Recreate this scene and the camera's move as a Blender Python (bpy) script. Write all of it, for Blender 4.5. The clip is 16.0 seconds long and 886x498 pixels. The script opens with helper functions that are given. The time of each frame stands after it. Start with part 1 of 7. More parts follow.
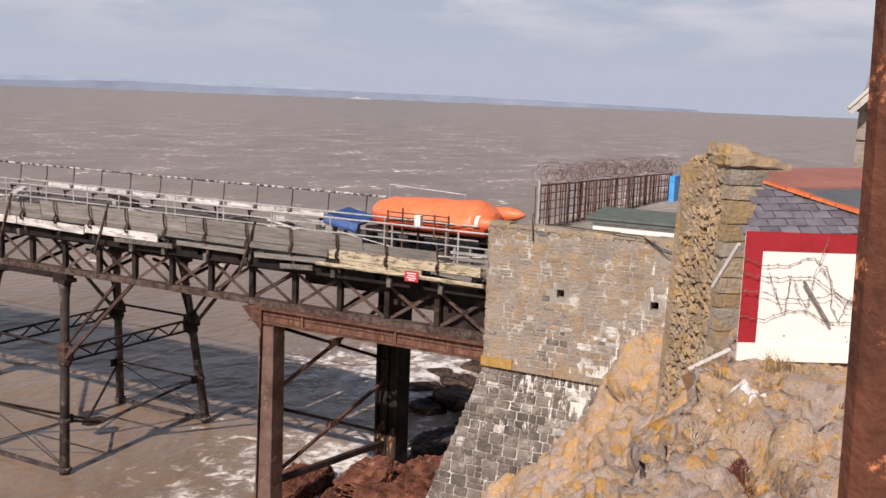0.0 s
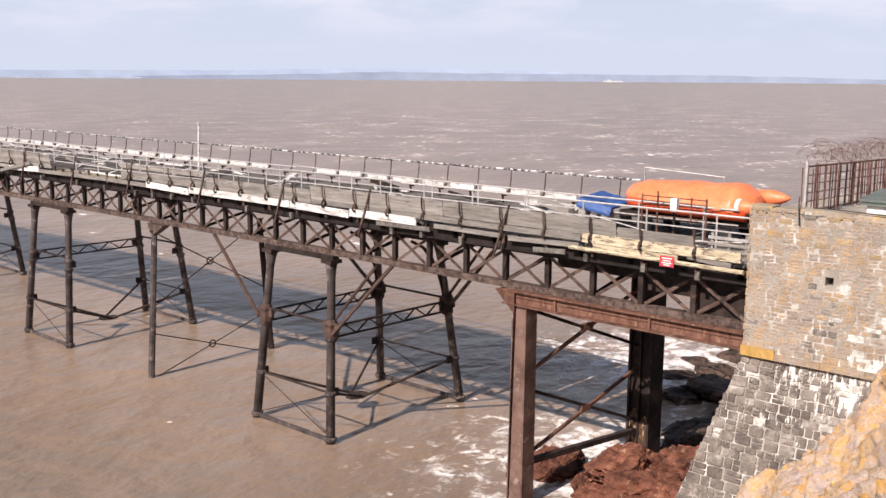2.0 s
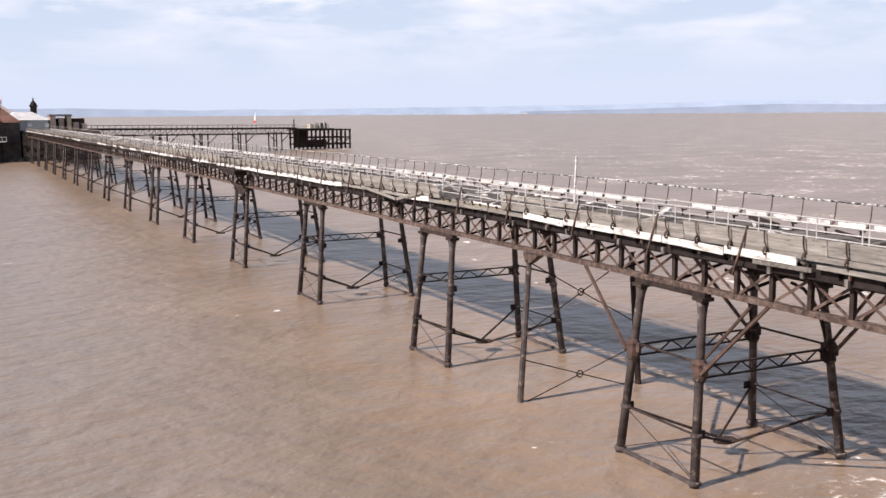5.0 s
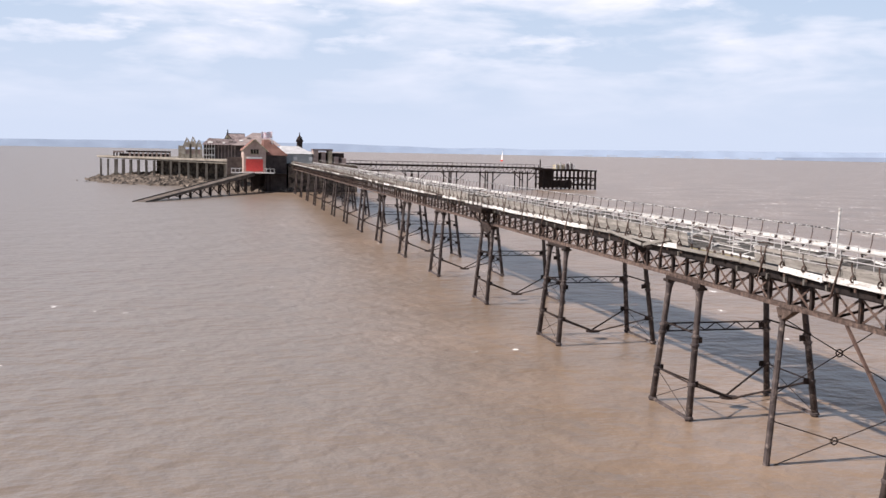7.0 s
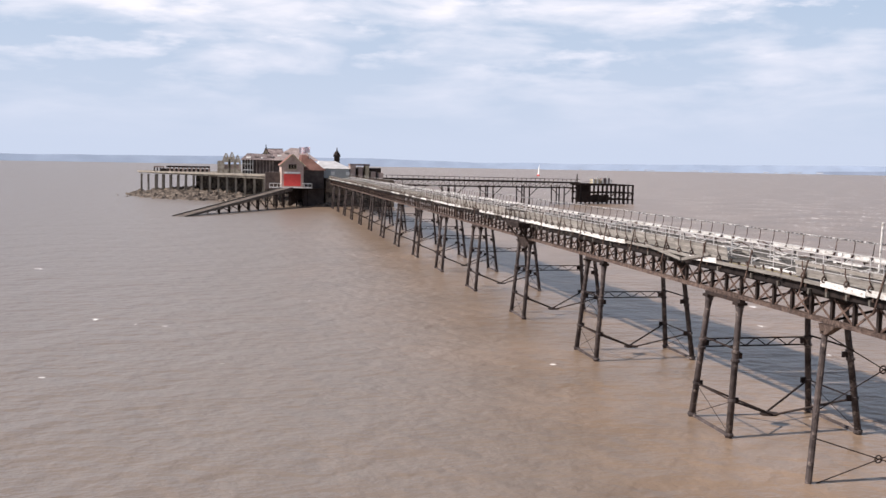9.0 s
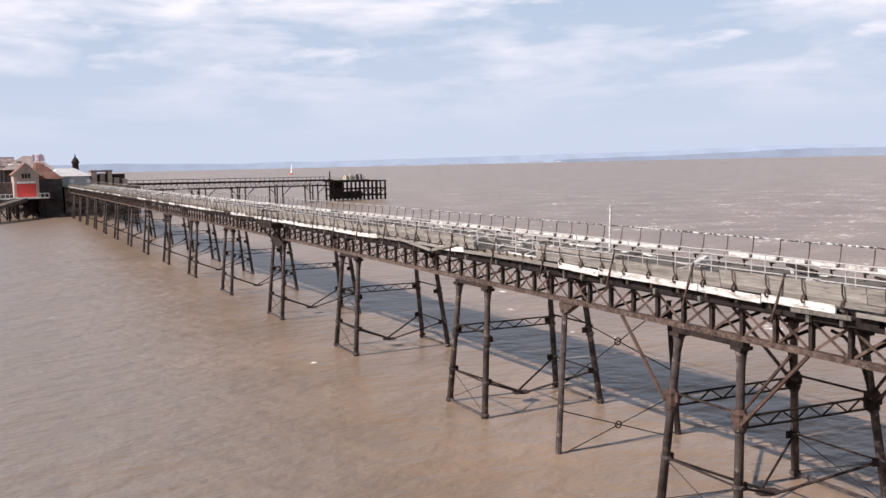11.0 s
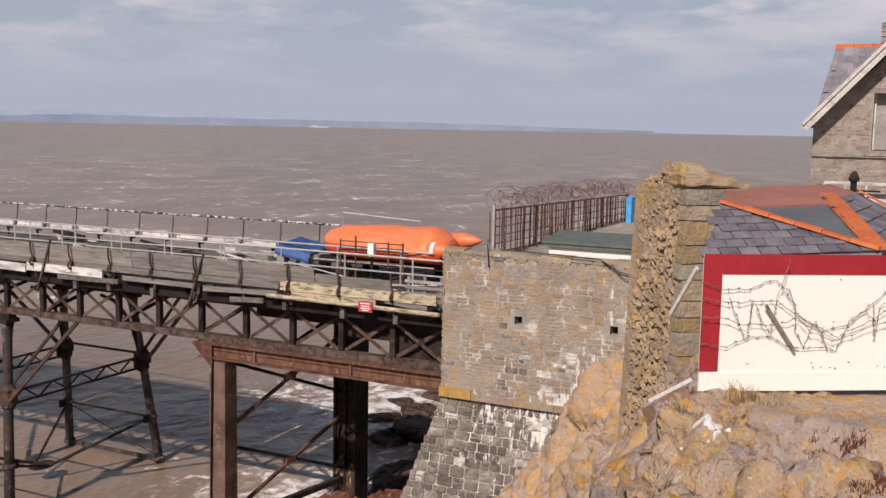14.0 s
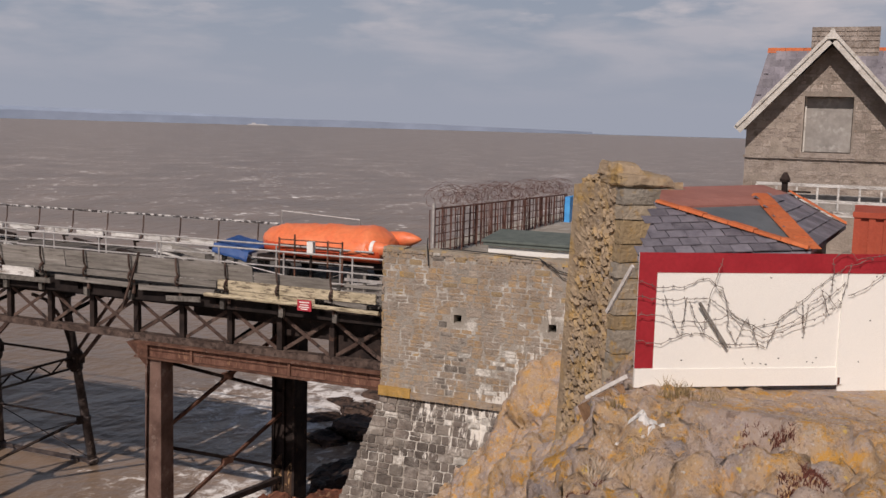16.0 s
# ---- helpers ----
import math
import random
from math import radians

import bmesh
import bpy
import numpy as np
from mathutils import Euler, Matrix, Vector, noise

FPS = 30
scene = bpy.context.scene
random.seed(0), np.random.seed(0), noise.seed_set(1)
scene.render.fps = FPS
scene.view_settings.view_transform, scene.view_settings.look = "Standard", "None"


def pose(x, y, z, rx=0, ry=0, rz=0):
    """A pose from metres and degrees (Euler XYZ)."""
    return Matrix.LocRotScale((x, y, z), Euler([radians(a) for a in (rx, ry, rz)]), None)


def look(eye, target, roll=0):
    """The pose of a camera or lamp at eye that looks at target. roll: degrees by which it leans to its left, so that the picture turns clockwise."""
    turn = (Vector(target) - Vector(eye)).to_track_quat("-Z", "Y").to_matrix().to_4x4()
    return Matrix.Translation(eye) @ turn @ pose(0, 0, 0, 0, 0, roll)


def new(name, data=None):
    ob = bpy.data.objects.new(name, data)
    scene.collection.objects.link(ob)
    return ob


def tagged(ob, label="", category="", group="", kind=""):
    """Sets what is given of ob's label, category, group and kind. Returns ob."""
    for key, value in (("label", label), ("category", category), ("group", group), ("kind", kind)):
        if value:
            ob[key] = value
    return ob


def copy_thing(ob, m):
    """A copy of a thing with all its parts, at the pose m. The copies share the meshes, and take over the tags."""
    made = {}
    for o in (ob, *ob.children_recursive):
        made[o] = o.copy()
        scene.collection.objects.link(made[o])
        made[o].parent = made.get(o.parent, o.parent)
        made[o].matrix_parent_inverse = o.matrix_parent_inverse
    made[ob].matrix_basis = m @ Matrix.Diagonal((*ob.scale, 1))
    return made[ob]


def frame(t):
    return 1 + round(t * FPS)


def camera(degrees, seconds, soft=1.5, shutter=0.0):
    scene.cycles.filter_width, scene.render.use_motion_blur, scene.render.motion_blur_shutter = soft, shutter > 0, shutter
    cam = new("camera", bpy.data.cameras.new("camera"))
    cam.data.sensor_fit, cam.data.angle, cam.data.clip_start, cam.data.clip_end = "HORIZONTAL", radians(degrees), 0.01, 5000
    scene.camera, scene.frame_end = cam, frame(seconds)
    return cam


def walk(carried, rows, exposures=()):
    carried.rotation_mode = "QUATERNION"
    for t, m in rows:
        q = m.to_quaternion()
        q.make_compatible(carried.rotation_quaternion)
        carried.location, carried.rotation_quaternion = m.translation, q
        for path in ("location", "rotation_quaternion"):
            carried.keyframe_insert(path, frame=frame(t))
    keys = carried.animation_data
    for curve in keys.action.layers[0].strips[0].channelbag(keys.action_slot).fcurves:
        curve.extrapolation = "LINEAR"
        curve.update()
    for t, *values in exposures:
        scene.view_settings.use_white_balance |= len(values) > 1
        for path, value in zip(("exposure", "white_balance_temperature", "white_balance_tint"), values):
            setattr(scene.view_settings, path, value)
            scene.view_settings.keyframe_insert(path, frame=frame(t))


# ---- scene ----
cam = camera(47.46, 16.0, soft=1.5)
# seconds, x, y, z, yaw, pitch, lean to the right
PATH = [
    (0, -0.24, -0.13, 14.06, -62.24, -8.45, -2.27),
    (0.5, -0.32, -0.13, 14.03, -59.49, -8.94, -1.71),
    (1, -0.31, -0.08, 14.02, -54.48, -9.15, -1.15),
    (1.5, -0.23, -0.06, 14.04, -50.41, -9.42, -0.45),
    (2, -0.23, -0.04, 14.02, -47.91, -9.65, -0.42),
    (2.5, -0.17, -0.07, 14.03, -43.23, -9.63, -0.16),
    (3, -0.09, -0.08, 14.04, -40.02, -9.84, 0.21),
    (3.5, -0.01, -0.12, 14.03, -36.92, -9.57, -0.04),
    (4, 0.01, -0.09, 14.01, -33.64, -8.89, 0.22),
    (4.5, 0.02, -0.05, 13.97, -29.76, -8.61, 0.50),
    (5, 0.00, 0.00, 14.00, -26.60, -7.76, 0.36),
    (5.2, 0.00, 0.00, 14.00, -25.20, -7.12, 0.20),
    (7.3, -0.15, 0.22, 14.10, -11.77, -5.46, -1.10),
    (7.5, -0.15, 0.22, 14.10, -11.26, -5.31, -1.08),
    (8, -0.21, 0.21, 14.08, -10.60, -5.18, -1.07),
    (8.2, -0.21, 0.21, 14.08, -10.50, -5.17, -1.05),
    (10.3, -0.26, 0.01, 14.09, -16.97, -3.20, -0.30),
    (10.5, -0.26, 0.01, 14.09, -19.77, -3.27, 0.05),
    (11, -0.02, -0.13, 14.11, -24.59, -4.94, 1.27),
    (11.2, -0.01, -0.15, 14.12, -24.12, -7.26, 0.90),
    (11.5, -0.00, -0.19, 14.14, -25.34, -7.68, 0.89),
    (11.6, 0.03, -0.16, 14.14, -28.34, -6.18, 0.52),
    (11.7, 0.05, -0.13, 14.13, -32.23, -4.77, 0.05),
    (11.8, 0.08, -0.09, 14.13, -36.06, -4.53, -0.35),
    (12, 0.13, -0.03, 14.12, -40.71, -4.80, -0.94),
    (12.2, 0.24, 0.01, 14.09, -46.29, -5.30, -0.77),
    (12.3, 0.29, 0.04, 14.08, -48.93, -5.61, -0.79),
    (12.5, 0.40, 0.08, 14.05, -53.54, -5.99, -0.94),
    (12.9, 0.42, 0.08, 14.03, -56.07, -6.75, -1.40),
    (13, 0.42, 0.08, 14.02, -57.30, -6.64, -1.37),
    (13.5, 0.48, 0.02, 14.01, -62.60, -6.95, -1.50),
    (14, 0.50, 0.01, 14.02, -64.39, -6.92, -1.07),
    (14.5, 0.49, -0.01, 14.00, -66.15, -7.59, -0.29),
    (15, 0.48, -0.02, 14.01, -67.59, -6.10, -0.69),
    (15.5, 0.53, -0.01, 14.00, -68.18, -6.62, -0.85),
    (16, 0.49, -0.01, 14.01, -67.81, -6.89, -1.59),
]
# seconds, stops, kelvin, tint
EXPOSURES = [(0.0, -0.15, 6880, 21), (0.7, -0.06, 6830, 21), (1.5, 0.24, 6850, 21), (3.0, 0.49, 6800, 20), (5.0, 0.48, 6700, 19), (8.0, 0.36, 6550, 17), (10.5, 0.24, 6640, 18),
             (11.5, 0.34, 6690, 19), (12.5, 0.34, 6910, 21), (13.0, 0.24, 6900, 21), (13.5, -0.18, 6880, 21), (14.5, -0.40, 6930, 21), (15.0, -0.70, 6930, 21), (15.5, -0.80, 6920, 21), (16.0, -0.70, 6930, 21)]
walk(cam, [(t, pose(x, y, z, 90 + p, 0, a) @ pose(0, 0, 0, 0, 0, -r)) for t, x, y, z, a, p, r in PATH], EXPOSURES)

# ---- world and sun ----
world = bpy.data.worlds.new("world")
scene.world = world
world.use_nodes = True
wn, wl = world.node_tree.nodes, world.node_tree.links
wn.clear()
w_out, w_bg = wn.new("ShaderNodeOutputWorld"), wn.new("ShaderNodeBackground")
sky = wn.new("ShaderNodeTexSky")
sky.sky_type, sky.sun_disc = "NISHITA", False
sky.sun_elevation, sky.sun_rotation = radians(41), radians(-93)
sky.air_density, sky.dust_density, sky.ozone_density = 1.0, 0.8, 1.5
w_co, w_map, w_xyz = wn.new("ShaderNodeTexCoord"), wn.new("ShaderNodeMapping"), wn.new("ShaderNodeSeparateXYZ")
w_map.inputs["Scale"].default_value = (2.6, 2.6, 11.0)
w_noise, w_ramp, w_mix = wn.new("ShaderNodeTexNoise"), wn.new("ShaderNodeValToRGB"), wn.new("ShaderNodeMix")
w_noise.inputs["Scale"].default_value, w_noise.inputs["Detail"].default_value = 2.6, 8.0
w_noise.inputs["Roughness"].default_value, w_noise.inputs["Distortion"].default_value = 0.52, 0.25
w_ramp.color_ramp.elements[0].position, w_ramp.color_ramp.elements[1].position = 0.45, 0.66
w_mix.data_type = "RGBA"
w_mix.inputs["B"].default_value = (16.4, 16.7, 17.5, 1)
w_haze, w_low, w_grad = wn.new("ShaderNodeMix"), wn.new("ShaderNodeMix"), wn.new("ShaderNodeMapRange")
w_haze.data_type = w_low.data_type = "RGBA"
w_haze.inputs["B"].default_value = (9.1, 11.7, 14.6, 1)
w_low.inputs["B"].default_value = (9.7, 11.5, 13.9, 1)
w_grad.inputs["From Min"].default_value, w_grad.inputs["From Max"].default_value = 0.02, 0.15
w_grad.inputs["To Min"].default_value, w_grad.inputs["To Max"].default_value = 1.0, 0.0
wl.new(w_co.outputs["Generated"], w_map.inputs["Vector"])
wl.new(w_co.outputs["Generated"], w_xyz.inputs["Vector"])
wl.new(w_xyz.outputs["Z"], w_grad.inputs["Value"])
# the haze thins and the cloud breaks up towards the zenith
w_up, w_cov = wn.new("ShaderNodeMapRange"), wn.new("ShaderNodeMath")
w_up.inputs["From Min"].default_value, w_up.inputs["From Max"].default_value = 0.16, 0.55
w_up.inputs["To Min"].default_value, w_up.inputs["To Max"].default_value = 0.8, 0.03
w_cov.operation = "MULTIPLY"
wl.new(w_xyz.outputs["Z"], w_up.inputs["Value"])
wl.new(w_up.outputs["Result"], w_haze.inputs["Factor"])
wl.new(w_up.outputs["Result"], w_cov.inputs[1])
wl.new(w_map.outputs["Vector"], w_noise.inputs["Vector"])
wl.new(w_noise.outputs["Fac"], w_ramp.inputs["Fac"])
wl.new(sky.outputs["Color"], w_haze.inputs["A"])
wl.new(w_ramp.outputs["Color"], w_cov.inputs[0])
wl.new(w_cov.outputs[0], w_mix.inputs["Factor"])
wl.new(w_haze.outputs["Result"], w_mix.inputs["A"])
w_map2, w_n2, w_r2, w_b2, w_m2, w_mix2 = wn.new("ShaderNodeMapping"), wn.new("ShaderNodeTexNoise"), wn.new("ShaderNodeValToRGB"), wn.new("ShaderNodeValToRGB"), wn.new("ShaderNodeMath"), wn.new("ShaderNodeMix")
w_map2.inputs["Scale"].default_value, w_map2.inputs["Location"].default_value = (5.0, 5.0, 21.0), (3.1, 0.4, 1.7)
w_n2.inputs["Scale"].default_value, w_n2.inputs["Detail"].default_value, w_n2.inputs["Roughness"].default_value = 1.7, 7.0, 0.55
w_r2.color_ramp.elements[0].position, w_r2.color_ramp.elements[1].position = 0.55, 0.70
w_b2.color_ramp.elements[0].position, w_b2.color_ramp.elements[1].position = 0.05, 0.11
w_b2.color_ramp.elements.new(0.22).color = (0.7, 0.7, 0.7, 1)
w_b2.color_ramp.elements.new(0.42).color = (0, 0, 0, 1)
w_mix2.data_type, w_m2.operation = "RGBA", "MULTIPLY"
w_mix2.inputs["B"].default_value = (17.6, 17.7, 18.3, 1)
wl.new(w_co.outputs["Generated"], w_map2.inputs["Vector"])
wl.new(w_map2.outputs["Vector"], w_n2.inputs["Vector"])
wl.new(w_n2.outputs["Fac"], w_r2.inputs["Fac"])
wl.new(w_xyz.outputs["Z"], w_b2.inputs["Fac"])
wl.new(w_r2.outputs["Color"], w_m2.inputs[0])
wl.new(w_b2.outputs["Color"], w_m2.inputs[1])
wl.new(w_m2.outputs[0], w_mix2.inputs["Factor"])
wl.new(w_mix.outputs["Result"], w_mix2.inputs["A"])
wl.new(w_mix2.outputs["Result"], w_low.inputs["A"])
wl.new(w_grad.outputs["Result"], w_low.inputs["Factor"])
wl.new(w_low.outputs["Result"], w_bg.inputs["Color"])
w_bg.inputs["Strength"].default_value = 0.05
wl.new(w_bg.outputs["Background"], w_out.inputs["Surface"])

SUN_FROM = Vector((-1.0, -0.05, 0.88))
sun = new("sun", bpy.data.lights.new("sun", "SUN"))
sun.data.energy, sun.data.angle, sun.data.color = 5.0, radians(0.6), (1.0, 0.955, 0.88)
sun.matrix_world = look(SUN_FROM * 100, (0, 0, 0))


# ---- materials ----
def surface(name, c1, c2, scale=3.0, rough=0.8, metal=0.0, bump=0.3, c3=None, patch=0.6, fine=25.0, vary=0.15, cut=(0.35, 0.65), stretch=(1, 1, 1), soft=0.05):
    """Two colours mixed by broad noise, a third in patches, fine grain and relief, and a little change of tone from piece to piece."""
    m = bpy.data.materials.new(name)
    m.use_nodes = True
    n, k = m.node_tree.nodes, m.node_tree.links
    b = n["Principled BSDF"]
    co, mp = n.new("ShaderNodeTexCoord"), n.new("ShaderNodeMapping")
    geo = n.new("ShaderNodeNewGeometry")
    mp.inputs["Scale"].default_value = stretch
    k.new(geo.outputs["Position"], mp.inputs["Vector"])
    big, small = n.new("ShaderNodeTexNoise"), n.new("ShaderNodeTexNoise")
    big.inputs["Scale"].default_value, big.inputs["Detail"].default_value, big.inputs["Roughness"].default_value = scale, 6.0, 0.65
    small.inputs["Scale"].default_value, small.inputs["Detail"].default_value = fine, 5.0
    ramp = n.new("ShaderNodeValToRGB")
    ramp.color_ramp.elements[0].position, ramp.color_ramp.elements[1].position = cut
    ramp.color_ramp.elements[0].color, ramp.color_ramp.elements[1].color = (*c1, 1), (*c2, 1)
    k.new(mp.outputs["Vector"], big.inputs["Vector"])
    k.new(mp.outputs["Vector"], small.inputs["Vector"])
    k.new(big.outputs["Fac"], ramp.inputs["Fac"])
    col = ramp.outputs["Color"]
    if c3:
        spot, r2, mix = n.new("ShaderNodeTexNoise"), n.new("ShaderNodeValToRGB"), n.new("ShaderNodeMix")
        spot.inputs["Scale"].default_value, spot.inputs["Detail"].default_value, spot.inputs["Roughness"].default_value = scale * 1.7, 8.0, 0.7
        mp2 = n.new("ShaderNodeMapping")
        mp2.inputs["Location"].default_value = (17.3, 5.1, 9.7)
        mp2.inputs["Scale"].default_value = stretch
        k.new(geo.outputs["Position"], mp2.inputs["Vector"])
        k.new(mp2.outputs["Vector"], spot.inputs["Vector"])
        r2.color_ramp.elements[0].position, r2.color_ramp.elements[1].position = patch - soft, patch + soft
        k.new(spot.outputs["Fac"], r2.inputs["Fac"])
        mix.data_type = "RGBA"
        mix.inputs["B"].default_value = (*c3, 1)
        k.new(r2.outputs["Color"], mix.inputs["Factor"])
        k.new(col, mix.inputs["A"])
        col = mix.outputs["Result"]
    hsv, info = n.new("ShaderNodeHueSaturation"), n.new("ShaderNodeObjectInfo")
    add, m1, m2 = n.new("ShaderNodeMath"), n.new("ShaderNodeMapRange"), n.new("ShaderNodeMapRange")
    m1.inputs["To Min"].default_value, m1.inputs["To Max"].default_value = 1 - vary, 1 + vary
    m2.inputs["To Min"].default_value, m2.inputs["To Max"].default_value = -0.22, 0.22
    isl = n.new("ShaderNodeMath")
    isl.operation = "ADD"
    k.new(info.outputs["Random"], isl.inputs[0])
    k.new(geo.outputs["Random Per Island"], isl.inputs[1])
    frac = n.new("ShaderNodeMath")
    frac.operation = "FRACT"
    k.new(isl.outputs[0], frac.inputs[0])
    k.new(frac.outputs[0], m1.inputs["Value"])
    k.new(small.outputs["Fac"], m2.inputs["Value"])
    k.new(m1.outputs["Result"], add.inputs[0])
    k.new(m2.outputs["Result"], add.inputs[1])
    k.new(add.outputs[0], hsv.inputs["Value"])
    k.new(col, hsv.inputs["Color"])
    k.new(hsv.outputs["Color"], b.inputs["Base Color"])
    bp, hm = n.new("ShaderNodeBump"), n.new("ShaderNodeMath")
    hm.operation = "ADD"
    k.new(big.outputs["Fac"], hm.inputs[0])
    k.new(small.outputs["Fac"], hm.inputs[1])
    k.new(hm.outputs[0], bp.inputs["Height"])
    bp.inputs["Strength"].default_value, bp.inputs["Distance"].default_value = bump, 0.05
    k.new(bp.outputs["Normal"], b.inputs["Normal"])
    b.inputs["Roughness"].default_value, b.inputs["Metallic"].default_value = rough, metal
    b.inputs["Specular IOR Level"].default_value = 0.22 if rough > 0.62 else 0.5
    return m


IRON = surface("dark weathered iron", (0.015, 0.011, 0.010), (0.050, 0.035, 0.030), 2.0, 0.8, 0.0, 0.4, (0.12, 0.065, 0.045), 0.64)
TAR_IRON = surface("tarred iron", (0.009, 0.007, 0.007), (0.028, 0.021, 0.019), 2.0, 0.8, 0.0, 0.4, (0.075, 0.045, 0.034), 0.66)
STRUT = surface("red-brown rusted strut", (0.045, 0.029, 0.025), (0.110, 0.070, 0.057), 2.0, 0.85, 0.0, 0.5, (0.17, 0.12, 0.10), 0.62)
CHORD = surface("dirty riveted chord", (0.060, 0.040, 0.033), (0.185, 0.135, 0.112), 3.2, 0.85, 0.0, 0.7, (0.042, 0.029, 0.025), 0.55, soft=0.06)
LEG_IRON = surface("cast iron column", (0.036, 0.029, 0.029), (0.108, 0.088, 0.083), 1.6, 0.75, 0.0, 0.5, (0.26, 0.215, 0.19), 0.61)
RUST = surface("flaking rust", (0.075, 0.036, 0.026), (0.205, 0.105, 0.072), 2.2, 0.85, 0.0, 0.6, (0.30, 0.215, 0.175), 0.63)
LATTICE = surface("rust stained lattice bar", (0.062, 0.037, 0.030), (0.155, 0.108, 0.088), 1.8, 0.85, 0.0, 0.5, (0.035, 0.027, 0.024), 0.56, soft=0.04)
RUST_POST = surface("rusted steel post", (0.075, 0.030, 0.020), (0.16, 0.060, 0.036), 9.0, 0.75, 0.0, 0.22, (0.62, 0.24, 0.10), 0.62, 60.0, soft=0.03)
GREY_WOOD = surface("weathered grey timber", (0.17, 0.157, 0.14), (0.37, 0.347, 0.315), 2.2, 0.85, 0.0, 0.5, (0.085, 0.072, 0.062), 0.64, 30.0, 0.25, (0.3, 0.7), (5, 0.45, 5))
DECK_WOOD = surface("dark sodden deck timber", (0.055, 0.05, 0.045), (0.20, 0.185, 0.165), 2.0, 0.85, 0.0, 0.4, (0.34, 0.32, 0.30), 0.66, 30.0, 0.35, (0.3, 0.7), (0.6, 4, 4))
PALE_WOOD = surface("peeling white paint on timber", (0.44, 0.42, 0.39), (0.78, 0.77, 0.74), 2.0, 0.75, 0.0, 0.5, (0.24, 0.205, 0.175), 0.585, 30.0, 0.15, (0.3, 0.6), (3, 0.6, 3))
CREAM_WOOD = surface("cream painted timber", (0.33, 0.28, 0.185), (0.58, 0.505, 0.36), 2.8, 0.75, 0.0, 0.5, (0.15, 0.12, 0.088), 0.55, 30.0, 0.15, (0.3, 0.6), (3, 0.6, 3))
MOSS_WOOD = surface("mossy ochre timber", (0.20, 0.165, 0.085), (0.36, 0.30, 0.17), 3.0, 0.9, 0.0, 0.5, (0.11, 0.09, 0.06), 0.58, 30.0, 0.2, (0.3, 0.7), (4, 0.6, 4))
GALV = surface("pale galvanised tube", (0.38, 0.365, 0.35), (0.58, 0.56, 0.54), 5.0, 0.55, 0.15, 0.2, (0.30, 0.20, 0.15), 0.64)
PIED = surface("blistered black and white paint", (0.04, 0.035, 0.035), (0.05, 0.045, 0.045), 3.0, 0.7, 0.0, 0.3, (0.62, 0.61, 0.59), 0.52)
STONE = surface("grey limestone", (0.215, 0.18, 0.148), (0.385, 0.33, 0.275), 1.3, 0.9, 0.0, 0.8, (0.43, 0.285, 0.145), 0.565, 16.0, 0.08, (0.28, 0.66), soft=0.12)
STONE_DARK = surface("dark limestone", (0.135, 0.118, 0.102), (0.25, 0.222, 0.192), 1.3, 0.85, 0.0, 0.8, (0.46, 0.43, 0.385), 0.60, 16.0, 0.22, soft=0.09)
MORTAR = surface("lime mortar with salt bloom", (0.27, 0.245, 0.21), (0.39, 0.355, 0.305), 1.0, 0.95, 0.0, 0.5, (0.66, 0.64, 0.59), 0.60, 20, 0.0, soft=0.08)
LICHEN = surface("ochre lichen on stone", (0.36, 0.22, 0.065), (0.48, 0.30, 0.10), 4.0, 0.95, 0.0, 0.5, (0.32, 0.27, 0.20), 0.6)
# colour deepened for the abutment's shade on the wet rocks
SHADED_SHORE = surface("reddish shore rock darkened for shade", (0.035, 0.025, 0.021), (0.14, 0.09, 0.068), 1.1, 0.75, 0.0, 1.0, (0.018, 0.015, 0.014), 0.54, 6.0, 0.2)
RUBBLE = surface("rubble masonry core", (0.28, 0.215, 0.15), (0.42, 0.325, 0.22), 1.6, 0.95, 0.0, 0.8, (0.46, 0.30, 0.11), 0.6, 12.0, 0.16, soft=0.10)

BLOCK = surface("blackened quay block", (0.095, 0.080, 0.070), (0.215, 0.185, 0.160), 1.3, 0.85, 0.0, 0.8, (0.34, 0.31, 0.275), 0.62, 16.0, 0.25, soft=0.09)
WHITE_MORTAR = surface("salt whitened lime mortar", (0.22, 0.195, 0.17), (0.37, 0.335, 0.29), 1.0, 0.95, 0.0, 0.8, (0.72, 0.69, 0.63), 0.56, 14, 0.0, soft=0.08)


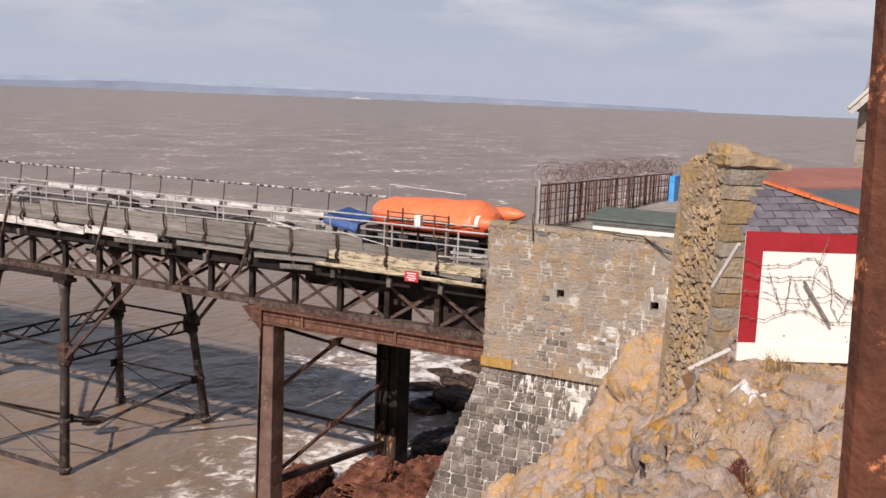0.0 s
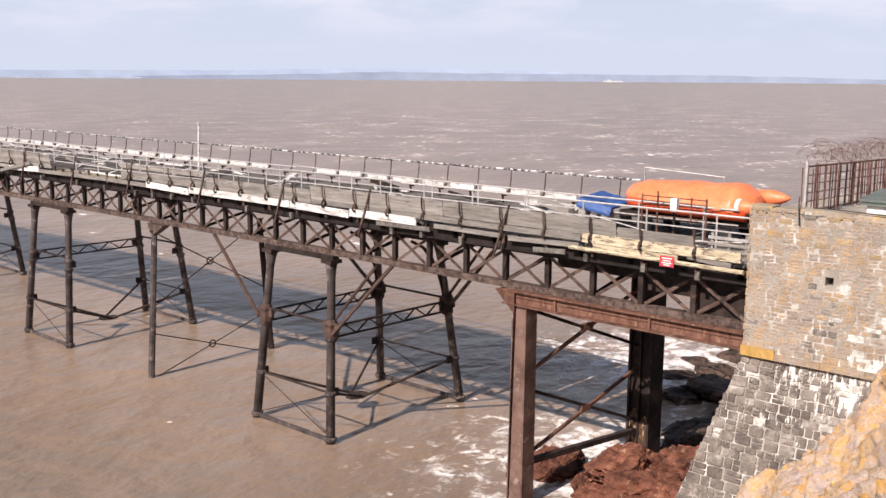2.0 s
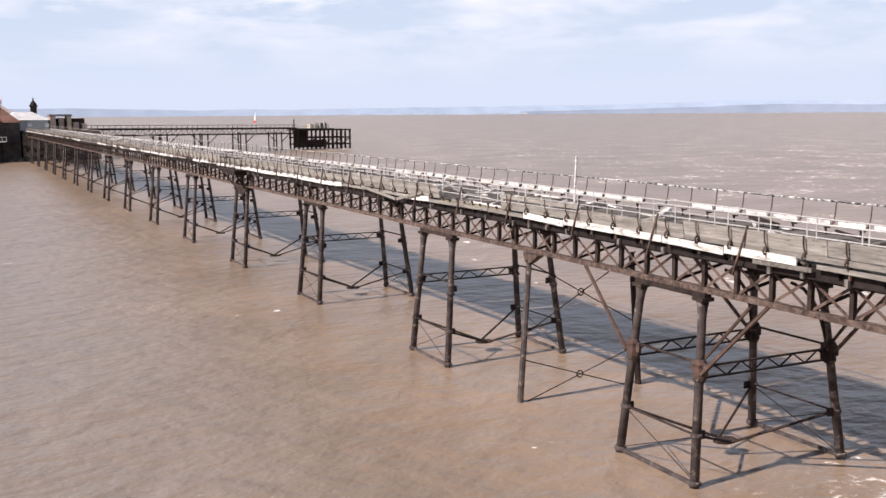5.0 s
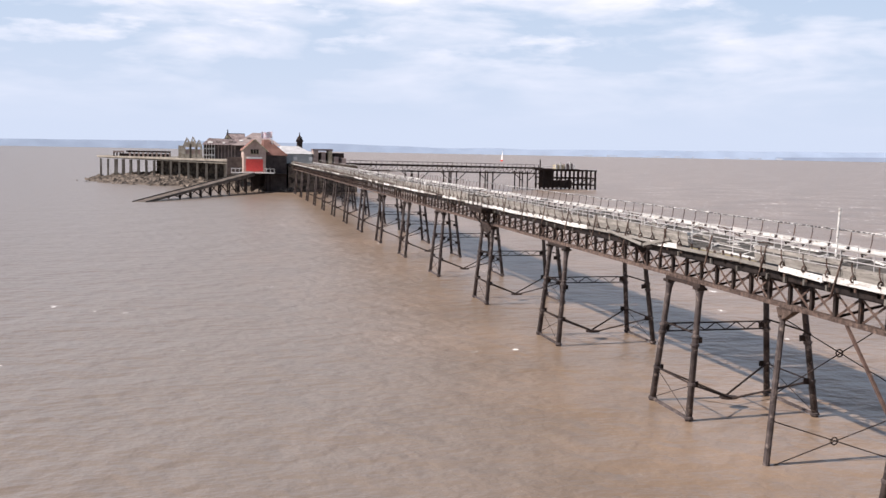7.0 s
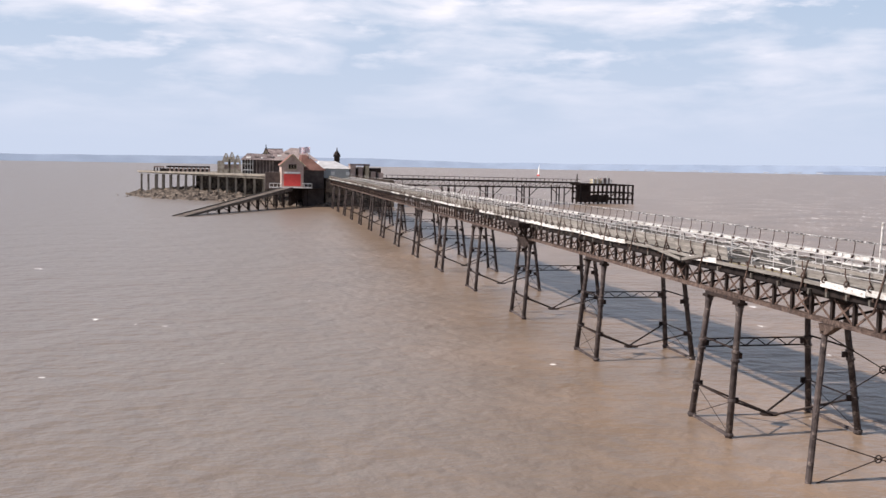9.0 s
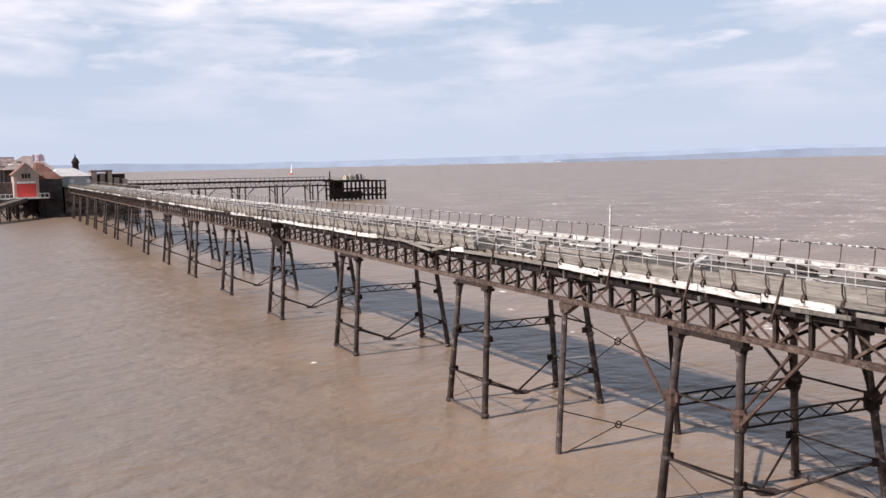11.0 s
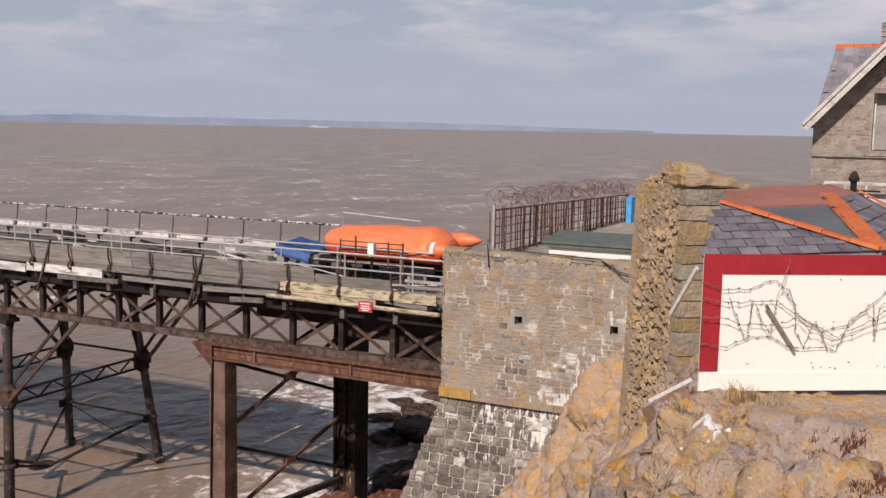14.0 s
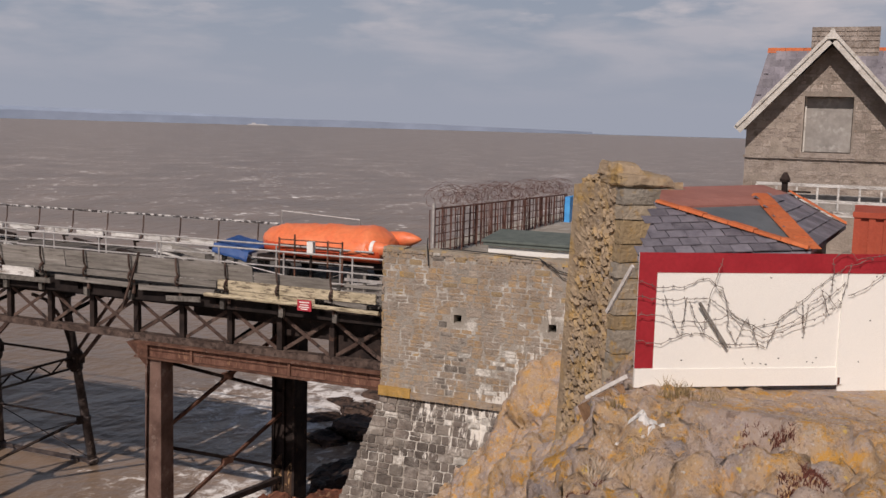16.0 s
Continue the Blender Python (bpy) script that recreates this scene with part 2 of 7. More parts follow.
def cliff_material():
    """Grey-brown limestone: broad tone, soft ochre lichen, small yellow spots, dark joints, strong relief."""
    m = bpy.data.materials.new("lichened cliff limestone")
    m.use_nodes = True
    n, k = m.node_tree.nodes, m.node_tree.links
    b, geo = n["Principled BSDF"], n.new("ShaderNodeNewGeometry")
    b.inputs["Roughness"].default_value = 0.95
    b.inputs["Specular IOR Level"].default_value = 0.2

    def grain(scale, detail, rough, shift=0.0):
        mp, t = n.new("ShaderNodeMapping"), n.new("ShaderNodeTexNoise")
        mp.inputs["Location"].default_value = (shift, shift * 0.7, -shift)
        k.new(geo.outputs["Position"], mp.inputs["Vector"])
        k.new(mp.outputs["Vector"], t.inputs["Vector"])
        t.inputs["Scale"].default_value, t.inputs["Detail"].default_value, t.inputs["Roughness"].default_value = scale, detail, rough
        return t.outputs["Fac"]

    def ramp(f, lo, hi, a=(0, 0, 0), c=(1, 1, 1)):
        r = n.new("ShaderNodeValToRGB")
        r.color_ramp.elements[0].position, r.color_ramp.elements[1].position = lo, hi
        r.color_ramp.elements[0].color, r.color_ramp.elements[1].color = (*a, 1), (*c, 1)
        k.new(f, r.inputs["Fac"])
        return r.outputs["Color"]

    def over(col, fac, c):
        x = n.new("ShaderNodeMix")
        x.data_type = "RGBA"
        x.inputs["B"].default_value = (*c, 1)
        k.new(fac, x.inputs["Factor"])
        k.new(col, x.inputs["A"])
        return x.outputs["Result"]

    broad, mid, fine = grain(0.7, 7, 0.65), grain(3.2, 8, 0.7, 4.0), grain(16, 6, 0.7, 9.0)
    col = ramp(broad, 0.32, 0.70, (0.38, 0.295, 0.25), (0.58, 0.465, 0.385))
    col = over(col, ramp(grain(5.5, 9, 0.75, 33.0), 0.50, 0.66, (0, 0, 0), (0.75, 0.75, 0.75)), (0.44, 0.365, 0.34))
    col = over(col, ramp(grain(1.0, 9, 0.72, 3.0), 0.46, 0.60, (0, 0, 0), (0.75, 0.75, 0.75)), (0.58, 0.385, 0.20))
    col = over(col, ramp(grain(2.6, 9, 0.75, 21.0), 0.53, 0.61, (0, 0, 0), (0.95, 0.95, 0.95)), (0.68, 0.36, 0.075))
    col = over(col, ramp(grain(8.0, 8, 0.75, 83.0), 0.54, 0.64, (0, 0, 0), (0.7, 0.7, 0.7)), (0.60, 0.53, 0.455))
    col = over(col, ramp(grain(6.5, 8, 0.75, 95.0), 0.55, 0.64, (0, 0, 0), (0.75, 0.75, 0.75)), (0.40, 0.235, 0.12))
    col = over(col, ramp(grain(7.5, 5, 0.6, 61.0), 0.66, 0.69, (0, 0, 0), (0.9, 0.9, 0.9)), (0.78, 0.55, 0.10))
    col = over(col, ramp(grain(11.0, 4, 0.6, 71.0), 0.69, 0.71, (0, 0, 0), (0.9, 0.9, 0.9)), (0.62, 0.60, 0.56))
    col = over(col, ramp(grain(4.0, 8, 0.75, 47.0), 0.59, 0.67, (0, 0, 0), (0.85, 0.85, 0.85)), (0.22, 0.155, 0.12))
    col = over(col, ramp(grain(1.9, 8, 0.7, 12.0), 0.53, 0.62, (0, 0, 0), (0.7, 0.7, 0.7)), (0.43, 0.375, 0.365))
    col = over(col, ramp(grain(2.2, 9, 0.75, 57.0), 0.565, 0.625, (0, 0, 0), (0.9, 0.9, 0.9)), (0.70, 0.37, 0.07))
    # thicker orange growth on the seaward face
    sx, sr, sm = n.new("ShaderNodeSeparateXYZ"), n.new("ShaderNodeMapRange"), n.new("ShaderNodeMath")
    k.new(geo.outputs["Position"], sx.inputs["Vector"])
    sr.inputs["From Min"].default_value, sr.inputs["From Max"].default_value, sr.inputs["To Max"].default_value = 8.0, 13.0, 0.045
    k.new(sx.outputs["X"], sr.inputs["Value"])
    k.new(sr.outputs["Result"], sm.inputs[0])
    k.new(grain(0.9, 9, 0.7, 29.0), sm.inputs[1])
    col = over(col, ramp(sm.outputs[0], 0.56, 0.70, (0, 0, 0), (0.70, 0.70, 0.70)), (0.60, 0.375, 0.155))
    col = over(col, ramp(grain(26.0, 4, 0.6, 5.0), 0.58, 0.66, (0, 0, 0), (0.6, 0.6, 0.6)), (0.24, 0.175, 0.14))
    col = over(col, ramp(grain(21.0, 4, 0.6, 15.0), 0.60, 0.68, (0, 0, 0), (0.6, 0.6, 0.6)), (0.70, 0.62, 0.52))
    k.new(col, b.inputs["Base Color"])
    h = n.new("ShaderNodeMath")
    h.operation = "MULTIPLY_ADD"
    k.new(mid, h.inputs[0])
    h.inputs[1].default_value = 1.6
    k.new(fine, h.inputs[2])
    bp = n.new("ShaderNodeBump")
    bp.inputs["Strength"].default_value, bp.inputs["Distance"].default_value = 0.9, 0.055
    k.new(h.outputs[0], bp.inputs["Height"])
    k.new(bp.outputs["Normal"], b.inputs["Normal"])
    return m


def salt_runs(m, z0, z1, y0, y1, cut, colour=(0.74, 0.71, 0.65)):
    """Lime and salt washed down a wall in broken vertical runs, thickest between z0 and z1 and fading from y0 to y1."""
    n, k = m.node_tree.nodes, m.node_tree.links
    b, geo, sep = n["Principled BSDF"], n.new("ShaderNodeNewGeometry"), n.new("ShaderNodeSeparateXYZ")
    k.new(geo.outputs["Position"], sep.inputs["Vector"])
    mp, t, u = n.new("ShaderNodeMapping"), n.new("ShaderNodeTexNoise"), n.new("ShaderNodeTexNoise")
    mp.inputs["Scale"].default_value = (1.6, 6.0, 1.5)
    k.new(geo.outputs["Position"], mp.inputs["Vector"])
    k.new(mp.outputs["Vector"], t.inputs["Vector"])
    k.new(geo.outputs["Position"], u.inputs["Vector"])
    t.inputs["Scale"].default_value, t.inputs["Detail"].default_value, t.inputs["Roughness"].default_value = 1.0, 7.0, 0.68
    u.inputs["Scale"].default_value, u.inputs["Detail"].default_value = 0.9, 3.0
    total = None
    for out, lo, hi in ((sep.outputs["Z"], z1, z0), (sep.outputs["Y"], y1, y0)):
        r = n.new("ShaderNodeMapRange")
        r.inputs["From Min"].default_value, r.inputs["From Max"].default_value = lo, hi
        r.inputs["To Min"].default_value, r.inputs["To Max"].default_value = -0.16, 0.06
        k.new(out, r.inputs["Value"])
        if total is None:
            total = r.outputs["Result"]
        else:
            a = n.new("ShaderNodeMath")
            k.new(total, a.inputs[0])
            k.new(r.outputs["Result"], a.inputs[1])
            total = a.outputs[0]
    a, w, c = n.new("ShaderNodeMath"), n.new("ShaderNodeMath"), n.new("ShaderNodeMapRange")
    w.operation, w.inputs[1].default_value = "MULTIPLY_ADD", 0.55
    k.new(u.outputs["Fac"], w.inputs[0])
    k.new(t.outputs["Fac"], w.inputs[2])
    k.new(w.outputs[0], a.inputs[0])
    k.new(total, a.inputs[1])
    c.inputs["From Min"].default_value, c.inputs["From Max"].default_value = cut, cut + 0.07
    k.new(a.outputs[0], c.inputs["Value"])
    mix = n.new("ShaderNodeMix")
    mix.data_type = "RGBA"
    mix.inputs["B"].default_value = (*colour, 1)
    k.new(c.outputs["Result"], mix.inputs["Factor"])
    k.new(b.inputs["Base Color"].links[0].from_socket, mix.inputs["A"])
    k.new(mix.outputs["Result"], b.inputs["Base Color"])
    return m


ROCK = cliff_material()
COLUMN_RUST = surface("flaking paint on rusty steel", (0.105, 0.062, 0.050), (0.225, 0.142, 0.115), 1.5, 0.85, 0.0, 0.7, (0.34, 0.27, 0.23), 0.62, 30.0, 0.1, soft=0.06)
STREAK_RUST = surface("streaked rusty plate", (0.085, 0.036, 0.026), (0.24, 0.125, 0.088), 2.0, 0.85, 0.0, 0.8, (0.36, 0.205, 0.125), 0.62, 14.0, 0.1, (0.32, 0.66), (2.5, 2.5, 0.7), soft=0.05)
FOOT_RUST = surface("orange rusted foot", (0.045, 0.028, 0.022), (0.13, 0.075, 0.05), 2.0, 0.85, 0.0, 0.8, (0.48, 0.30, 0.155), 0.56, 14.0, 0.1, (0.32, 0.66), (2, 2, 0.8), soft=0.04)


# ---- building helpers ----
def box(bm, x0, x1, y0, y1, z0, z1):
    v = [bm.verts.new(p) for p in ((x0, y0, z0), (x1, y0, z0), (x1, y1, z0), (x0, y1, z0), (x0, y0, z1), (x1, y0, z1), (x1, y1, z1), (x0, y1, z1))]
    for f in ((3, 2, 1, 0), (4, 5, 6, 7), (0, 1, 5, 4), (1, 2, 6, 5), (2, 3, 7, 6), (3, 0, 4, 7)):
        bm.faces.new([v[i] for i in f])


def beam(bm, p, q, w, h, up=(0, 0, 1)):
    """A bar of w by h from p to q."""
    p, q = Vector(p), Vector(q)
    d = (q - p).normalized()
    u = Vector(up)
    if abs(d.dot(u)) > 0.98:
        u = Vector((0, 1, 0))
    s = d.cross(u).normalized() * w / 2
    t = s.cross(d).normalized() * h / 2
    a = [bm.verts.new(c + i * s + j * t) for c in (p, q) for i, j in ((-1, -1), (1, -1), (1, 1), (-1, 1))]
    for f in ((0, 1, 2, 3), (7, 6, 5, 4), (0, 4, 5, 1), (1, 5, 6, 2), (2, 6, 7, 3), (3, 7, 4, 0)):
        bm.faces.new([a[i] for i in f])


def tube(bm, pts, r, n=6, caps=True):
    """A round bar through pts; r is one radius or one for each point."""
    pts = [Vector(p) for p in pts]
    rs = r if isinstance(r, (list, tuple)) else [r] * len(pts)
    rings = []
    for i, p in enumerate(pts):
        d = (pts[min(i + 1, len(pts) - 1)] - pts[max(i - 1, 0)]).normalized()
        u = Vector((0, 0, 1)) if abs(d.z) < 0.95 else Vector((0, 1, 0))
        s = d.cross(u).normalized()
        t = s.cross(d)
        rings.append([bm.verts.new(p + rs[i] * (math.cos(k * math.tau / n) * s + math.sin(k * math.tau / n) * t)) for k in range(n)])
    for a, b in zip(rings, rings[1:]):
        for k in range(n):
            bm.faces.new((a[k], a[(k + 1) % n], b[(k + 1) % n], b[k]))
    if caps:
        bm.faces.new(rings[0][::-1])
        bm.faces.new(rings[-1])


def solid(bm, bottom, top):
    """A block between two loops of as many corners."""
    a, b = [bm.verts.new(p) for p in bottom], [bm.verts.new(p) for p in top]
    n = len(a)
    bm.faces.new(a[::-1])
    bm.faces.new(b)
    for i in range(n):
        bm.faces.new((a[i], a[(i + 1) % n], b[(i + 1) % n], b[i]))


def mesh_of(name, bm, material, smooth=False):
    bmesh.ops.recalc_face_normals(bm, faces=bm.faces)
    me = bpy.data.meshes.new(name)
    bm.to_mesh(me)
    bm.free()
    me.materials.append(material)
    if smooth:
        me.shade_smooth()
    return me


def part(name, bm, material, parent, label="", smooth=False):
    ob = new(name, mesh_of(name, bm, material, smooth))
    ob.parent = parent
    return tagged(ob, label)


def again(name, me, parent, m=None):
    """One more object on a mesh that is there already."""
    ob = new(name, me)
    ob.parent = parent
    if m is not None:
        ob.matrix_local = m
    return ob


def thing(name, label, category, at=(0, 0, 0), group="", kind="", turn=0.0):
    ob = new(name)
    ob.matrix_world = pose(*at, 0, 0, turn)
    return tagged(ob, label, category, group, kind)


def whole(name, bm, material, label, category, group="", kind="", at=(0, 0, 0), smooth=False):
    ob = new(name, mesh_of(name, bm, material, smooth))
    ob.location = at
    return tagged(ob, label, category, group, kind)


def one(f, *a, **k):
    bm = bmesh.new()
    f(bm, *a, **k)
    return bm


rng = random.Random(7)

# ---- sea ----
SEA = bpy.data.materials.new("muddy estuary water")
SEA.use_nodes = True
sn, sl = SEA.node_tree.nodes, SEA.node_tree.links
s_b, s_geo = sn["Principled BSDF"], sn.new("ShaderNodeNewGeometry")
s_m1, s_m2 = sn.new("ShaderNodeMapping"), sn.new("ShaderNodeMapping")
s_m1.inputs["Scale"].default_value, s_m2.inputs["Scale"].default_value = (0.52, 0.60, 1), (0.055, 0.075, 1)
s_m1.inputs["Rotation"].default_value = (0, 0, radians(-14))
s_w, s_f, s_p, s_c = (sn.new("ShaderNodeTexNoise") for _ in range(4))
s_w.inputs["Scale"].default_value, s_w.inputs["Detail"].default_value, s_w.inputs["Roughness"].default_value = 1.0, 5.0, 0.52
s_p.inputs["Scale"].default_value, s_p.inputs["Detail"].default_value = 1.0, 6.0
s_ramp = sn.new("ShaderNodeValToRGB")
s_ramp.color_ramp.elements[0].position, s_ramp.color_ramp.elements[1].position = 0.36, 0.66
s_ramp.color_ramp.elements[0].color, s_ramp.color_ramp.elements[1].color = (0.204, 0.146, 0.103, 1), (0.281, 0.203, 0.148, 1)
for a, b in ((s_m1, s_w), (s_m2, s_p)):
    sl.new(s_geo.outputs["Position"], a.inputs["Vector"])
    sl.new(a.outputs["Vector"], b.inputs["Vector"])
sl.new(s_p.outputs["Fac"], s_ramp.inputs["Fac"])
# tan base colour along the pier, greyer base colour further out
s_px, s_pr, s_pn, s_pa, s_pm = sn.new("ShaderNodeSeparateXYZ"), sn.new("ShaderNodeMapRange"), sn.new("ShaderNodeTexNoise"), sn.new("ShaderNodeMath"), sn.new("ShaderNodeMix")
sl.new(s_geo.outputs["Position"], s_px.inputs["Vector"])
sl.new(s_geo.outputs["Position"], s_pn.inputs["Vector"])
s_pn.inputs["Scale"].default_value, s_pn.inputs["Detail"].default_value = 0.06, 4.0
s_pa.operation, s_pa.inputs[1].default_value = "MULTIPLY_ADD", 26.0
sl.new(s_pn.outputs["Fac"], s_pa.inputs[0])
sl.new(s_px.outputs["X"], s_pa.inputs[2])
s_pr.inputs["From Min"].default_value, s_pr.inputs["From Max"].default_value = 17.0, 36.0
sl.new(s_pa.outputs[0], s_pr.inputs["Value"])
s_pm.data_type = "RGBA"
s_pm.inputs["A"].default_value = (0.215, 0.172, 0.139, 1)
sl.new(s_pr.outputs["Result"], s_pm.inputs["Factor"])
sl.new(s_ramp.outputs["Color"], s_pm.inputs["B"])
# white caps: small torn streaks where two noises are both high
s_m3 = sn.new("ShaderNodeMapping")
s_m3.inputs["Scale"].default_value = (0.60, 0.42, 1)
s_m3.inputs["Rotation"].default_value = (0, 0, radians(25))
sl.new(s_geo.outputs["Position"], s_m3.inputs["Vector"])
sl.new(s_m3.outputs["Vector"], s_f.inputs["Vector"])
s_f.inputs["Scale"].default_value, s_f.inputs["Detail"].default_value, s_f.inputs["Roughness"].default_value = 1.0, 4.0, 0.55
s_fr = sn.new("ShaderNodeValToRGB")
s_fr.color_ramp.elements[0].position, s_fr.color_ramp.elements[1].position = 0.632, 0.648
# calmer in the lee of the island, choppier in the open channel
s_gx, s_gr, s_ga = sn.new("ShaderNodeSeparateXYZ"), sn.new("ShaderNodeMapRange"), sn.new("ShaderNodeMath")
sl.new(s_geo.outputs["Position"], s_gx.inputs["Vector"])
s_gr.inputs["From Min"].default_value, s_gr.inputs["From Max"].default_value = 25.0, 150.0
s_gr.inputs["To Min"].default_value, s_gr.inputs["To Max"].default_value = -0.33, -0.236
sl.new(s_gx.outputs["X"], s_gr.inputs["Value"])
s_ga.operation = "ADD"
s_gp = sn.new("ShaderNodeMath")
s_gp.operation, s_gp.inputs[1].default_value = "MULTIPLY_ADD", 0.45
sl.new(s_p.outputs["Fac"], s_gp.inputs[0])
sl.new(s_f.outputs["Fac"], s_gp.inputs[2])
sl.new(s_gp.outputs[0], s_ga.inputs[0])
sl.new(s_gr.outputs["Result"], s_ga.inputs[1])
sl.new(s_ga.outputs[0], s_fr.inputs["Fac"])
# surf round the rocks at the foot of the abutment
s_d = sn.new("ShaderNodeVectorMath")
s_d.operation = "DISTANCE"
s_d.inputs[1].default_value = (30.0, 18.0, 0.0)
sl.new(s_geo.outputs["Position"], s_d.inputs[0])
s_d2, s_dm = sn.new("ShaderNodeVectorMath"), sn.new("ShaderNodeMath")
s_d2.operation, s_dm.operation = "DISTANCE", "MINIMUM"
s_d2.inputs[1].default_value = (44.0, 24.5, 0.0)
sl.new(s_geo.outputs["Position"], s_d2.inputs[0])
sl.new(s_d.outputs["Value"], s_dm.inputs[0])
sl.new(s_d2.outputs["Value"], s_dm.inputs[1])
s_dr = sn.new("ShaderNodeMapRange")
s_dr.inputs["From Min"].default_value, s_dr.inputs["From Max"].default_value = 2.5, 12.0
s_dr.inputs["To Min"].default_value, s_dr.inputs["To Max"].default_value = 0.245, 0.0
sl.new(s_dm.outputs[0], s_dr.inputs["Value"])
s_c.inputs["Scale"].default_value, s_c.inputs["Detail"].default_value, s_c.inputs["Distortion"].default_value = 1.1, 9.0, 0.5
s_c.inputs["Roughness"].default_value = 0.70
sl.new(s_geo.outputs["Position"], s_c.inputs["Vector"])
s_ca = sn.new("ShaderNodeMath")
s_ca.operation = "ADD"
sl.new(s_c.outputs["Fac"], s_ca.inputs[0])
sl.new(s_dr.outputs["Result"], s_ca.inputs[1])
s_cr = sn.new("ShaderNodeValToRGB")
s_cr.color_ramp.elements[0].position, s_cr.color_ramp.elements[1].position = 0.675, 0.78
sl.new(s_ca.outputs[0], s_cr.inputs["Fac"])
# torn threads of foam
s_t, s_ta, s_tb, s_tr, s_tm = sn.new("ShaderNodeTexNoise"), sn.new("ShaderNodeMath"), sn.new("ShaderNodeMath"), sn.new("ShaderNodeMapRange"), sn.new("ShaderNodeMath")
s_t.inputs["Scale"].default_value, s_t.inputs["Detail"].default_value, s_t.inputs["Distortion"].default_value = 2.2, 6.0, 0.3
sl.new(s_geo.outputs["Position"], s_t.inputs["Vector"])
s_ta.operation, s_tb.operation = "SUBTRACT", "ABSOLUTE"
s_ta.inputs[1].default_value = 0.5
sl.new(s_t.outputs["Fac"], s_ta.inputs[0])
sl.new(s_ta.outputs[0], s_tb.inputs[0])
s_tr.inputs["From Min"].default_value, s_tr.inputs["From Max"].default_value = 0.0, 0.03
s_tr.inputs["To Min"].default_value, s_tr.inputs["To Max"].default_value = 1.0, 0.0
sl.new(s_tb.outputs[0], s_tr.inputs["Value"])
s_tg = sn.new("ShaderNodeMapRange")
s_tg.inputs["From Min"].default_value, s_tg.inputs["From Max"].default_value = 0.61, 0.73
s_tg.inputs["To Max"].default_value = 0.8
sl.new(s_ca.outputs[0], s_tg.inputs["Value"])
s_tm.operation = "MULTIPLY"
sl.new(s_tr.outputs["Result"], s_tm.inputs[0])
sl.new(s_tg.outputs["Result"], s_tm.inputs[1])
s_cm = sn.new("ShaderNodeMath")
s_cm.operation = "MAXIMUM"
sl.new(s_cr.outputs["Color"], s_cm.inputs[0])
sl.new(s_tm.outputs[0], s_cm.inputs[1])
s_mx = sn.new("ShaderNodeMath")
s_mx.operation = "MAXIMUM"
sl.new(s_fr.outputs["Color"], s_mx.inputs[0])
sl.new(s_cm.outputs[0], s_mx.inputs[1])
s_mix = sn.new("ShaderNodeMix")
s_mix.data_type = "RGBA"
s_mix.inputs["B"].default_value = (0.80, 0.775, 0.745, 1)
sl.new(s_mx.outputs[0], s_mix.inputs["Factor"])
sl.new(s_pm.outputs["Result"], s_mix.inputs["A"])
sl.new(s_mix.outputs["Result"], s_b.inputs["Base Color"])
s_rr = sn.new("ShaderNodeMapRange")
s_rr.inputs["To Min"].default_value, s_rr.inputs["To Max"].default_value = 0.30, 0.9
sl.new(s_mx.outputs[0], s_rr.inputs["Value"])
sl.new(s_rr.outputs["Result"], s_b.inputs["Roughness"])
s_bump = sn.new("ShaderNodeBump")
s_bump.inputs["Strength"].default_value, s_bump.inputs["Distance"].default_value = 1.0, 0.30
s_w2, s_m4, s_h = sn.new("ShaderNodeTexNoise"), sn.new("ShaderNodeMapping"), sn.new("ShaderNodeMath")
s_m4.inputs["Scale"].default_value = (0.13, 0.16, 1)
s_m4.inputs["Rotation"].default_value = (0, 0, radians(-22))
s_w2.inputs["Scale"].default_value, s_w2.inputs["Detail"].default_value = 1.0, 4.0
sl.new(s_geo.outputs["Position"], s_m4.inputs["Vector"])
sl.new(s_m4.outputs["Vector"], s_w2.inputs["Vector"])
s_h.operation = "MULTIPLY_ADD"
s_h.inputs[1].default_value = 1.8
sl.new(s_w2.outputs["Fac"], s_h.inputs[0])
sl.new(s_w.outputs["Fac"], s_h.inputs[2])
sl.new(s_h.outputs[0], s_bump.inputs["Height"])
sl.new(s_bump.outputs["Normal"], s_b.inputs["Normal"])
s_b.inputs["IOR"].default_value = 1.33
s_b.inputs["Specular IOR Level"].default_value = 0.42

bm = bmesh.new()
rings = [0.5, 60, 150, 400, 1000, 2200, 4880]
cen = bm.verts.new((0, 0, 0))
prev = None
for r in rings:
    ring = [bm.verts.new((r * math.cos(k * math.tau / 96), r * math.sin(k * math.tau / 96), 0)) for k in range(96)]
    for k in range(96):
        if prev:
            bm.faces.new((prev[k], ring[k], ring[(k + 1) % 96], prev[(k + 1) % 96]))
        else:
            bm.faces.new((cen, ring[k], ring[(k + 1) % 96]))
    prev = ring
whole("water", bm, SEA, "choppy brown tidal water with small whitecaps", "sea", kind="structure")

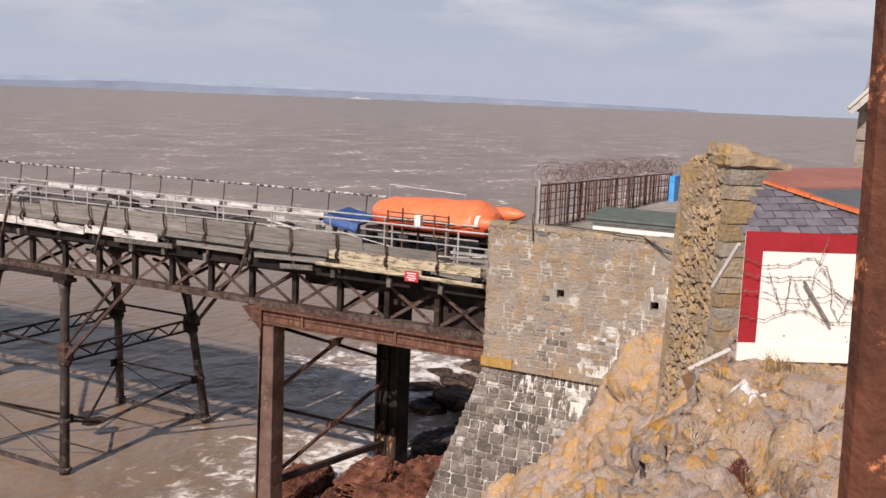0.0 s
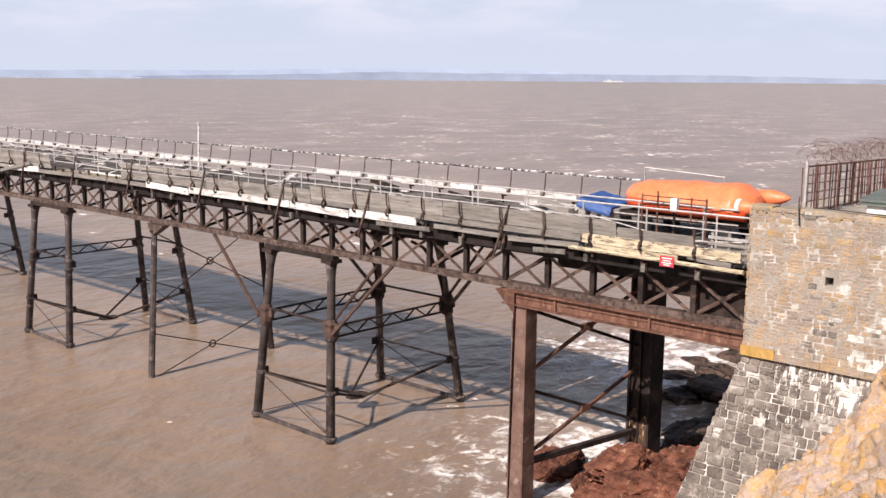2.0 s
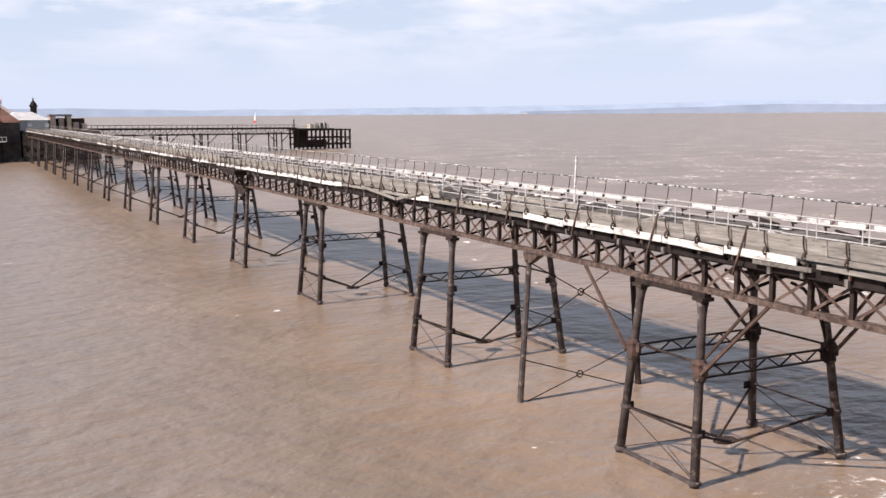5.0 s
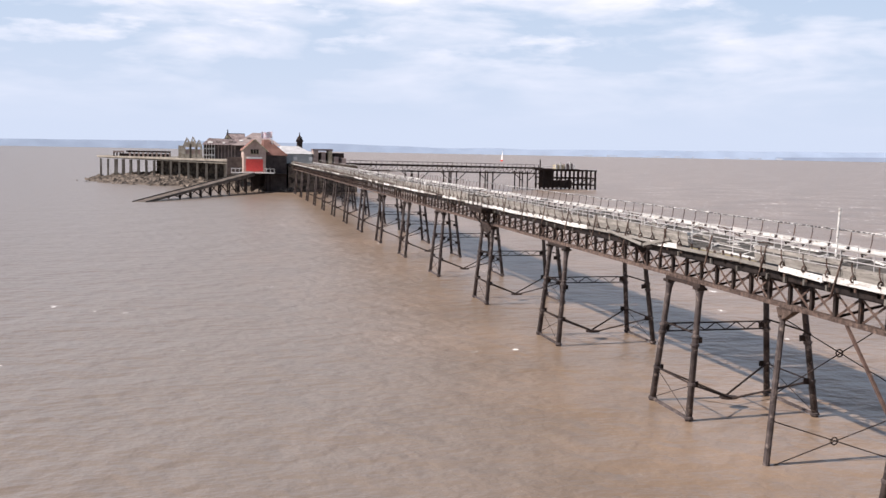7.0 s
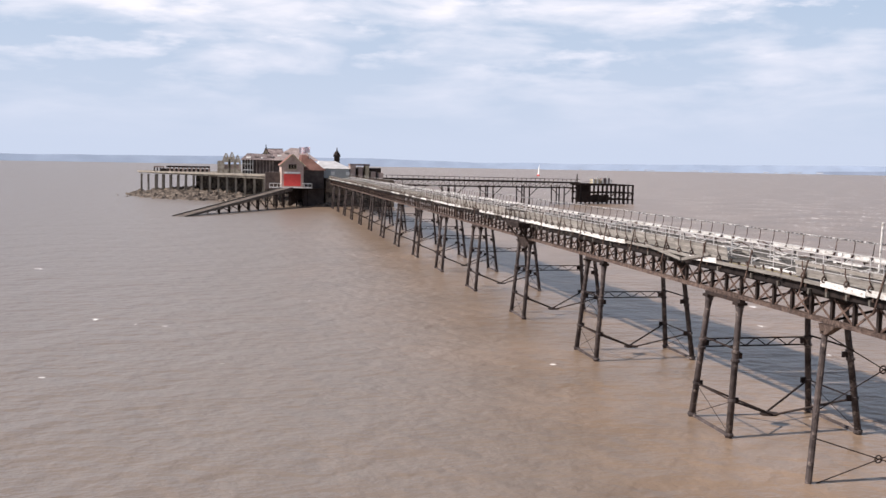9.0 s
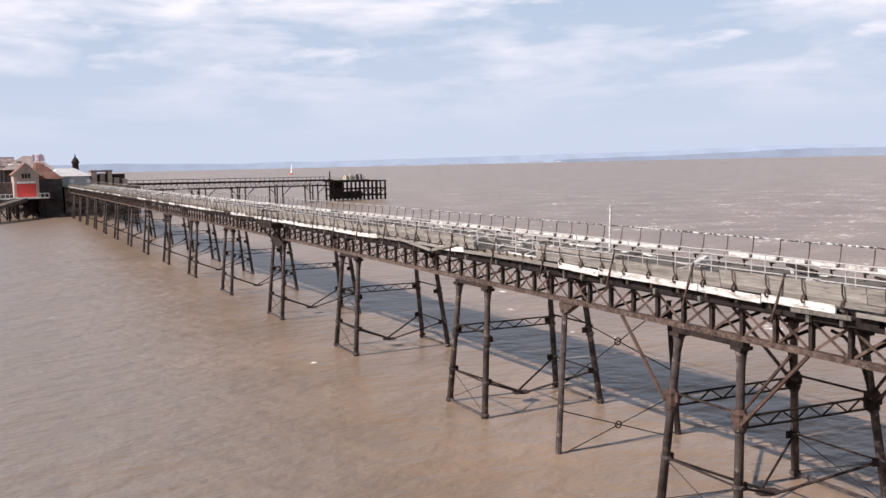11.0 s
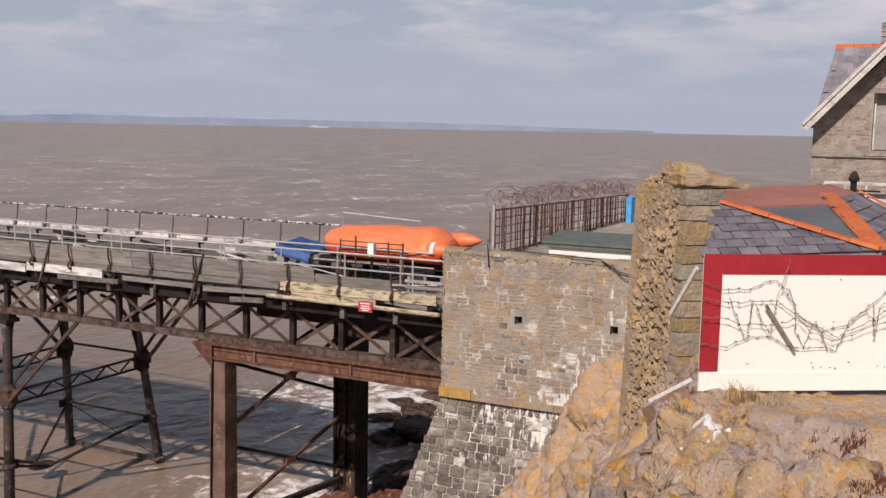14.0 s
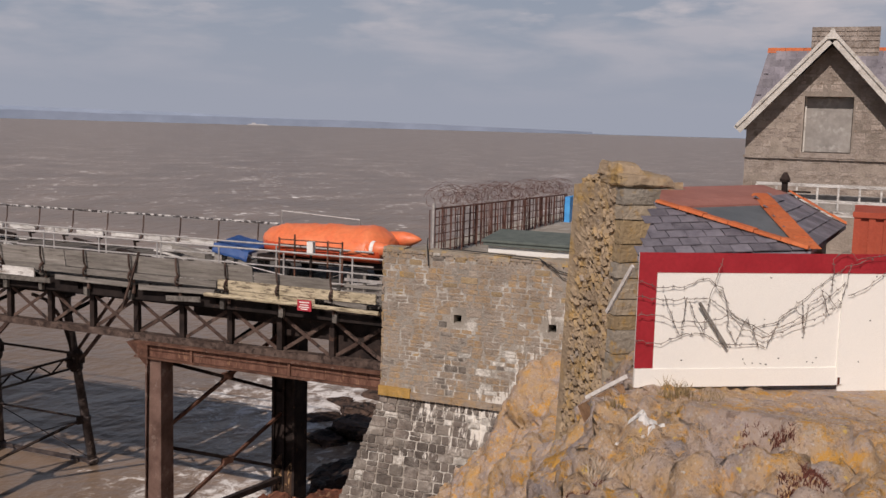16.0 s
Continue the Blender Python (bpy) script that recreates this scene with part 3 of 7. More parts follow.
# far shore: distance haze is put into the blue of its base colour
HILL = surface("far shore with painted haze", (0.245, 0.305, 0.40), (0.28, 0.34, 0.435), 0.002, 1.0, 0, 0.0, fine=0.01)
bm = bmesh.new()
prev = None
for i in range(0, 241):
    az = radians(-40 + i * 0.6)
    d = 4780
    deg = -40 + i * 0.6
    h = 14 + d * math.tan(radians(0.22 + 0.14 * noise.noise((deg * 0.09, 1.3, 0)) + 0.07 * noise.noise((deg * 0.35, 4.0, 0)) + 0.26 * math.exp(-((deg - 47) / 13) ** 2) - 0.16 * min(1.0, max(0.0, (deg - 58) / 14))))
    if deg > 72:
        h -= (deg - 72) * 3.0
    h = max(h, 2.0)
    a = bm.verts.new((d * math.sin(az), d * math.cos(az), -3))
    b = bm.verts.new(((d + 60) * math.sin(az), (d + 60) * math.cos(az), h))
    c = bm.verts.new(((d + 95) * math.sin(az), (d + 95) * math.cos(az), -3))
    if prev:
        bm.faces.new((prev[0], a, b, prev[1]))
        bm.faces.new((prev[1], b, c, prev[2]))
    prev = (a, b, c)
whole("backdrop", bm, HILL, "low far-shore hills in painted haze blue", "hills", kind="structure")

# added ridge before it, its painted haze darker than the sunlit shore's
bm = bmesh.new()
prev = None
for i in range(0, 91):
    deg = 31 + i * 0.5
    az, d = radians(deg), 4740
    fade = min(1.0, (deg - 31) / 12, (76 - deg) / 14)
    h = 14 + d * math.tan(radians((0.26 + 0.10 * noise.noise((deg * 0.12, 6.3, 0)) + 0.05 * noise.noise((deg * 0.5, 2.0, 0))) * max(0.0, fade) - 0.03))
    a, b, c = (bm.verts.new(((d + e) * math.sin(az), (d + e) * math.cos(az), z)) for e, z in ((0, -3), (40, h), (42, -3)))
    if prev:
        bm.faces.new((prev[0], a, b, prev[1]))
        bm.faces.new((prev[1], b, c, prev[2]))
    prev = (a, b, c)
whole("backdrop_headland", bm, surface("darker painted haze blue", (0.195, 0.24, 0.315), (0.23, 0.275, 0.355), 0.002, 1.0, 0, 0.0, fine=0.01), "added low ridge in darker painted haze blue", "hills", kind="structure")

# pale buildings scattered along the far shore
g = random.Random(77)
bm = bmesh.new()
for k in range(16):
    az, d = radians(g.choice((21, 25, 29)) + g.gauss(0, 1.3)), 4720
    w, h = g.uniform(4, 14), g.uniform(2, 5)
    c, n = Vector((d * math.sin(az), d * math.cos(az), 3)), Vector((math.cos(az), -math.sin(az), 0)) * w
    b = Vector((math.sin(az), math.cos(az), 0)) * 6
    solid(bm, [c - n, c + n, c + n + b, c - n + b], [p + Vector((0, 0, h)) for p in (c - n, c + n, c + n + b, c - n + b)])
tagged(whole("far_town", bm, surface("pale distant walls", (0.36, 0.40, 0.46), (0.46, 0.49, 0.54), 0.01, 0.9, 0, 0, fine=0.05), "scattered pale buildings on the far shore", "buildings"), kind="stuff")

# ---- cliff ----
def cliff_z(x, y):
    y0 = 2.15 + 0.11 * max(0.0, min(x, 24.0) - 10.0) + 0.35 * noise.noise((x * 0.35, 0.2, 3.1)) + 0.25 * max(0, 6 - x)
    top = 11.35 + 0.9 * max(0.0, min(1.0, (4.5 - x) / 3.0))
    if x > 12.5:
        top -= min(1.2, (x - 12.5) * 0.35)
    s = y - y0
    slope = 2.2 if x < 13 else 2.2 - 1.1 * min(1.0, (x - 13) / 5.0)
    z = top - max(0.0, s) * slope if s < 3.2 else top - 3.2 * slope - (s - 3.2) * 1.05
    # a buttress against the wall and a lower spur before it
    z += 1.7 * math.exp(-((x - 23.7) / 1.4) ** 2 - ((y - 6.9) / 1.1) ** 2) + 1.1 * math.exp(-((x - 23.4) / 1.6) ** 2 - ((y - 9.6) / 1.7) ** 2)
    z -= 0.8 * math.exp(-((x - 21.2) / 0.7) ** 2 - ((y - 6.2) / 2.0) ** 2)
    amp = 0.45 + min(1.0, max(0.0, s) / 2.0) * 0.9
    if x < 3:
        amp *= 0.15
    if x > 25.5:
        z -= (x - 25.5) * 2.5
    z += 0.42 * noise.fractal((x * 0.5, y * 0.5, 0.7), 1.0, 2.1, 3) * amp
    return max(z, -2.0)


def crags(p):
    """Height of the rock's lumps, blocks and clefts over its broad form."""
    q = p + 0.20 * noise.noise_vector(p * 0.9) + 0.05 * noise.noise_vector(p * 4.0)
    d = 0.0
    small = 1.0 - 0.55 * max(0.0, min(1.0, (p.x - 9.0) / 6.0))
    for size, high, cleft in ((0.55, 0.34, 0.20), (1.5, 0.17, 0.09), (4.2, 0.085, 0.05)):
        f = noise.voronoi(Vector((q.x, q.y, q.z * 0.7)) * size + Vector((size, 7.3, 0)))
        r = noise.cell(f[1][0] * 9.1)
        edge = f[0][1] - f[0][0]
        if size > 1:
            high, cleft = high * small, cleft * small
        d += high * (0.95 * r + 0.30 * (0.45 - f[0][0])) - cleft * max(0.0, 1.0 - edge / 0.10)
    # beds and broken ribs
    bed = q.z * 2.6 + q.x * 0.5 + 0.5 * noise.noise(p * 0.8)
    d += 0.05 * (bed - math.floor(bed)) + 0.12 * (0.55 - abs(noise.noise(p * 1.7))) * abs(noise.noise(p * 0.6 + Vector((3, 1, 8)))) * 2.0
    d += 0.12 * small * noise.fractal(p * 2.2, 0.85, 2.1, 5) - 0.06 * max(0.0, 1.0 - abs(noise.noise(q * 2.9)) / 0.07) + 0.05 * small * noise.noise(p * 4.6 + Vector((9, 2, 4))) + 0.035 * small * noise.noise(p * 9.0) + 0.018 * noise.noise(p * 18.0)
    return d


def cliff_point(x, y):
    e = 0.12
    z = cliff_z(x, y)
    n = Vector((cliff_z(x - e, y) - cliff_z(x + e, y), cliff_z(x, y - e) - cliff_z(x, y + e), 2 * e)).normalized()
    p = Vector((x, y, z))
    k = 1.0 if x > 5.0 else 0.25
    if x > 12.5 and y < 3:
        k *= 0.6
    p += n * (crags(p) * k * (0.6 + 0.5 * min(1.0, max(0.0, 1.4 - n.z))))
    if x > 7.5 and y < 2.8:
        p.z = min(p.z, 11.36 + 0.09 * (11.3 - x) + 0.05 * noise.noise((x * 4, y * 4, 2.0)))
    # worn flat under the hoarding
    if 10.3 < x < 14.0 and y < 2.6:
        w = min(1.0, (x - 10.3) / 0.4) * min(1.0, (2.6 - y) / 0.4)
        flat = min(max(p.z, 11.22), 11.30 + 0.07 * noise.noise((x * 2.2, y * 2.2, 4.0)) + 0.06 * noise.noise((x * 6, y * 6, 1.0)))
        p.z += (flat - p.z) * w
    return p


def sheet(name, x0, x1, y0, y1, step, f, material, label, category):
    bm = bmesh.new()
    nx, ny = int((x1 - x0) / step), int((y1 - y0) / step)
    g = [[bm.verts.new(f(x0 + i * step, y0 + j * step)) for j in range(ny + 1)] for i in range(nx + 1)]
    for i in range(nx):
        for j in range(ny):
            bm.faces.new((g[i][j], g[i + 1][j], g[i + 1][j + 1], g[i][j + 1]))
    return whole(name, bm, material, label, category, kind="structure", smooth=True)


sheet("cliff", 1.0, 27.0, -4.0, 14.0, 0.05, cliff_point, ROCK, "grey limestone cliff with orange lichen", "cliff")


def ground_point(x, y):
    """The headland behind the cliff: level with the path, falling away on its seaward edges."""
    u = max(0.0, min(1.0, (x - 1.0) / 12.0))
    z = 12.25 - 2.0 * u + 0.10 * noise.fractal((x * 0.4, y * 0.4, 5.0), 1, 2, 4) - 0.05
    if x <= 1.3 and y > 3.0:
        z -= (y - 3.0) * 2.4
    if x > 27:
        z -= (x - 27) * 0.2
    return Vector((x, y, max(z, -2.0)))


bm = bmesh.new()
for x0, x1, y0, y1, nx, ny in ((-50.0, 50.0, -50.0, -3.85, 200, 92), (-50.0, 1.2, -3.85, 9.5, 102, 50)):
    g = [[bm.verts.new(ground_point(x0 + (x1 - x0) * i / nx, y0 + (y1 - y0) * j / ny)) for j in range(ny + 1)] for i in range(nx + 1)]
    for i in range(nx):
        for j in range(ny):
            bm.faces.new((g[i][j], g[i + 1][j], g[i + 1][j + 1], g[i][j + 1]))
whole("ground", bm, ROCK, "rough rocky headland behind the path", "ground", kind="structure", smooth=True)

# ---- abutment ----
WX, WY, WT = 24.6, 11.55, 10.8
HOLES = ((9.36, 9.05), (6.80, 9.05))


def pierced(bm):
    """The wall's core in one piece; its face has two small square weep holes."""
    ys = [-12.0] + sorted(v for hy, _ in HOLES for v in (hy - 0.105, hy + 0.105)) + [WY - 0.06]
    zs = [6.78, 8.94, 9.16, WT - 0.2]
    x0, x1, x2 = WX + 0.010, WX + 0.7, 40.0
    v = [[bm.verts.new((x0, y, z)) for z in zs] for y in ys]
    for i in range(5):
        for j in range(3):
            ring = [v[i][j], v[i + 1][j], v[i + 1][j + 1], v[i][j + 1]]
            if j == 1 and i in (1, 3):
                back = [bm.verts.new((x1, p.co.y, p.co.z)) for p in ring]
                for k in range(4):
                    bm.faces.new((ring[k], ring[(k + 1) % 4], back[(k + 1) % 4], back[k]))
                bm.faces.new(back)
            else:
                bm.faces.new(ring)
    far = [bm.verts.new((x2, y, z)) for y, z in ((ys[0], zs[0]), (ys[-1], zs[0]), (ys[-1], zs[-1]), (ys[0], zs[-1]))]
    bm.faces.new(far)
    bm.faces.new([r[0] for r in v] + [far[1], far[0]])
    bm.faces.new([r[-1] for r in v] + [far[2], far[3]])
    bm.faces.new(v[0] + [far[3], far[0]])
    bm.faces.new(v[-1] + [far[2], far[1]])


wall = whole("wall_abutment", one(pierced), MORTAR, "coursed rubble stone retaining wall, stained orange and white", "wall", kind="structure")
bm = bmesh.new()
solid(bm, [(WX - 2.0, -12, -1), (40, -12, -1), (40, WY + 2.3, -1), (WX - 2.0, WY + 2.3, -1)],
      [(WX + 0.10, -12, 6.78), (40, -12, 6.78), (40, WY - 0.02, 6.78), (WX + 0.10, WY - 0.02, 6.78)])
batter = whole("wall_batter", bm, WHITE_MORTAR, "battered lower wall of large dark blocks", "wall", kind="structure")

# ---- pier ----
CX = 28.1
PIER_END = 328.0
TRESTLES = [30.45, 50.85, 71.6, 91.6, 112.2] + [132.4 + 20.0 * i for i in range(10)]


def leg_line(sx, sy, z):
    w = z / 7.3
    if sx > 0:
        return Vector((3.85 - 0.8 * w, sy * (2.5 - 0.65 * w), z))
    return Vector((sx * (3.55 - 0.6 * w), sy * (2.3 - 0.5 * w), z))


def lattice_strut(t, sy):
    """Open lattice between the two legs on one side of a trestle."""
    a, b = leg_line(-1, sy, 4.3), leg_line(1, sy, 4.3)
    bm = bmesh.new()
    for dz in (-0.22, 0.22):
        beam(bm, a + Vector((0, 0, dz)), b + Vector((0, 0, dz)), 0.09, 0.07)
    n = 10
    for i in range(n):
        beam(bm, a.lerp(b, i / n) + Vector((0, 0, 0.22 if i % 2 else -0.22)), a.lerp(b, (i + 1) / n) + Vector((0, 0, -0.22 if i % 2 else 0.22)), 0.05, 0.05)
    part("lattice_strut", bm, IRON, t)


def make_trestle():
    t = thing("pier_trestle", "four-legged cast iron pier trestle standing in the water", "trestle", (CX, 0, 0), "pier trestles")
    for sx in (-1, 1):
        for sy in (-1, 1):
            bm = bmesh.new()
            tube(bm, [leg_line(sx, sy, z) for z in (-1.5, 6.35, 6.75, 7.0)], [0.19, 0.165, 0.20, 0.26], 12)
            leg = part("leg", bm, LEG_IRON, t, smooth=True)
            for z, r in ((0.15, 0.25), (1.95, 0.225), (4.05, 0.235), (4.5, 0.235)):
                bm = bmesh.new()
                d = (leg_line(sx, sy, 7) - leg_line(sx, sy, 0)).normalized()
                c = leg_line(sx, sy, z)
                tube(bm, [c - d * 0.09, c - d * 0.06, c + d * 0.06, c + d * 0.09], [r * 0.85, r, r, r * 0.85], 10)
                part("collar", bm, LEG_IRON, leg)
            for z in (4.3, 1.95):
                bm = bmesh.new()
                c = leg_line(sx, sy, z)
                box(bm, c.x - sx * 0.42 - 0.05, c.x - sx * 0.12 + 0.05, c.y - 0.05, c.y + 0.05, z - 0.16, z + 0.16)
                part("lug", bm, IRON, leg)
            bm = bmesh.new()
            c = leg_line(sx, sy, 7.05)
            box(bm, c.x - 0.28, c.x + 0.28, c.y - 0.3, c.y + 0.3, 6.98, 7.12)
            part("capital", bm, IRON, leg)
    lattice_strut(t, 1)
    for sy in (-1, 1):
        for sx in (-1, 1):
            bm = bmesh.new()
            tube(bm, [leg_line(sx, sy, 1.95), (0, 0.35 * sy, 0.62)], 0.06, 6)
            part("tie_rod", bm, IRON, t)
    bm = bmesh.new()
    solid(bm, [(-0.50, -0.16, 0.55), (-0.18, -0.36, 0.55), (0.18, -0.36, 0.55), (0.50, -0.16, 0.55), (0.50, 0.16, 0.55), (0.18, 0.36, 0.55), (-0.18, 0.36, 0.55), (-0.50, 0.16, 0.55)],
          [(-0.50, -0.16, 0.66), (-0.18, -0.36, 0.66), (0.18, -0.36, 0.66), (0.50, -0.16, 0.66), (0.50, 0.16, 0.66), (0.18, 0.36, 0.66), (-0.18, 0.36, 0.66), (-0.50, 0.16, 0.66)])
    part("tie_plate", bm, IRON, t)
    for sx in (-1, 1):
        bm = bmesh.new()
        beam(bm, leg_line(sx, -1.15, 7.2), leg_line(sx, 1.15, 7.2), 0.32, 0.2)
        part("cap_beam", bm, IRON, t)
        bm = bmesh.new()
        tube(bm, [leg_line(sx, -1, 1.95), leg_line(sx, 1, 1.95)], 0.045, 6)
        part("side_tie", bm, IRON, t)
        bm = bmesh.new()
        tube(bm, [leg_line(sx, -1, 4.65), leg_line(sx, 1, 4.65)], 0.05, 6)
        part("upper_tie", bm, IRON, t)
        bm = bmesh.new()
        beam(bm, leg_line(sx, -1, 0.12), leg_line(sx, 1, 0.12), 0.12, 0.14)
        part("foot_tie", bm, LEG_IRON, t)
        for s in (-1, 1):
            bm = bmesh.new()
            tube(bm, [leg_line(sx, -s, 1.9), leg_line(sx, s, 0.2)], 0.02, 5)
            part("cross_rod", bm, IRON, t)
    return t


first = make_trestle()
first.location.y = TRESTLES[0]
for y in TRESTLES[1:]:
    copy_thing(first, pose(CX, y + rng.uniform(-0.15, 0.15), 0, 0, 0, rng.uniform(-0.4, 0.4)))


# the landward trestle is braced more heavily than the rest
lattice_strut(first, -1)
for sx in (-1, 1):
    for sy in (-1, 1):
        a, b = leg_line(sx, sy, 4.75), leg_line(sx, sy, 7.25)
        bend = [Vector((a.x - sx * d, a.y + (b.y - a.y) * f, a.z + 2.55 * f)) for f, d in ((0.0, 0.12), (0.35, 0.35), (0.65, 0.72), (0.88, 1.25), (1.0, 1.9))]
        if sx > 0:
            part("knee_brace", one(tube, bend, 0.07, 6), IRON, first, "curved iron knee brace")
        bm = bmesh.new()
        c = leg_line(sx, sy, 4.35)
        tube(bm, [(c.x, c.y, c.z - 0.42), (c.x, c.y, c.z - 0.26), (c.x, c.y, c.z + 0.16), (c.x, c.y, c.z + 0.30), (c.x, c.y, c.z + 0.46)], [0.20, 0.27, 0.25, 0.29, 0.20], 8)
        box(bm, c.x - 0.05, c.x + 0.05, c.y - 0.42, c.y + 0.42, c.z - 0.05, c.z + 0.34)
        part("gusset", bm, STRUT if sx < 0 else IRON, first, "rusted gusset casting")
    bm = bmesh.new()
    beam(bm, leg_line(sx, -1, 4.7) + Vector((0.12, 0, 0)), leg_line(sx, -1, 7.2) + Vector((0.25, -2.4, 0.1)), 0.10, 0.09)
    part("raking_bar", bm, STRUT, first)


def make_girder():
    """One span of lattice girder, twelve bays along y from its origin."""
    g = thing("lattice_girder", "riveted iron lattice girder under the pier deck", "girder", (0, 0, 0), "lattice girders")
    part("bottom_chord", one(box, -0.16, 0.16, 0, 20.395, 7.3, 7.5), CHORD, g, "rust-streaked bottom chord")
    part("top_chord", one(box, -0.14, 0.14, 0, 20.395, 8.5, 8.72), TAR_IRON, g)
    post = mesh_of("post", one(box, -0.08, 0.08, -0.085, 0.085, 7.5, 8.5), IRON)
    dg = []
    for s in (0, 1):
        bm = bmesh.new()
        beam(bm, (0.03 - 0.06 * s, 0.1, 7.52 if s else 8.48), (0.03 - 0.06 * s, 1.6, 8.48 if s else 7.52), 0.03, 0.10)
        dg.append(mesh_of("diagonal", bm, LATTICE))
    for i in range(12):
        again("post", post, g, pose(0, i * 1.7, 0))
        for me in dg:
            again("diagonal", me, g, pose(0, i * 1.7, 0))
    return g


girder = make_girder()
girder.location = (25.2, 11.65, 0)
for i in range(0, 16):
    for x in (25.2, 31.05):
        if i or x > 26:
            copy_thing(girder, pose(x, 11.65 + 20.4 * i, 0))

frame_me = []
for za, zb in ((7.45, 8.62), (8.62, 7.45)):
    frame_me.append(mesh_of("diagonal", one(beam, (25.3, 0.06 if za < 8 else -0.06, za), (30.95, 0.06 if za < 8 else -0.06, zb), 0.09, 0.10), TAR_IRON))
for i in range(34):
    cross = thing("cross_frame", "dark iron cross bracing between the pier girders", "bracing", (0, 13.4 + 3.4 * i, 0), "cross frames")
    for me in frame_me:
        again("diagonal", me, cross)

deck = thing("deck", "weathered timber pier deck, planks warped and broken", "pier deck", (0, 0, 0), kind="structure")
jm = mesh_of("joist", one(box, 24.8, 31.4, -0.1, 0.1, 8.72, 9.06), TAR_IRON)
for i in range(187):
    again("joist", jm, deck, pose(0, 11.8 + 1.7 * i, 0))
je = mesh_of("joist_end", one(box, 24.64, 24.76, -0.07, 0.07, 8.58, 8.84), DECK_WOOD)
for i in range(90):
    if noise.noise((i * 3.7, 0.4, 1.1)) > -0.1:
        again("joist_end", je, deck, pose(0, 13.2 + 1.7 * i, 0.1 * noise.noise((i * 5.3, 2.4, 0.1)), 6 * noise.noise((i * 2.3, 7.7, 0.6))))
pm = [mesh_of("deck_plank", one(box, 24.72, 31.42, -0.115, 0.115, 9.06, 9.12), DECK_WOOD) for _ in range(3)]
for i in range(280):
    if rng.random() < 0.97:
        again("deck_plank", pm[i % 3], deck, pose(rng.uniform(-0.14, 0.10), 11.8 + 0.245 * i, rng.uniform(0, 0.02)))
bm = bmesh.new()
for i in range(280, 1290):
    y = 11.8 + 0.245 * i
    if rng.random() < 0.96:
        box(bm, 24.72 + rng.uniform(-.06, .06), 31.42 + rng.uniform(-.06, .06), y - 0.115, y + 0.115, 9.06, 9.12)
tagged(part("far_decking", bm, DECK_WOOD, deck), kind="stuff")
# dark strip put in for the shade under the overhanging boards
for i in range(16):
    part("edge_beam", one(box, 24.80, 24.94, 11.62 + 20.4 * i, 31.98 + 20.4 * i, 8.60, 9.04), TAR_IRON, deck, "dark strip for the shade under the boards")
for a, b, z0, z1, m in ((16.9, 19.6, 9.10, 9.02, GREY_WOOD), (19.9, 22.8, 9.06, 9.08, GREY_WOOD), (12.0, 13.3, 9.10, 9.22, GREY_WOOD), (13.6, 16.4, 9.12, 9.14, CREAM_WOOD), (23.0, 25.6, 8.93, 8.90, DECK_WOOD), (17.4, 18.6, 8.84, 8.78, DECK_WOOD)):
    part("edge_board", one(beam, (24.60, a, z0), (24.60, b, z1), 0.05, 0.15), m, deck, "split board along the deck edge")
y = 11.7
while y < PIER_END:
    L = rng.choice((3.4, 3.4, 5.1, 6.8))
    m = CREAM_WOOD if y < 16 else GREY_WOOD if y < 23 or 40.5 < y < 48 else (PALE_WOOD if y < 41 or rng.random() < 0.72 else GREY_WOOD)
    if y < 24 or rng.random() < 0.93:
        bm = bmesh.new()
        lift = 9.31 if y < 17 else 9.20 if y < 23 else 9.11
        beam(bm, (24.58, y + 0.02, lift + rng.uniform(-.05, .05)), (24.58, y + L - 0.03, lift + rng.uniform(-.05, .05)), 0.06, 0.27 if m is not GREY_WOOD else 0.18)
        part("fascia_board", bm, m, deck)
    bm = bmesh.new()
    beam(bm, (31.5, y + 0.02, 8.97), (31.5, y + L - 0.03, 8.97), 0.06, 0.3)
    part("fascia_board", bm, GREY_WOOD, deck)
    y += L


def make_bench(gaps, y0=0.02, n0=0):
    """Continuous promenade seat, its back to the sea. 6.8 m along y, four scrolled brackets outside the back."""
    b = thing("promenade_bench", "long slatted bench on scrolled iron brackets along the pier edge", "bench", (0, 0, 0), "promenade benches")
    for j in range(n0, 4):
        bm = bmesh.new()
        y = 0.85 + 1.7 * j
        tube(bm, [(24.45, y, 10.02), (24.45, y, 9.84), (24.47, y, 9.65), (24.58, y, 9.42), (24.72, y, 9.32), (24.9, y, 9.34)], 0.032, 5)
        tube(bm, [(24.56, y, 9.50), (24.46, y, 9.42), (24.42, y, 9.31), (24.47, y, 9.22), (24.56, y, 9.22), (24.60, y, 9.30), (24.55, y, 9.36)], 0.042, 6)
        tube(bm, [(24.66, y, 9.34), (24.68, y, 9.08), (24.66, y, 8.8)], 0.05, 5)
        part("bracket", bm, LATTICE, b, "rusted scrolled bracket")
    for k in range(4):
        if k in gaps:
            continue
        bm = bmesh.new()
        z = 9.36 + 0.17 * k
        beam(bm, (24.66 - 0.028 * k, y0, z), (24.66 - 0.028 * k, 6.78, z), 0.028, 0.176, (-0.165, 0, 1))
        part("back_slat", bm, GREY_WOOD, b)
    for k in range(2):
        if k + 10 not in gaps:
            part("seat_slat", one(box, 24.80 + 0.2 * k, 24.97 + 0.2 * k, y0, 6.78, 9.40, 9.435), GREY_WOOD, b)
    return b


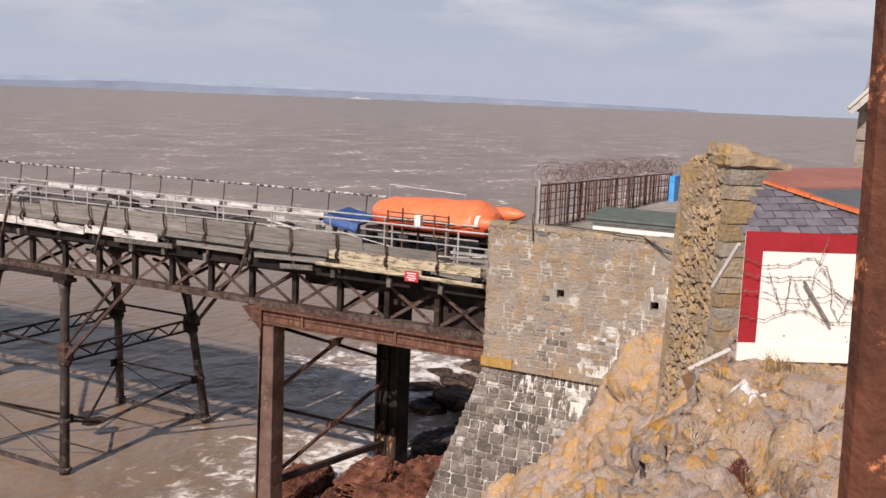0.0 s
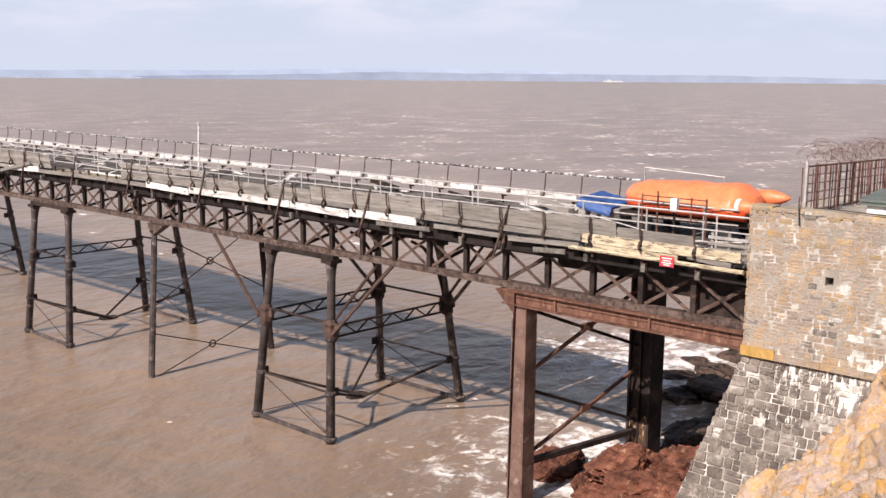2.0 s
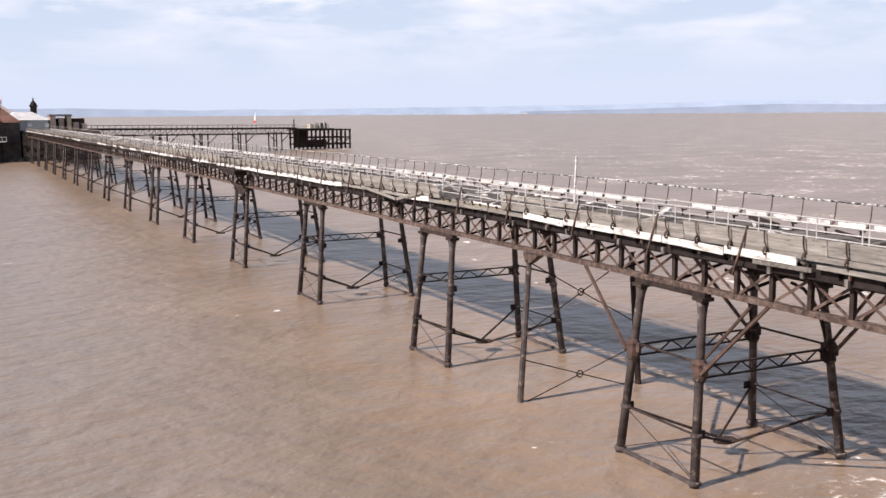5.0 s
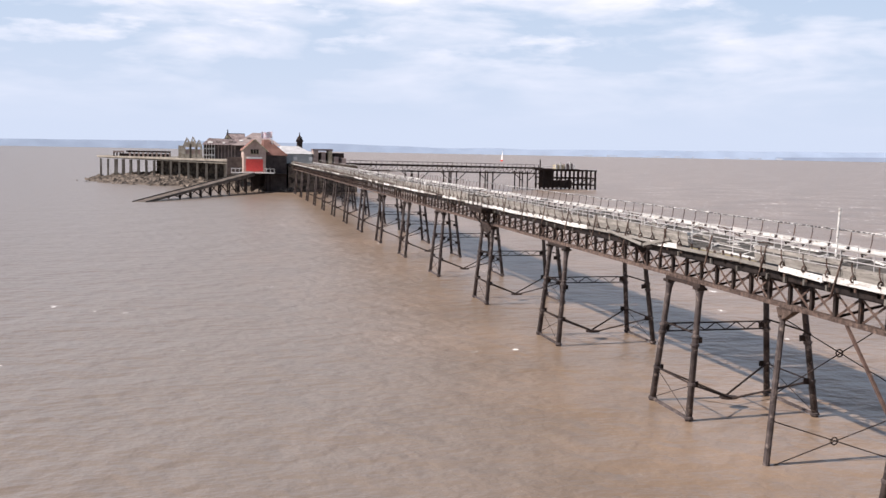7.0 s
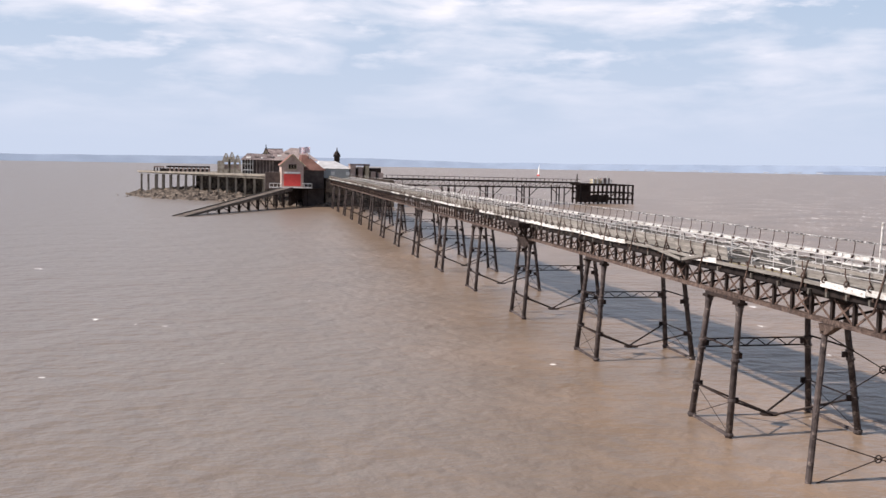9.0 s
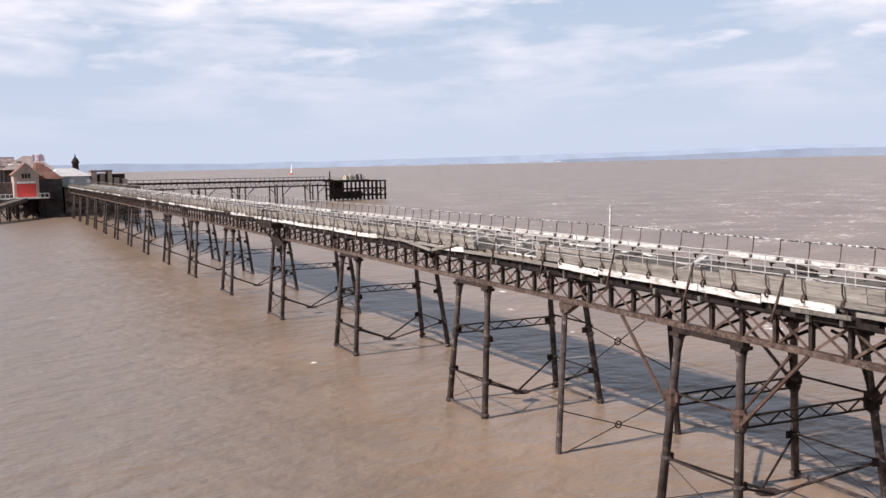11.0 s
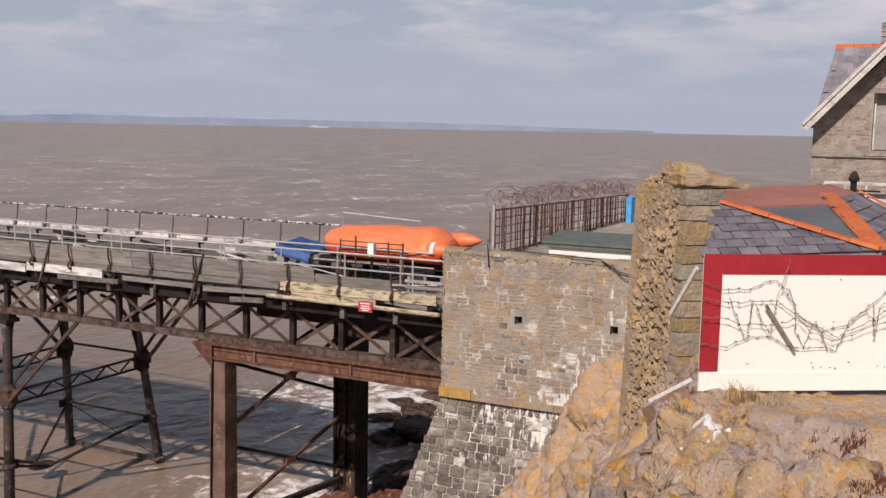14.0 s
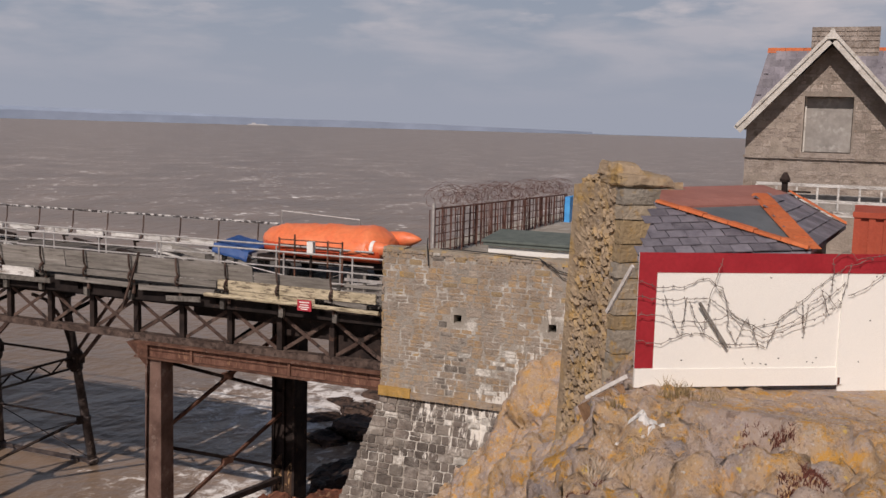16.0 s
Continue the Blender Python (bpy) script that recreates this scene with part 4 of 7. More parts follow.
benches = [make_bench(g) for g in ((0,), (10,), (3,), (2, 11))]
make_bench((0, 3), 4.3, 2).location.y = 8.8
rows = int((PIER_END - 12.2) / 6.8)
for i in range(4):
    benches[i].location.y = 15.6 + 6.8 * i
ruined = thing("promenade_bench", "collapsed bench reduced to iron stumps and a mossy plank", "bench", (0, 15.6 + 6.8 * 4, 0), "promenade benches")
for j in range(8):
    y, h = 0.4 + 0.85 * j, 9.30 + 0.22 * abs(noise.noise((j * 1.7, 3.3, 0.2))) + (0.12 if j % 2 else 0)
    bm = bmesh.new()
    tube(bm, [(24.64, y, 8.95), (24.62, y, h - 0.12), (24.60, y, h - 0.05), (24.62, y, h)], [0.05, 0.05, 0.085, 0.05], 6)
    part("bracket_stump", bm, LATTICE, ruined, "broken rusted bracket stump")
for y0, y1, x, z, m in ((0.0, 3.3, 24.72, 9.17, MOSS_WOOD), (3.4, 6.7, 24.70, 9.15, MOSS_WOOD), (0.2, 2.6, 24.95, 9.16, GREY_WOOD), (3.0, 6.4, 25.2, 9.16, GREY_WOOD), (1.4, 4.9, 25.5, 9.18, PALE_WOOD)):
    part("fallen_slat", one(beam, (x, y0, z), (x + 0.06, y1, z + 0.03), 0.16, 0.07), m, ruined, "fallen mossy slat")
for i in range(5, rows):
    copy_thing(benches[rng.choice((1, 1, 1, 1, 2, 3))], pose(0, 15.6 + 6.8 * i, rng.uniform(-0.03, 0.03)))


def make_far_bench():
    b = thing("promenade_bench", "peeling white bench facing across the pier", "bench", (0, 0, 0), "promenade benches")
    for j in range(4):
        y = 0.85 + 1.7 * j
        bm = bmesh.new()
        tube(bm, [(31.42, y, 9.68), (31.35, y, 9.55), (31.15, y, 9.42), (30.9, y, 9.45)], 0.05, 5)
        tube(bm, [(30.95, y, 9.5), (31.0, y, 9.12)], 0.05, 5)
        part("bracket", bm, IRON, b, "rusted scrolled bracket")
    for k in range(4):
        a = 1.7 * k - 0.72
        if rng.random() < 0.85:
            part("back_slat", one(box, 31.34, 31.39, a, a + rng.uniform(1.2, 1.46), 9.50 + rng.uniform(-.03, .03), 9.70), PALE_WOOD, b)
    part("seat_slat", one(box, 30.90, 31.05, 0.2, 6.6, 9.47, 9.51), GREY_WOOD, b)
    part("seat_slat", one(box, 31.10, 31.25, 0.2, 4.4, 9.47, 9.51), PALE_WOOD, b)
    return b


far_benches = [make_far_bench() for _ in range(3)]
fb = far_benches[0]
fb.location.y = 19.0
for i in range(1, rows - 1):
    if i < 3:
        far_benches[i].location.y = 19.0 + 6.8 * i
    else:
        copy_thing(far_benches[rng.randrange(3)], pose(0, 19.0 + 6.8 * i, rng.uniform(-.04, .03)))


def make_rail(x, name, label, mat_top, mat_post, top, mid, gap, r):
    h = thing(name, label, "railing", (0, 0, 0), name + " lengths")
    part("top_rail", one(tube, [(x, 0, top), (x, 6.8, top)], r, 6), mat_top, h)
    for z in mid:
        part("lower_rail", one(tube, [(x, 0, z), (x, 6.8, z)], r * 0.8, 5), mat_post, h)
    n = round(6.8 / gap)
    for i in range(n):
        y = (i + 0.5) * 6.8 / n
        line = [(x, y, 9.1), (x, y, top)] if r < 0.04 else [(x - 0.35, y - 0.1, 9.47), (x - 0.16, y - 0.05, 9.62), (x - 0.04, y, 9.95), (x, y, top)]
        part("rail_post", one(tube, line, r * (0.9 if r < 0.04 else 0.62), 5), mat_post, h)
    return h


near = make_rail(25.9, "handrail", "pale tubular handrail along the walkway", GALV, GALV, 10.25, (9.8, 9.45), 2.27, 0.03)
near.location.y = 12.0
inner = make_rail(27.6, "inner_handrail", "pale tubular handrail along the walkway", GALV, GALV, 10.2, (9.75,), 2.27, 0.03)
inner.location.y = 20.0
copy_thing(inner, pose(0, 13.3, 0))
outer = make_rail(31.5, "outer_rail", "outer rail with blistered black and white paint", PIED, LATTICE, 10.42, (), 1.7, 0.045)
outer.location.y = 19.0
for i in range(1, rows):
    if i < 40:
        copy_thing(near, pose(rng.uniform(-.03, .03), 12.0 + 6.8 * i, rng.uniform(-.03, .03), rng.uniform(-.3, .3)))
        copy_thing(inner, pose(rng.uniform(-.03, .03), 20.0 + 6.8 * i, rng.uniform(-.03, .03), rng.uniform(-.3, .3)))
    copy_thing(outer, pose(0, 19.0 + 6.8 * i, rng.uniform(-.02, .02)))
for y in [19.7, 26.0, 30.8, 36.1, 41.8] + [47.0 + 5.3 * i for i in range(40)]:
    bm = bmesh.new()
    beam(bm, (24.56, y - 0.15, 10.08), (24.47, y + 0.42, 8.35), 0.06, 0.06)
    whole("rail_stay", bm, LATTICE, "rusty raking stay propping the bench back", "stay", "rail stays")

bm = bmesh.new()
tube(bm, [(30.6, 45.25, 9.1), (30.6, 45.2, 10.2), (30.6, 45.12, 11.45), (30.6, 45.11, 11.6)], [0.055, 0.06, 0.06, 0.075], 8)
whole("mooring_post", bm, PALE_WOOD, "white painted post standing on the pier deck", "post")

# ---- heavy steel bent carrying the landward span ----
bent = thing("steel_bent", "rusted riveted steel portal beside the abutment", "steel frame", (0, 0, 0))
def tapered(bm, x0, x1, y0, y1, dx=0.0, dy=0.0):
    """An upright that leans in by dx, dy from its foot to the beam."""
    solid(bm, [(x0, y0, -1), (x1, y0, -1), (x1, y1, -1), (x0, y1, -1)], [(x0 + dx, y0 - dy * 0.2, 6.8), (x1 - dx * 0.4, y0 - dy * 0.2, 6.8), (x1 - dx * 0.4, y1 - dy, 6.8), (x0 + dx, y1 - dy, 6.8)])


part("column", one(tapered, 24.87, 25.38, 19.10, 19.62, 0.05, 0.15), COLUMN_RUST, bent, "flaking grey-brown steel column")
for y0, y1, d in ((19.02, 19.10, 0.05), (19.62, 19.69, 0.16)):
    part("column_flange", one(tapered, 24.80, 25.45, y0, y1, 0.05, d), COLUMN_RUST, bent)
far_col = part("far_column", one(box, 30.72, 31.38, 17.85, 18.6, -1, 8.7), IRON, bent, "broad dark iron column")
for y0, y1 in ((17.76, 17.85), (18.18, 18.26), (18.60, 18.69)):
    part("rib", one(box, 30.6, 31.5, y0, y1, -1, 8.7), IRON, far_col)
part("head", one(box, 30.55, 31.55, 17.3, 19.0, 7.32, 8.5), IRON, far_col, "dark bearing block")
for y0, y1, z0, z1 in ((17.85, 18.18, 0.4, 2.1), (18.26, 18.60, 0.7, 2.35)):
    part("foot_plate", one(solid, [(30.66, y0, z0), (30.73, y0, z0), (30.73, y1, z0 + 0.2), (30.66, y1, z0 + 0.2)], [(30.66, y0, z1), (30.73, y0, z1), (30.73, y1, z1 - 0.4), (30.66, y1, z1 - 0.4)]), FOOT_RUST, far_col, "orange rusted plate")
part("beam_web", one(box, 24.95, 25.28, 11.5, 19.9, 6.85, 7.23), STREAK_RUST, bent, "rust-streaked plate girder")
for z0, z1, w in ((7.23, 7.29, 0.0), (6.79, 6.85, 0.0), (7.05, 7.07, -0.10)):
    part("flange", one(box, 24.82 - w, 25.42 + w, 11.5, 20.0, z0, z1), RUST, bent)
for i in (2, 5):
    part("stiffener", one(box, 24.87, 24.95, 12.3 + 1.12 * i, 12.38 + 1.12 * i, 6.85, 7.23), RUST, bent)
part("gusset", one(solid, [(24.84, 19.5, 6.6), (25.4, 19.5, 6.6), (25.4, 19.6, 6.6), (24.84, 19.6, 6.6)], [(24.84, 19.5, 7.24), (25.4, 19.5, 7.24), (25.4, 20.3, 7.24), (24.84, 20.3, 7.24)]), RUST, bent)
NEAR, FAR = Vector((25.3, 19.3, 0)), Vector((30.7, 18.35, 0))
UP = Vector((0, 0, 1))
for za, zb, w in ((6.65, 4.55, 0.11), (4.45, 6.7, 0.10), (3.95, 1.75, 0.11), (1.6, 3.75, 0.10), (1.4, 1.35, 0.19)):
    part("cross_brace", one(beam, NEAR + UP * za, FAR + UP * zb, w, w), RUST if w == 0.1 else IRON, bent)
for zc in (5.65, 2.75):
    c = NEAR.lerp(FAR, 0.51) + UP * zc
    part("node_plate", one(beam, c - Vector((0.22, -0.04, 0)), c + Vector((0.22, -0.04, 0)), 0.14, 0.24), RUST, bent)

# ---- raking struts and the lone pair of legs ----
pair = thing("leg_pair", "pair of slender iron legs joined by thin crossed rods", "legs", (0, 40.8, 0))
part("slender_leg", one(tube, [(24.5, 0, -1), (25.1, 0.1, 6.9)], [0.16, 0.14], 8), LEG_IRON, pair)
part("slender_leg", one(tube, [(31.75, 0, -1), (31.15, 0.1, 6.9)], [0.16, 0.14], 8), IRON, pair)
part("leg_head", one(solid, [(24.95, -0.15, 6.8), (25.25, -0.15, 6.8), (25.25, 0.25, 6.8), (24.95, 0.25, 6.8)], [(24.9, -1.0, 7.28), (25.3, -1.0, 7.28), (25.3, 0.35, 7.28), (24.9, 0.35, 7.28)]), CHORD, pair)
for z0, z1, zc in ((7.0, 3.4, 5.15), (2.2, 0.1, 1.0)):
    for s in (-1, 1):
        part("rod", one(tube, [(28.0 - 3.15, 0.0, zc + s * (z0 - z1) / 2), (28.0 + 3.25, -0.1, zc - s * (z0 - z1) / 2)], 0.028, 5), IRON, pair)
    bm = bmesh.new()
    tube(bm, [(28.0 + 0.17 * math.cos(a * math.tau / 14), -0.05, zc + 0.17 * math.sin(a * math.tau / 14)) for a in range(15)], 0.035, 5, False)
    part("ring", bm, IRON, pair)
for y0, y1 in ((32.7, 36.2), (28.2, 25.3)):
    for x, xx in ((24.75, 25.1), (31.5, 31.1)):
        bm = bmesh.new()
        beam(bm, (x, y0, 4.3), (xx, y1, 7.3), 0.12, 0.11)
        whole("raking_strut", bm, STRUT, "reddish raking strut from column to girder", "strut", "raking struts")

# ---- refuge platform hung outside the deck ----
bay = thing("refuge_platform", "small dark platform hung outside the pier edge", "platform", (0, 91.4, 0))
part("floor", one(box, 23.7, 24.7, -2.6, 2.6, 8.75, 8.95), IRON, bay)
part("bearer", one(box, 23.8, 25.6, -2.2, 2.2, 8.45, 8.74), IRON, bay)
for y in (-2.5, -0.9, 0.9, 2.5):
    part("rail_post", one(tube, [(23.75, y, 8.9), (23.75, y, 10.0)], 0.035, 5), IRON, bay)
part("rail", one(tube, [(24.6, -2.55, 10.0), (23.75, -2.55, 10.0), (23.75, 2.55, 9.9), (24.6, 2.55, 9.9)], 0.035, 5), IRON, bay)
part("bracing_box", one(solid, [(24.95, -0.7, 6.5), (25.45, -0.7, 6.5), (25.45, 0.7, 6.5), (24.95, 0.7, 6.5)], [(24.9, -1.9, 7.28), (25.5, -1.9, 7.28), (25.5, 1.9, 7.28), (24.9, 1.9, 7.28)]), IRON, bay)
for s in (-1, 1):
    part("strut", one(beam, (24.9, 1.6 * s, 7.2), (23.8, 2.3 * s, 8.7), 0.12, 0.12), IRON, bay)
# loose wreckage lying on the deck
for k in range(60):
    yy = 20 + 300 * (k / 60) ** 1.6 + rng.uniform(-2, 2)
    xx = rng.uniform(26.2, 30.6)
    a = rng.uniform(-0.5, 0.5) + (1.5 if rng.random() < 0.25 else 0)
    L = rng.uniform(0.8, 2.6)
    d = Vector((math.sin(a), math.cos(a), rng.uniform(0, 0.18))) * L / 2
    bm = bmesh.new()
    beam(bm, Vector((xx, yy, 9.30 + abs(d.z))) - d, Vector((xx, yy, 9.30 + abs(d.z))) + d, rng.uniform(0.12, 0.3), rng.uniform(0.06, 0.22))
    whole("loose_plank", bm, (GREY_WOOD, PALE_WOOD, IRON)[k % 3], "loose broken timber lying on the pier deck", "plank", "loose planks")

g = random.Random(33)
for k in range(70):
    c = Vector((g.uniform(25.4, 31.0), g.uniform(18.5, 58), 9.15))
    a, L = g.gauss(0, 0.35) + (1.5 if k % 5 == 0 else 0), g.uniform(0.4, 1.9)
    d = Vector((math.sin(a), math.cos(a), g.uniform(0, 0.10))) * L / 2
    c.z += abs(d.z) + 0.03
    bm = bmesh.new()
    beam(bm, c - d, c + d, g.uniform(0.08, 0.2), g.uniform(0.03, 0.07))
    whole("deck_fragment", bm, (PALE_WOOD, GREY_WOOD, PALE_WOOD, DECK_WOOD)[k % 4], "splintered peeling board lying on the pier deck", "plank", "deck fragments")

# a fascia board broken loose and hanging
for a, b in (((24.5, 60.6, 9.25), (24.42, 55.1, 8.85)), ((24.42, 54.9, 8.86), (24.5, 51.6, 9.45))):
    bm = bmesh.new()
    beam(bm, a, b, 0.06, 0.17)
    whole("hanging_board", bm, GREY_WOOD, "broken grey fascia board hanging from the pier edge", "board", "hanging boards")
# tangled wreckage where the benches have collapsed
g = random.Random(21)
for k in range(70):
    c = Vector((g.uniform(25.0, 31.2), g.gauss(62, 9), g.uniform(9.25, 9.75)))
    a = g.uniform(0, math.tau)
    d = Vector((math.cos(a) * 0.5, math.sin(a), g.uniform(-0.3, 0.3))) * g.uniform(0.3, 1.0)
    c.z = max(c.z, 9.16 + abs(d.z))
    bm = bmesh.new()
    if k % 3:
        beam(bm, c - d, c + d, 0.14, 0.035)
    else:
        tube(bm, [c - d, c + d * 0.2 + Vector((0, 0, 0.12)), c + d], 0.03, 5)
    whole("wreckage", bm, (GALV, PALE_WOOD, GREY_WOOD, PALE_WOOD, LATTICE)[k % 5], "broken rail or slat tangled on the pier deck", "wreckage", "deck wreckage")

low = thing("slat_fence", "low pale slatted fence by the abutment", "fence", (25.0, 0, 0))
for z in (9.25, 9.42, 9.59, 9.76):
    part("slat", one(box, -0.02, 0.02, 11.7, 12.9, z - 0.04, z + 0.04), GALV if z > 9.6 else GREY_WOOD, low)
for y in (11.8, 12.3, 12.8):
    part("post", one(box, 0.02, 0.09, y - 0.04, y + 0.04, 9.12, 9.9), GREY_WOOD, low)
for a, b in (((25.5, 13.0, 9.3), (25.6, 17.2, 9.9)), ((25.4, 14.5, 9.25), (25.7, 19.0, 9.6)), ((25.6, 12.2, 9.6), (25.5, 16.0, 9.3))):
    bm = bmesh.new()
    tube(bm, [a, b], 0.018, 6)
    whole("loose_pole", bm, GALV, "pale scaffold pole lying against the handrail", "pole", "loose poles")

# ---- lifeboat and clutter on the pier ----
ORANGE = surface("orange boat cover", (0.82, 0.185, 0.07), (0.90, 0.26, 0.11), 1.5, 0.45, 0, 0.35, fine=7.0, vary=0.0)
TUBE_RED = surface("orange red boat tube", (0.55, 0.07, 0.02), (0.66, 0.10, 0.03), 2.0, 0.4, 0, 0.1, vary=0.0)
BLUE = surface("blue tarpaulin", (0.015, 0.055, 0.20), (0.035, 0.11, 0.31), 2.0, 0.5, 0, 0.3, vary=0.0)
DARK = surface("black rubber", (0.02, 0.02, 0.02), (0.05, 0.05, 0.05), 5, 0.7, 0, 0.2)
RED_SIGN = surface("red enamel sign", (0.45, 0.03, 0.05), (0.55, 0.05, 0.07), 5, 0.5, 0, 0.1, vary=0)
WHITE = surface("white gloss paint", (0.82, 0.81, 0.765), (0.87, 0.865, 0.825), 1.2, 0.6, 0, 0.06, (0.70, 0.68, 0.62), 0.80, 90.0, 0.03)

BX = 28.7


def loft(bm, rings, closed=True):
    rr = [[bm.verts.new(p) for p in r] for r in rings]
    n = len(rr[0])
    for a, b in zip(rr, rr[1:]):
        for k in range(n):
            bm.faces.new((a[k], a[(k + 1) % n], b[(k + 1) % n], b[k]))
    bm.faces.new(rr[0][::-1])
    bm.faces.new(rr[-1])


boat = thing("lifeboat", "orange-covered inflatable lifeboat laid up on the pier deck", "lifeboat", (0, 0, 0))
rings = []
for i in range(49):
    u = i / 48
    y = 17.75 - 4.6 * u
    w = 1.02 * (0.22 + 0.78 * min(1.0, 3.2 * u) ** 0.6) * (1 - 0.55 * max(0.0, (u - 0.9) / 0.1) ** 2)
    ridge = (u - 0.15) / 0.71 if u < 0.86 else (1.0 - u) / 0.14
    ztop = 10.40 + 0.40 * min(1, u * 6) ** 0.5 + 0.09 * max(0.0, ridge) - 0.28 * max(0.0, (u - 0.9) / 0.1)
    zbot = 10.12 + 0.14 * max(0, 0.2 - u) / 0.2
    ring = []
    for k in range(28):
        a = k * math.tau / 28
        c, s = math.cos(a), math.sin(a)
        if s > 0:
            px = w * (abs(c) ** 0.8) * (1 if c > 0 else -1)
            pz = zbot + (ztop - zbot) * (1 - abs(px / w) ** 1.9) ** 0.62
        else:
            px, pz = w * c, zbot + 0.10 * s
        tent = abs(math.sin(pz * 7 + (y - 13.9) * 6 + px)) * 0.16 * math.exp(-((u - 0.86) / 0.12) ** 2)
        fold = 0.05 * noise.noise((px * 1.5, y * 1.9, pz * 3)) + 0.022 * noise.noise((px * 6, y * 7, pz * 9))
        ring.append((BX + px - 0.6 * fold - tent * (0.9 if px < 0 else -0.4), y + 0.5 * fold + 0.3 * tent, pz + fold))
    rings.append(ring)
part("cover", one(loft, rings), ORANGE, boat, "creased orange cover", True)
for s in (-1, 1):
    part("tube", one(tube, [(BX, 17.7, 10.12), (BX + s * 0.45, 17.35, 10.08), (BX + s * 0.78, 16.6, 10.06), (BX + s * 0.85, 15.0, 10.06), (BX + s * 0.82, 13.2, 10.06)], [0.16, 0.2, 0.22, 0.23, 0.23], 12), TUBE_RED, boat, "inflated side tube", True)
for s, y0, z0 in ((-1, 13.80, 10.24), (1, 13.62, 10.42)):
    c = BX + s * 0.78
    part("sponson", one(tube, [(c, y0, z0), (c, y0 - 0.5, z0 + 0.02), (c, y0 - 0.72, z0 + 0.03), (c, y0 - 0.95, z0 + 0.04), (c, y0 - 1.06, z0 + 0.05)], [0.25, 0.25, 0.20, 0.10, 0.03], 16), ORANGE, boat, "orange tube end cone", True)
    if s < 0:
        part("band", one(tube, [(c, y0 - 0.30, z0 + 0.015), (c, y0 - 0.42, z0 + 0.015)], 0.262, 16), WHITE, boat, "white band")
trailer = thing("boat_trailer", "steel launching trailer under the lifeboat", "trailer", (0, 0, 0))
part("frame", one(box, BX - 0.7, BX + 0.7, 13.0, 17.6, 9.62, 9.8), IRON, trailer)
for s in (-1, 1):
    for y in (13.9, 16.6):
        part("wheel", one(tube, [(BX + s * 0.75, y, 9.4), (BX + s * 0.95, y, 9.4)], 0.28, 16), DARK, trailer)
for y in (14.2, 15.6, 17.0):
    part("chock", one(box, BX - 0.6, BX + 0.6, y - 0.1, y + 0.1, 9.8, 10.02), IRON, trailer)
guard = thing("guard_frame", "low rusty barrier frame beside the lifeboat", "barrier", (27.2, 0, 0))
for y in (14.15, 14.65, 15.8, 16.35):
    part("upright", one(tube, [(0, y, 9.12), (0, y, 10.50 if y != 15.8 else 10.62)], 0.028, 6), RUST, guard)
for z in (10.45, 10.3, 9.85):
    part("bar", one(tube, [(0, 14.15, z), (0, 16.35, z)], 0.02, 6), RUST, guard)
gate = thing("hoop_rail", "tall pale tubular hoop behind the lifeboat", "railing", (30.4, 0, 0))
part("hoop", one(tube, [(0, 18.2, 9.1), (0, 18.2, 11.0), (0, 15.2, 10.86), (0, 15.2, 9.1)], 0.03, 6), GALV, gate)
tarp = bmesh.new()
n = 14
grid = [[tarp.verts.new((27.3 + 1.5 * i / n, 17.50 + 1.3 * j / n, 9.78 + 0.22 * (j / n) + 0.14 * (i / n) + 0.035 * noise.noise((i * .5, j * .5, 2)) - (0.2 if i == 0 else 0))) for j in range(n + 1)] for i in range(n + 1)]
for i in range(n):
    for j in range(n):
        tarp.faces.new((grid[i][j], grid[i + 1][j], grid[i + 1][j + 1], grid[i][j + 1]))
r = bmesh.ops.extrude_face_region(tarp, geom=tarp.faces[:])
bmesh.ops.translate(tarp, vec=(0, 0, -0.07), verts=[v for v in r["geom"] if isinstance(v, bmesh.types.BMVert)])
whole("tarpaulin", tarp, BLUE, "stack of gear under a blue tarpaulin", "tarpaulin", at=(0, 0.1, 0.12))
for x, y in ((27.5, 17.8), (28.6, 17.8), (27.5, 18.7), (28.6, 18.7)):
    bm = bmesh.new()
    box(bm, x - 0.16, x + 0.16, y - 0.14, y + 0.14, 9.12, 9.74 + 0.2 * (y > 18))
    whole("crate", bm, GREY_WOOD, "grey wooden crate under the tarpaulin", "crate", "crates")
lifebuoy = thing("equipment_box", "white box on a post by the handrail", "box", (26.1, 14.6, 0))
part("body", one(box, -0.08, 0.08, -0.1, 0.1, 10.2, 10.58), WHITE, lifebuoy)
part("post", one(box, -0.03, 0.03, -0.03, 0.03, 9.12, 10.2), IRON, lifebuoy)
sign = thing("danger_sign", "small red notice with white lettering bars on the fascia", "sign", (24.44, 13.84, 9.02))
part("plate", one(box, -0.015, 0.01, -0.22, 0.22, -0.15, 0.15), RED_SIGN, sign)
for z, w in ((0.09, 0.16), (0.02, 0.13), (-0.045, 0.16), (-0.10, 0.11)):
    part("lettering_bar", one(box, -0.019, -0.0145, -w, w, z - 0.014, z + 0.014), WHITE, sign)
bm = bmesh.new()
tube(bm, [(24.52, 11.6, 8.99), (24.52, 14.8, 9.02), (24.52, 17.2, 9.03)], 0.06, 8)
whole("service_pipe", bm, CREAM_WOOD, "cream painted pipe along the pier edge", "pipe")
bm = bmesh.new()
box(bm, 25.4, 30.9, 11.6, 13.4, 7.32, 8.6)
box(bm, 25.4, 30.9, 13.4, 15.2, 7.9, 8.6)
box(bm, 26.2, 30.5, 15.2, 18.8, 8.0, 8.55)
whole("seat_beam", bm, IRON, "dark cross beams at the abutment", "beam")

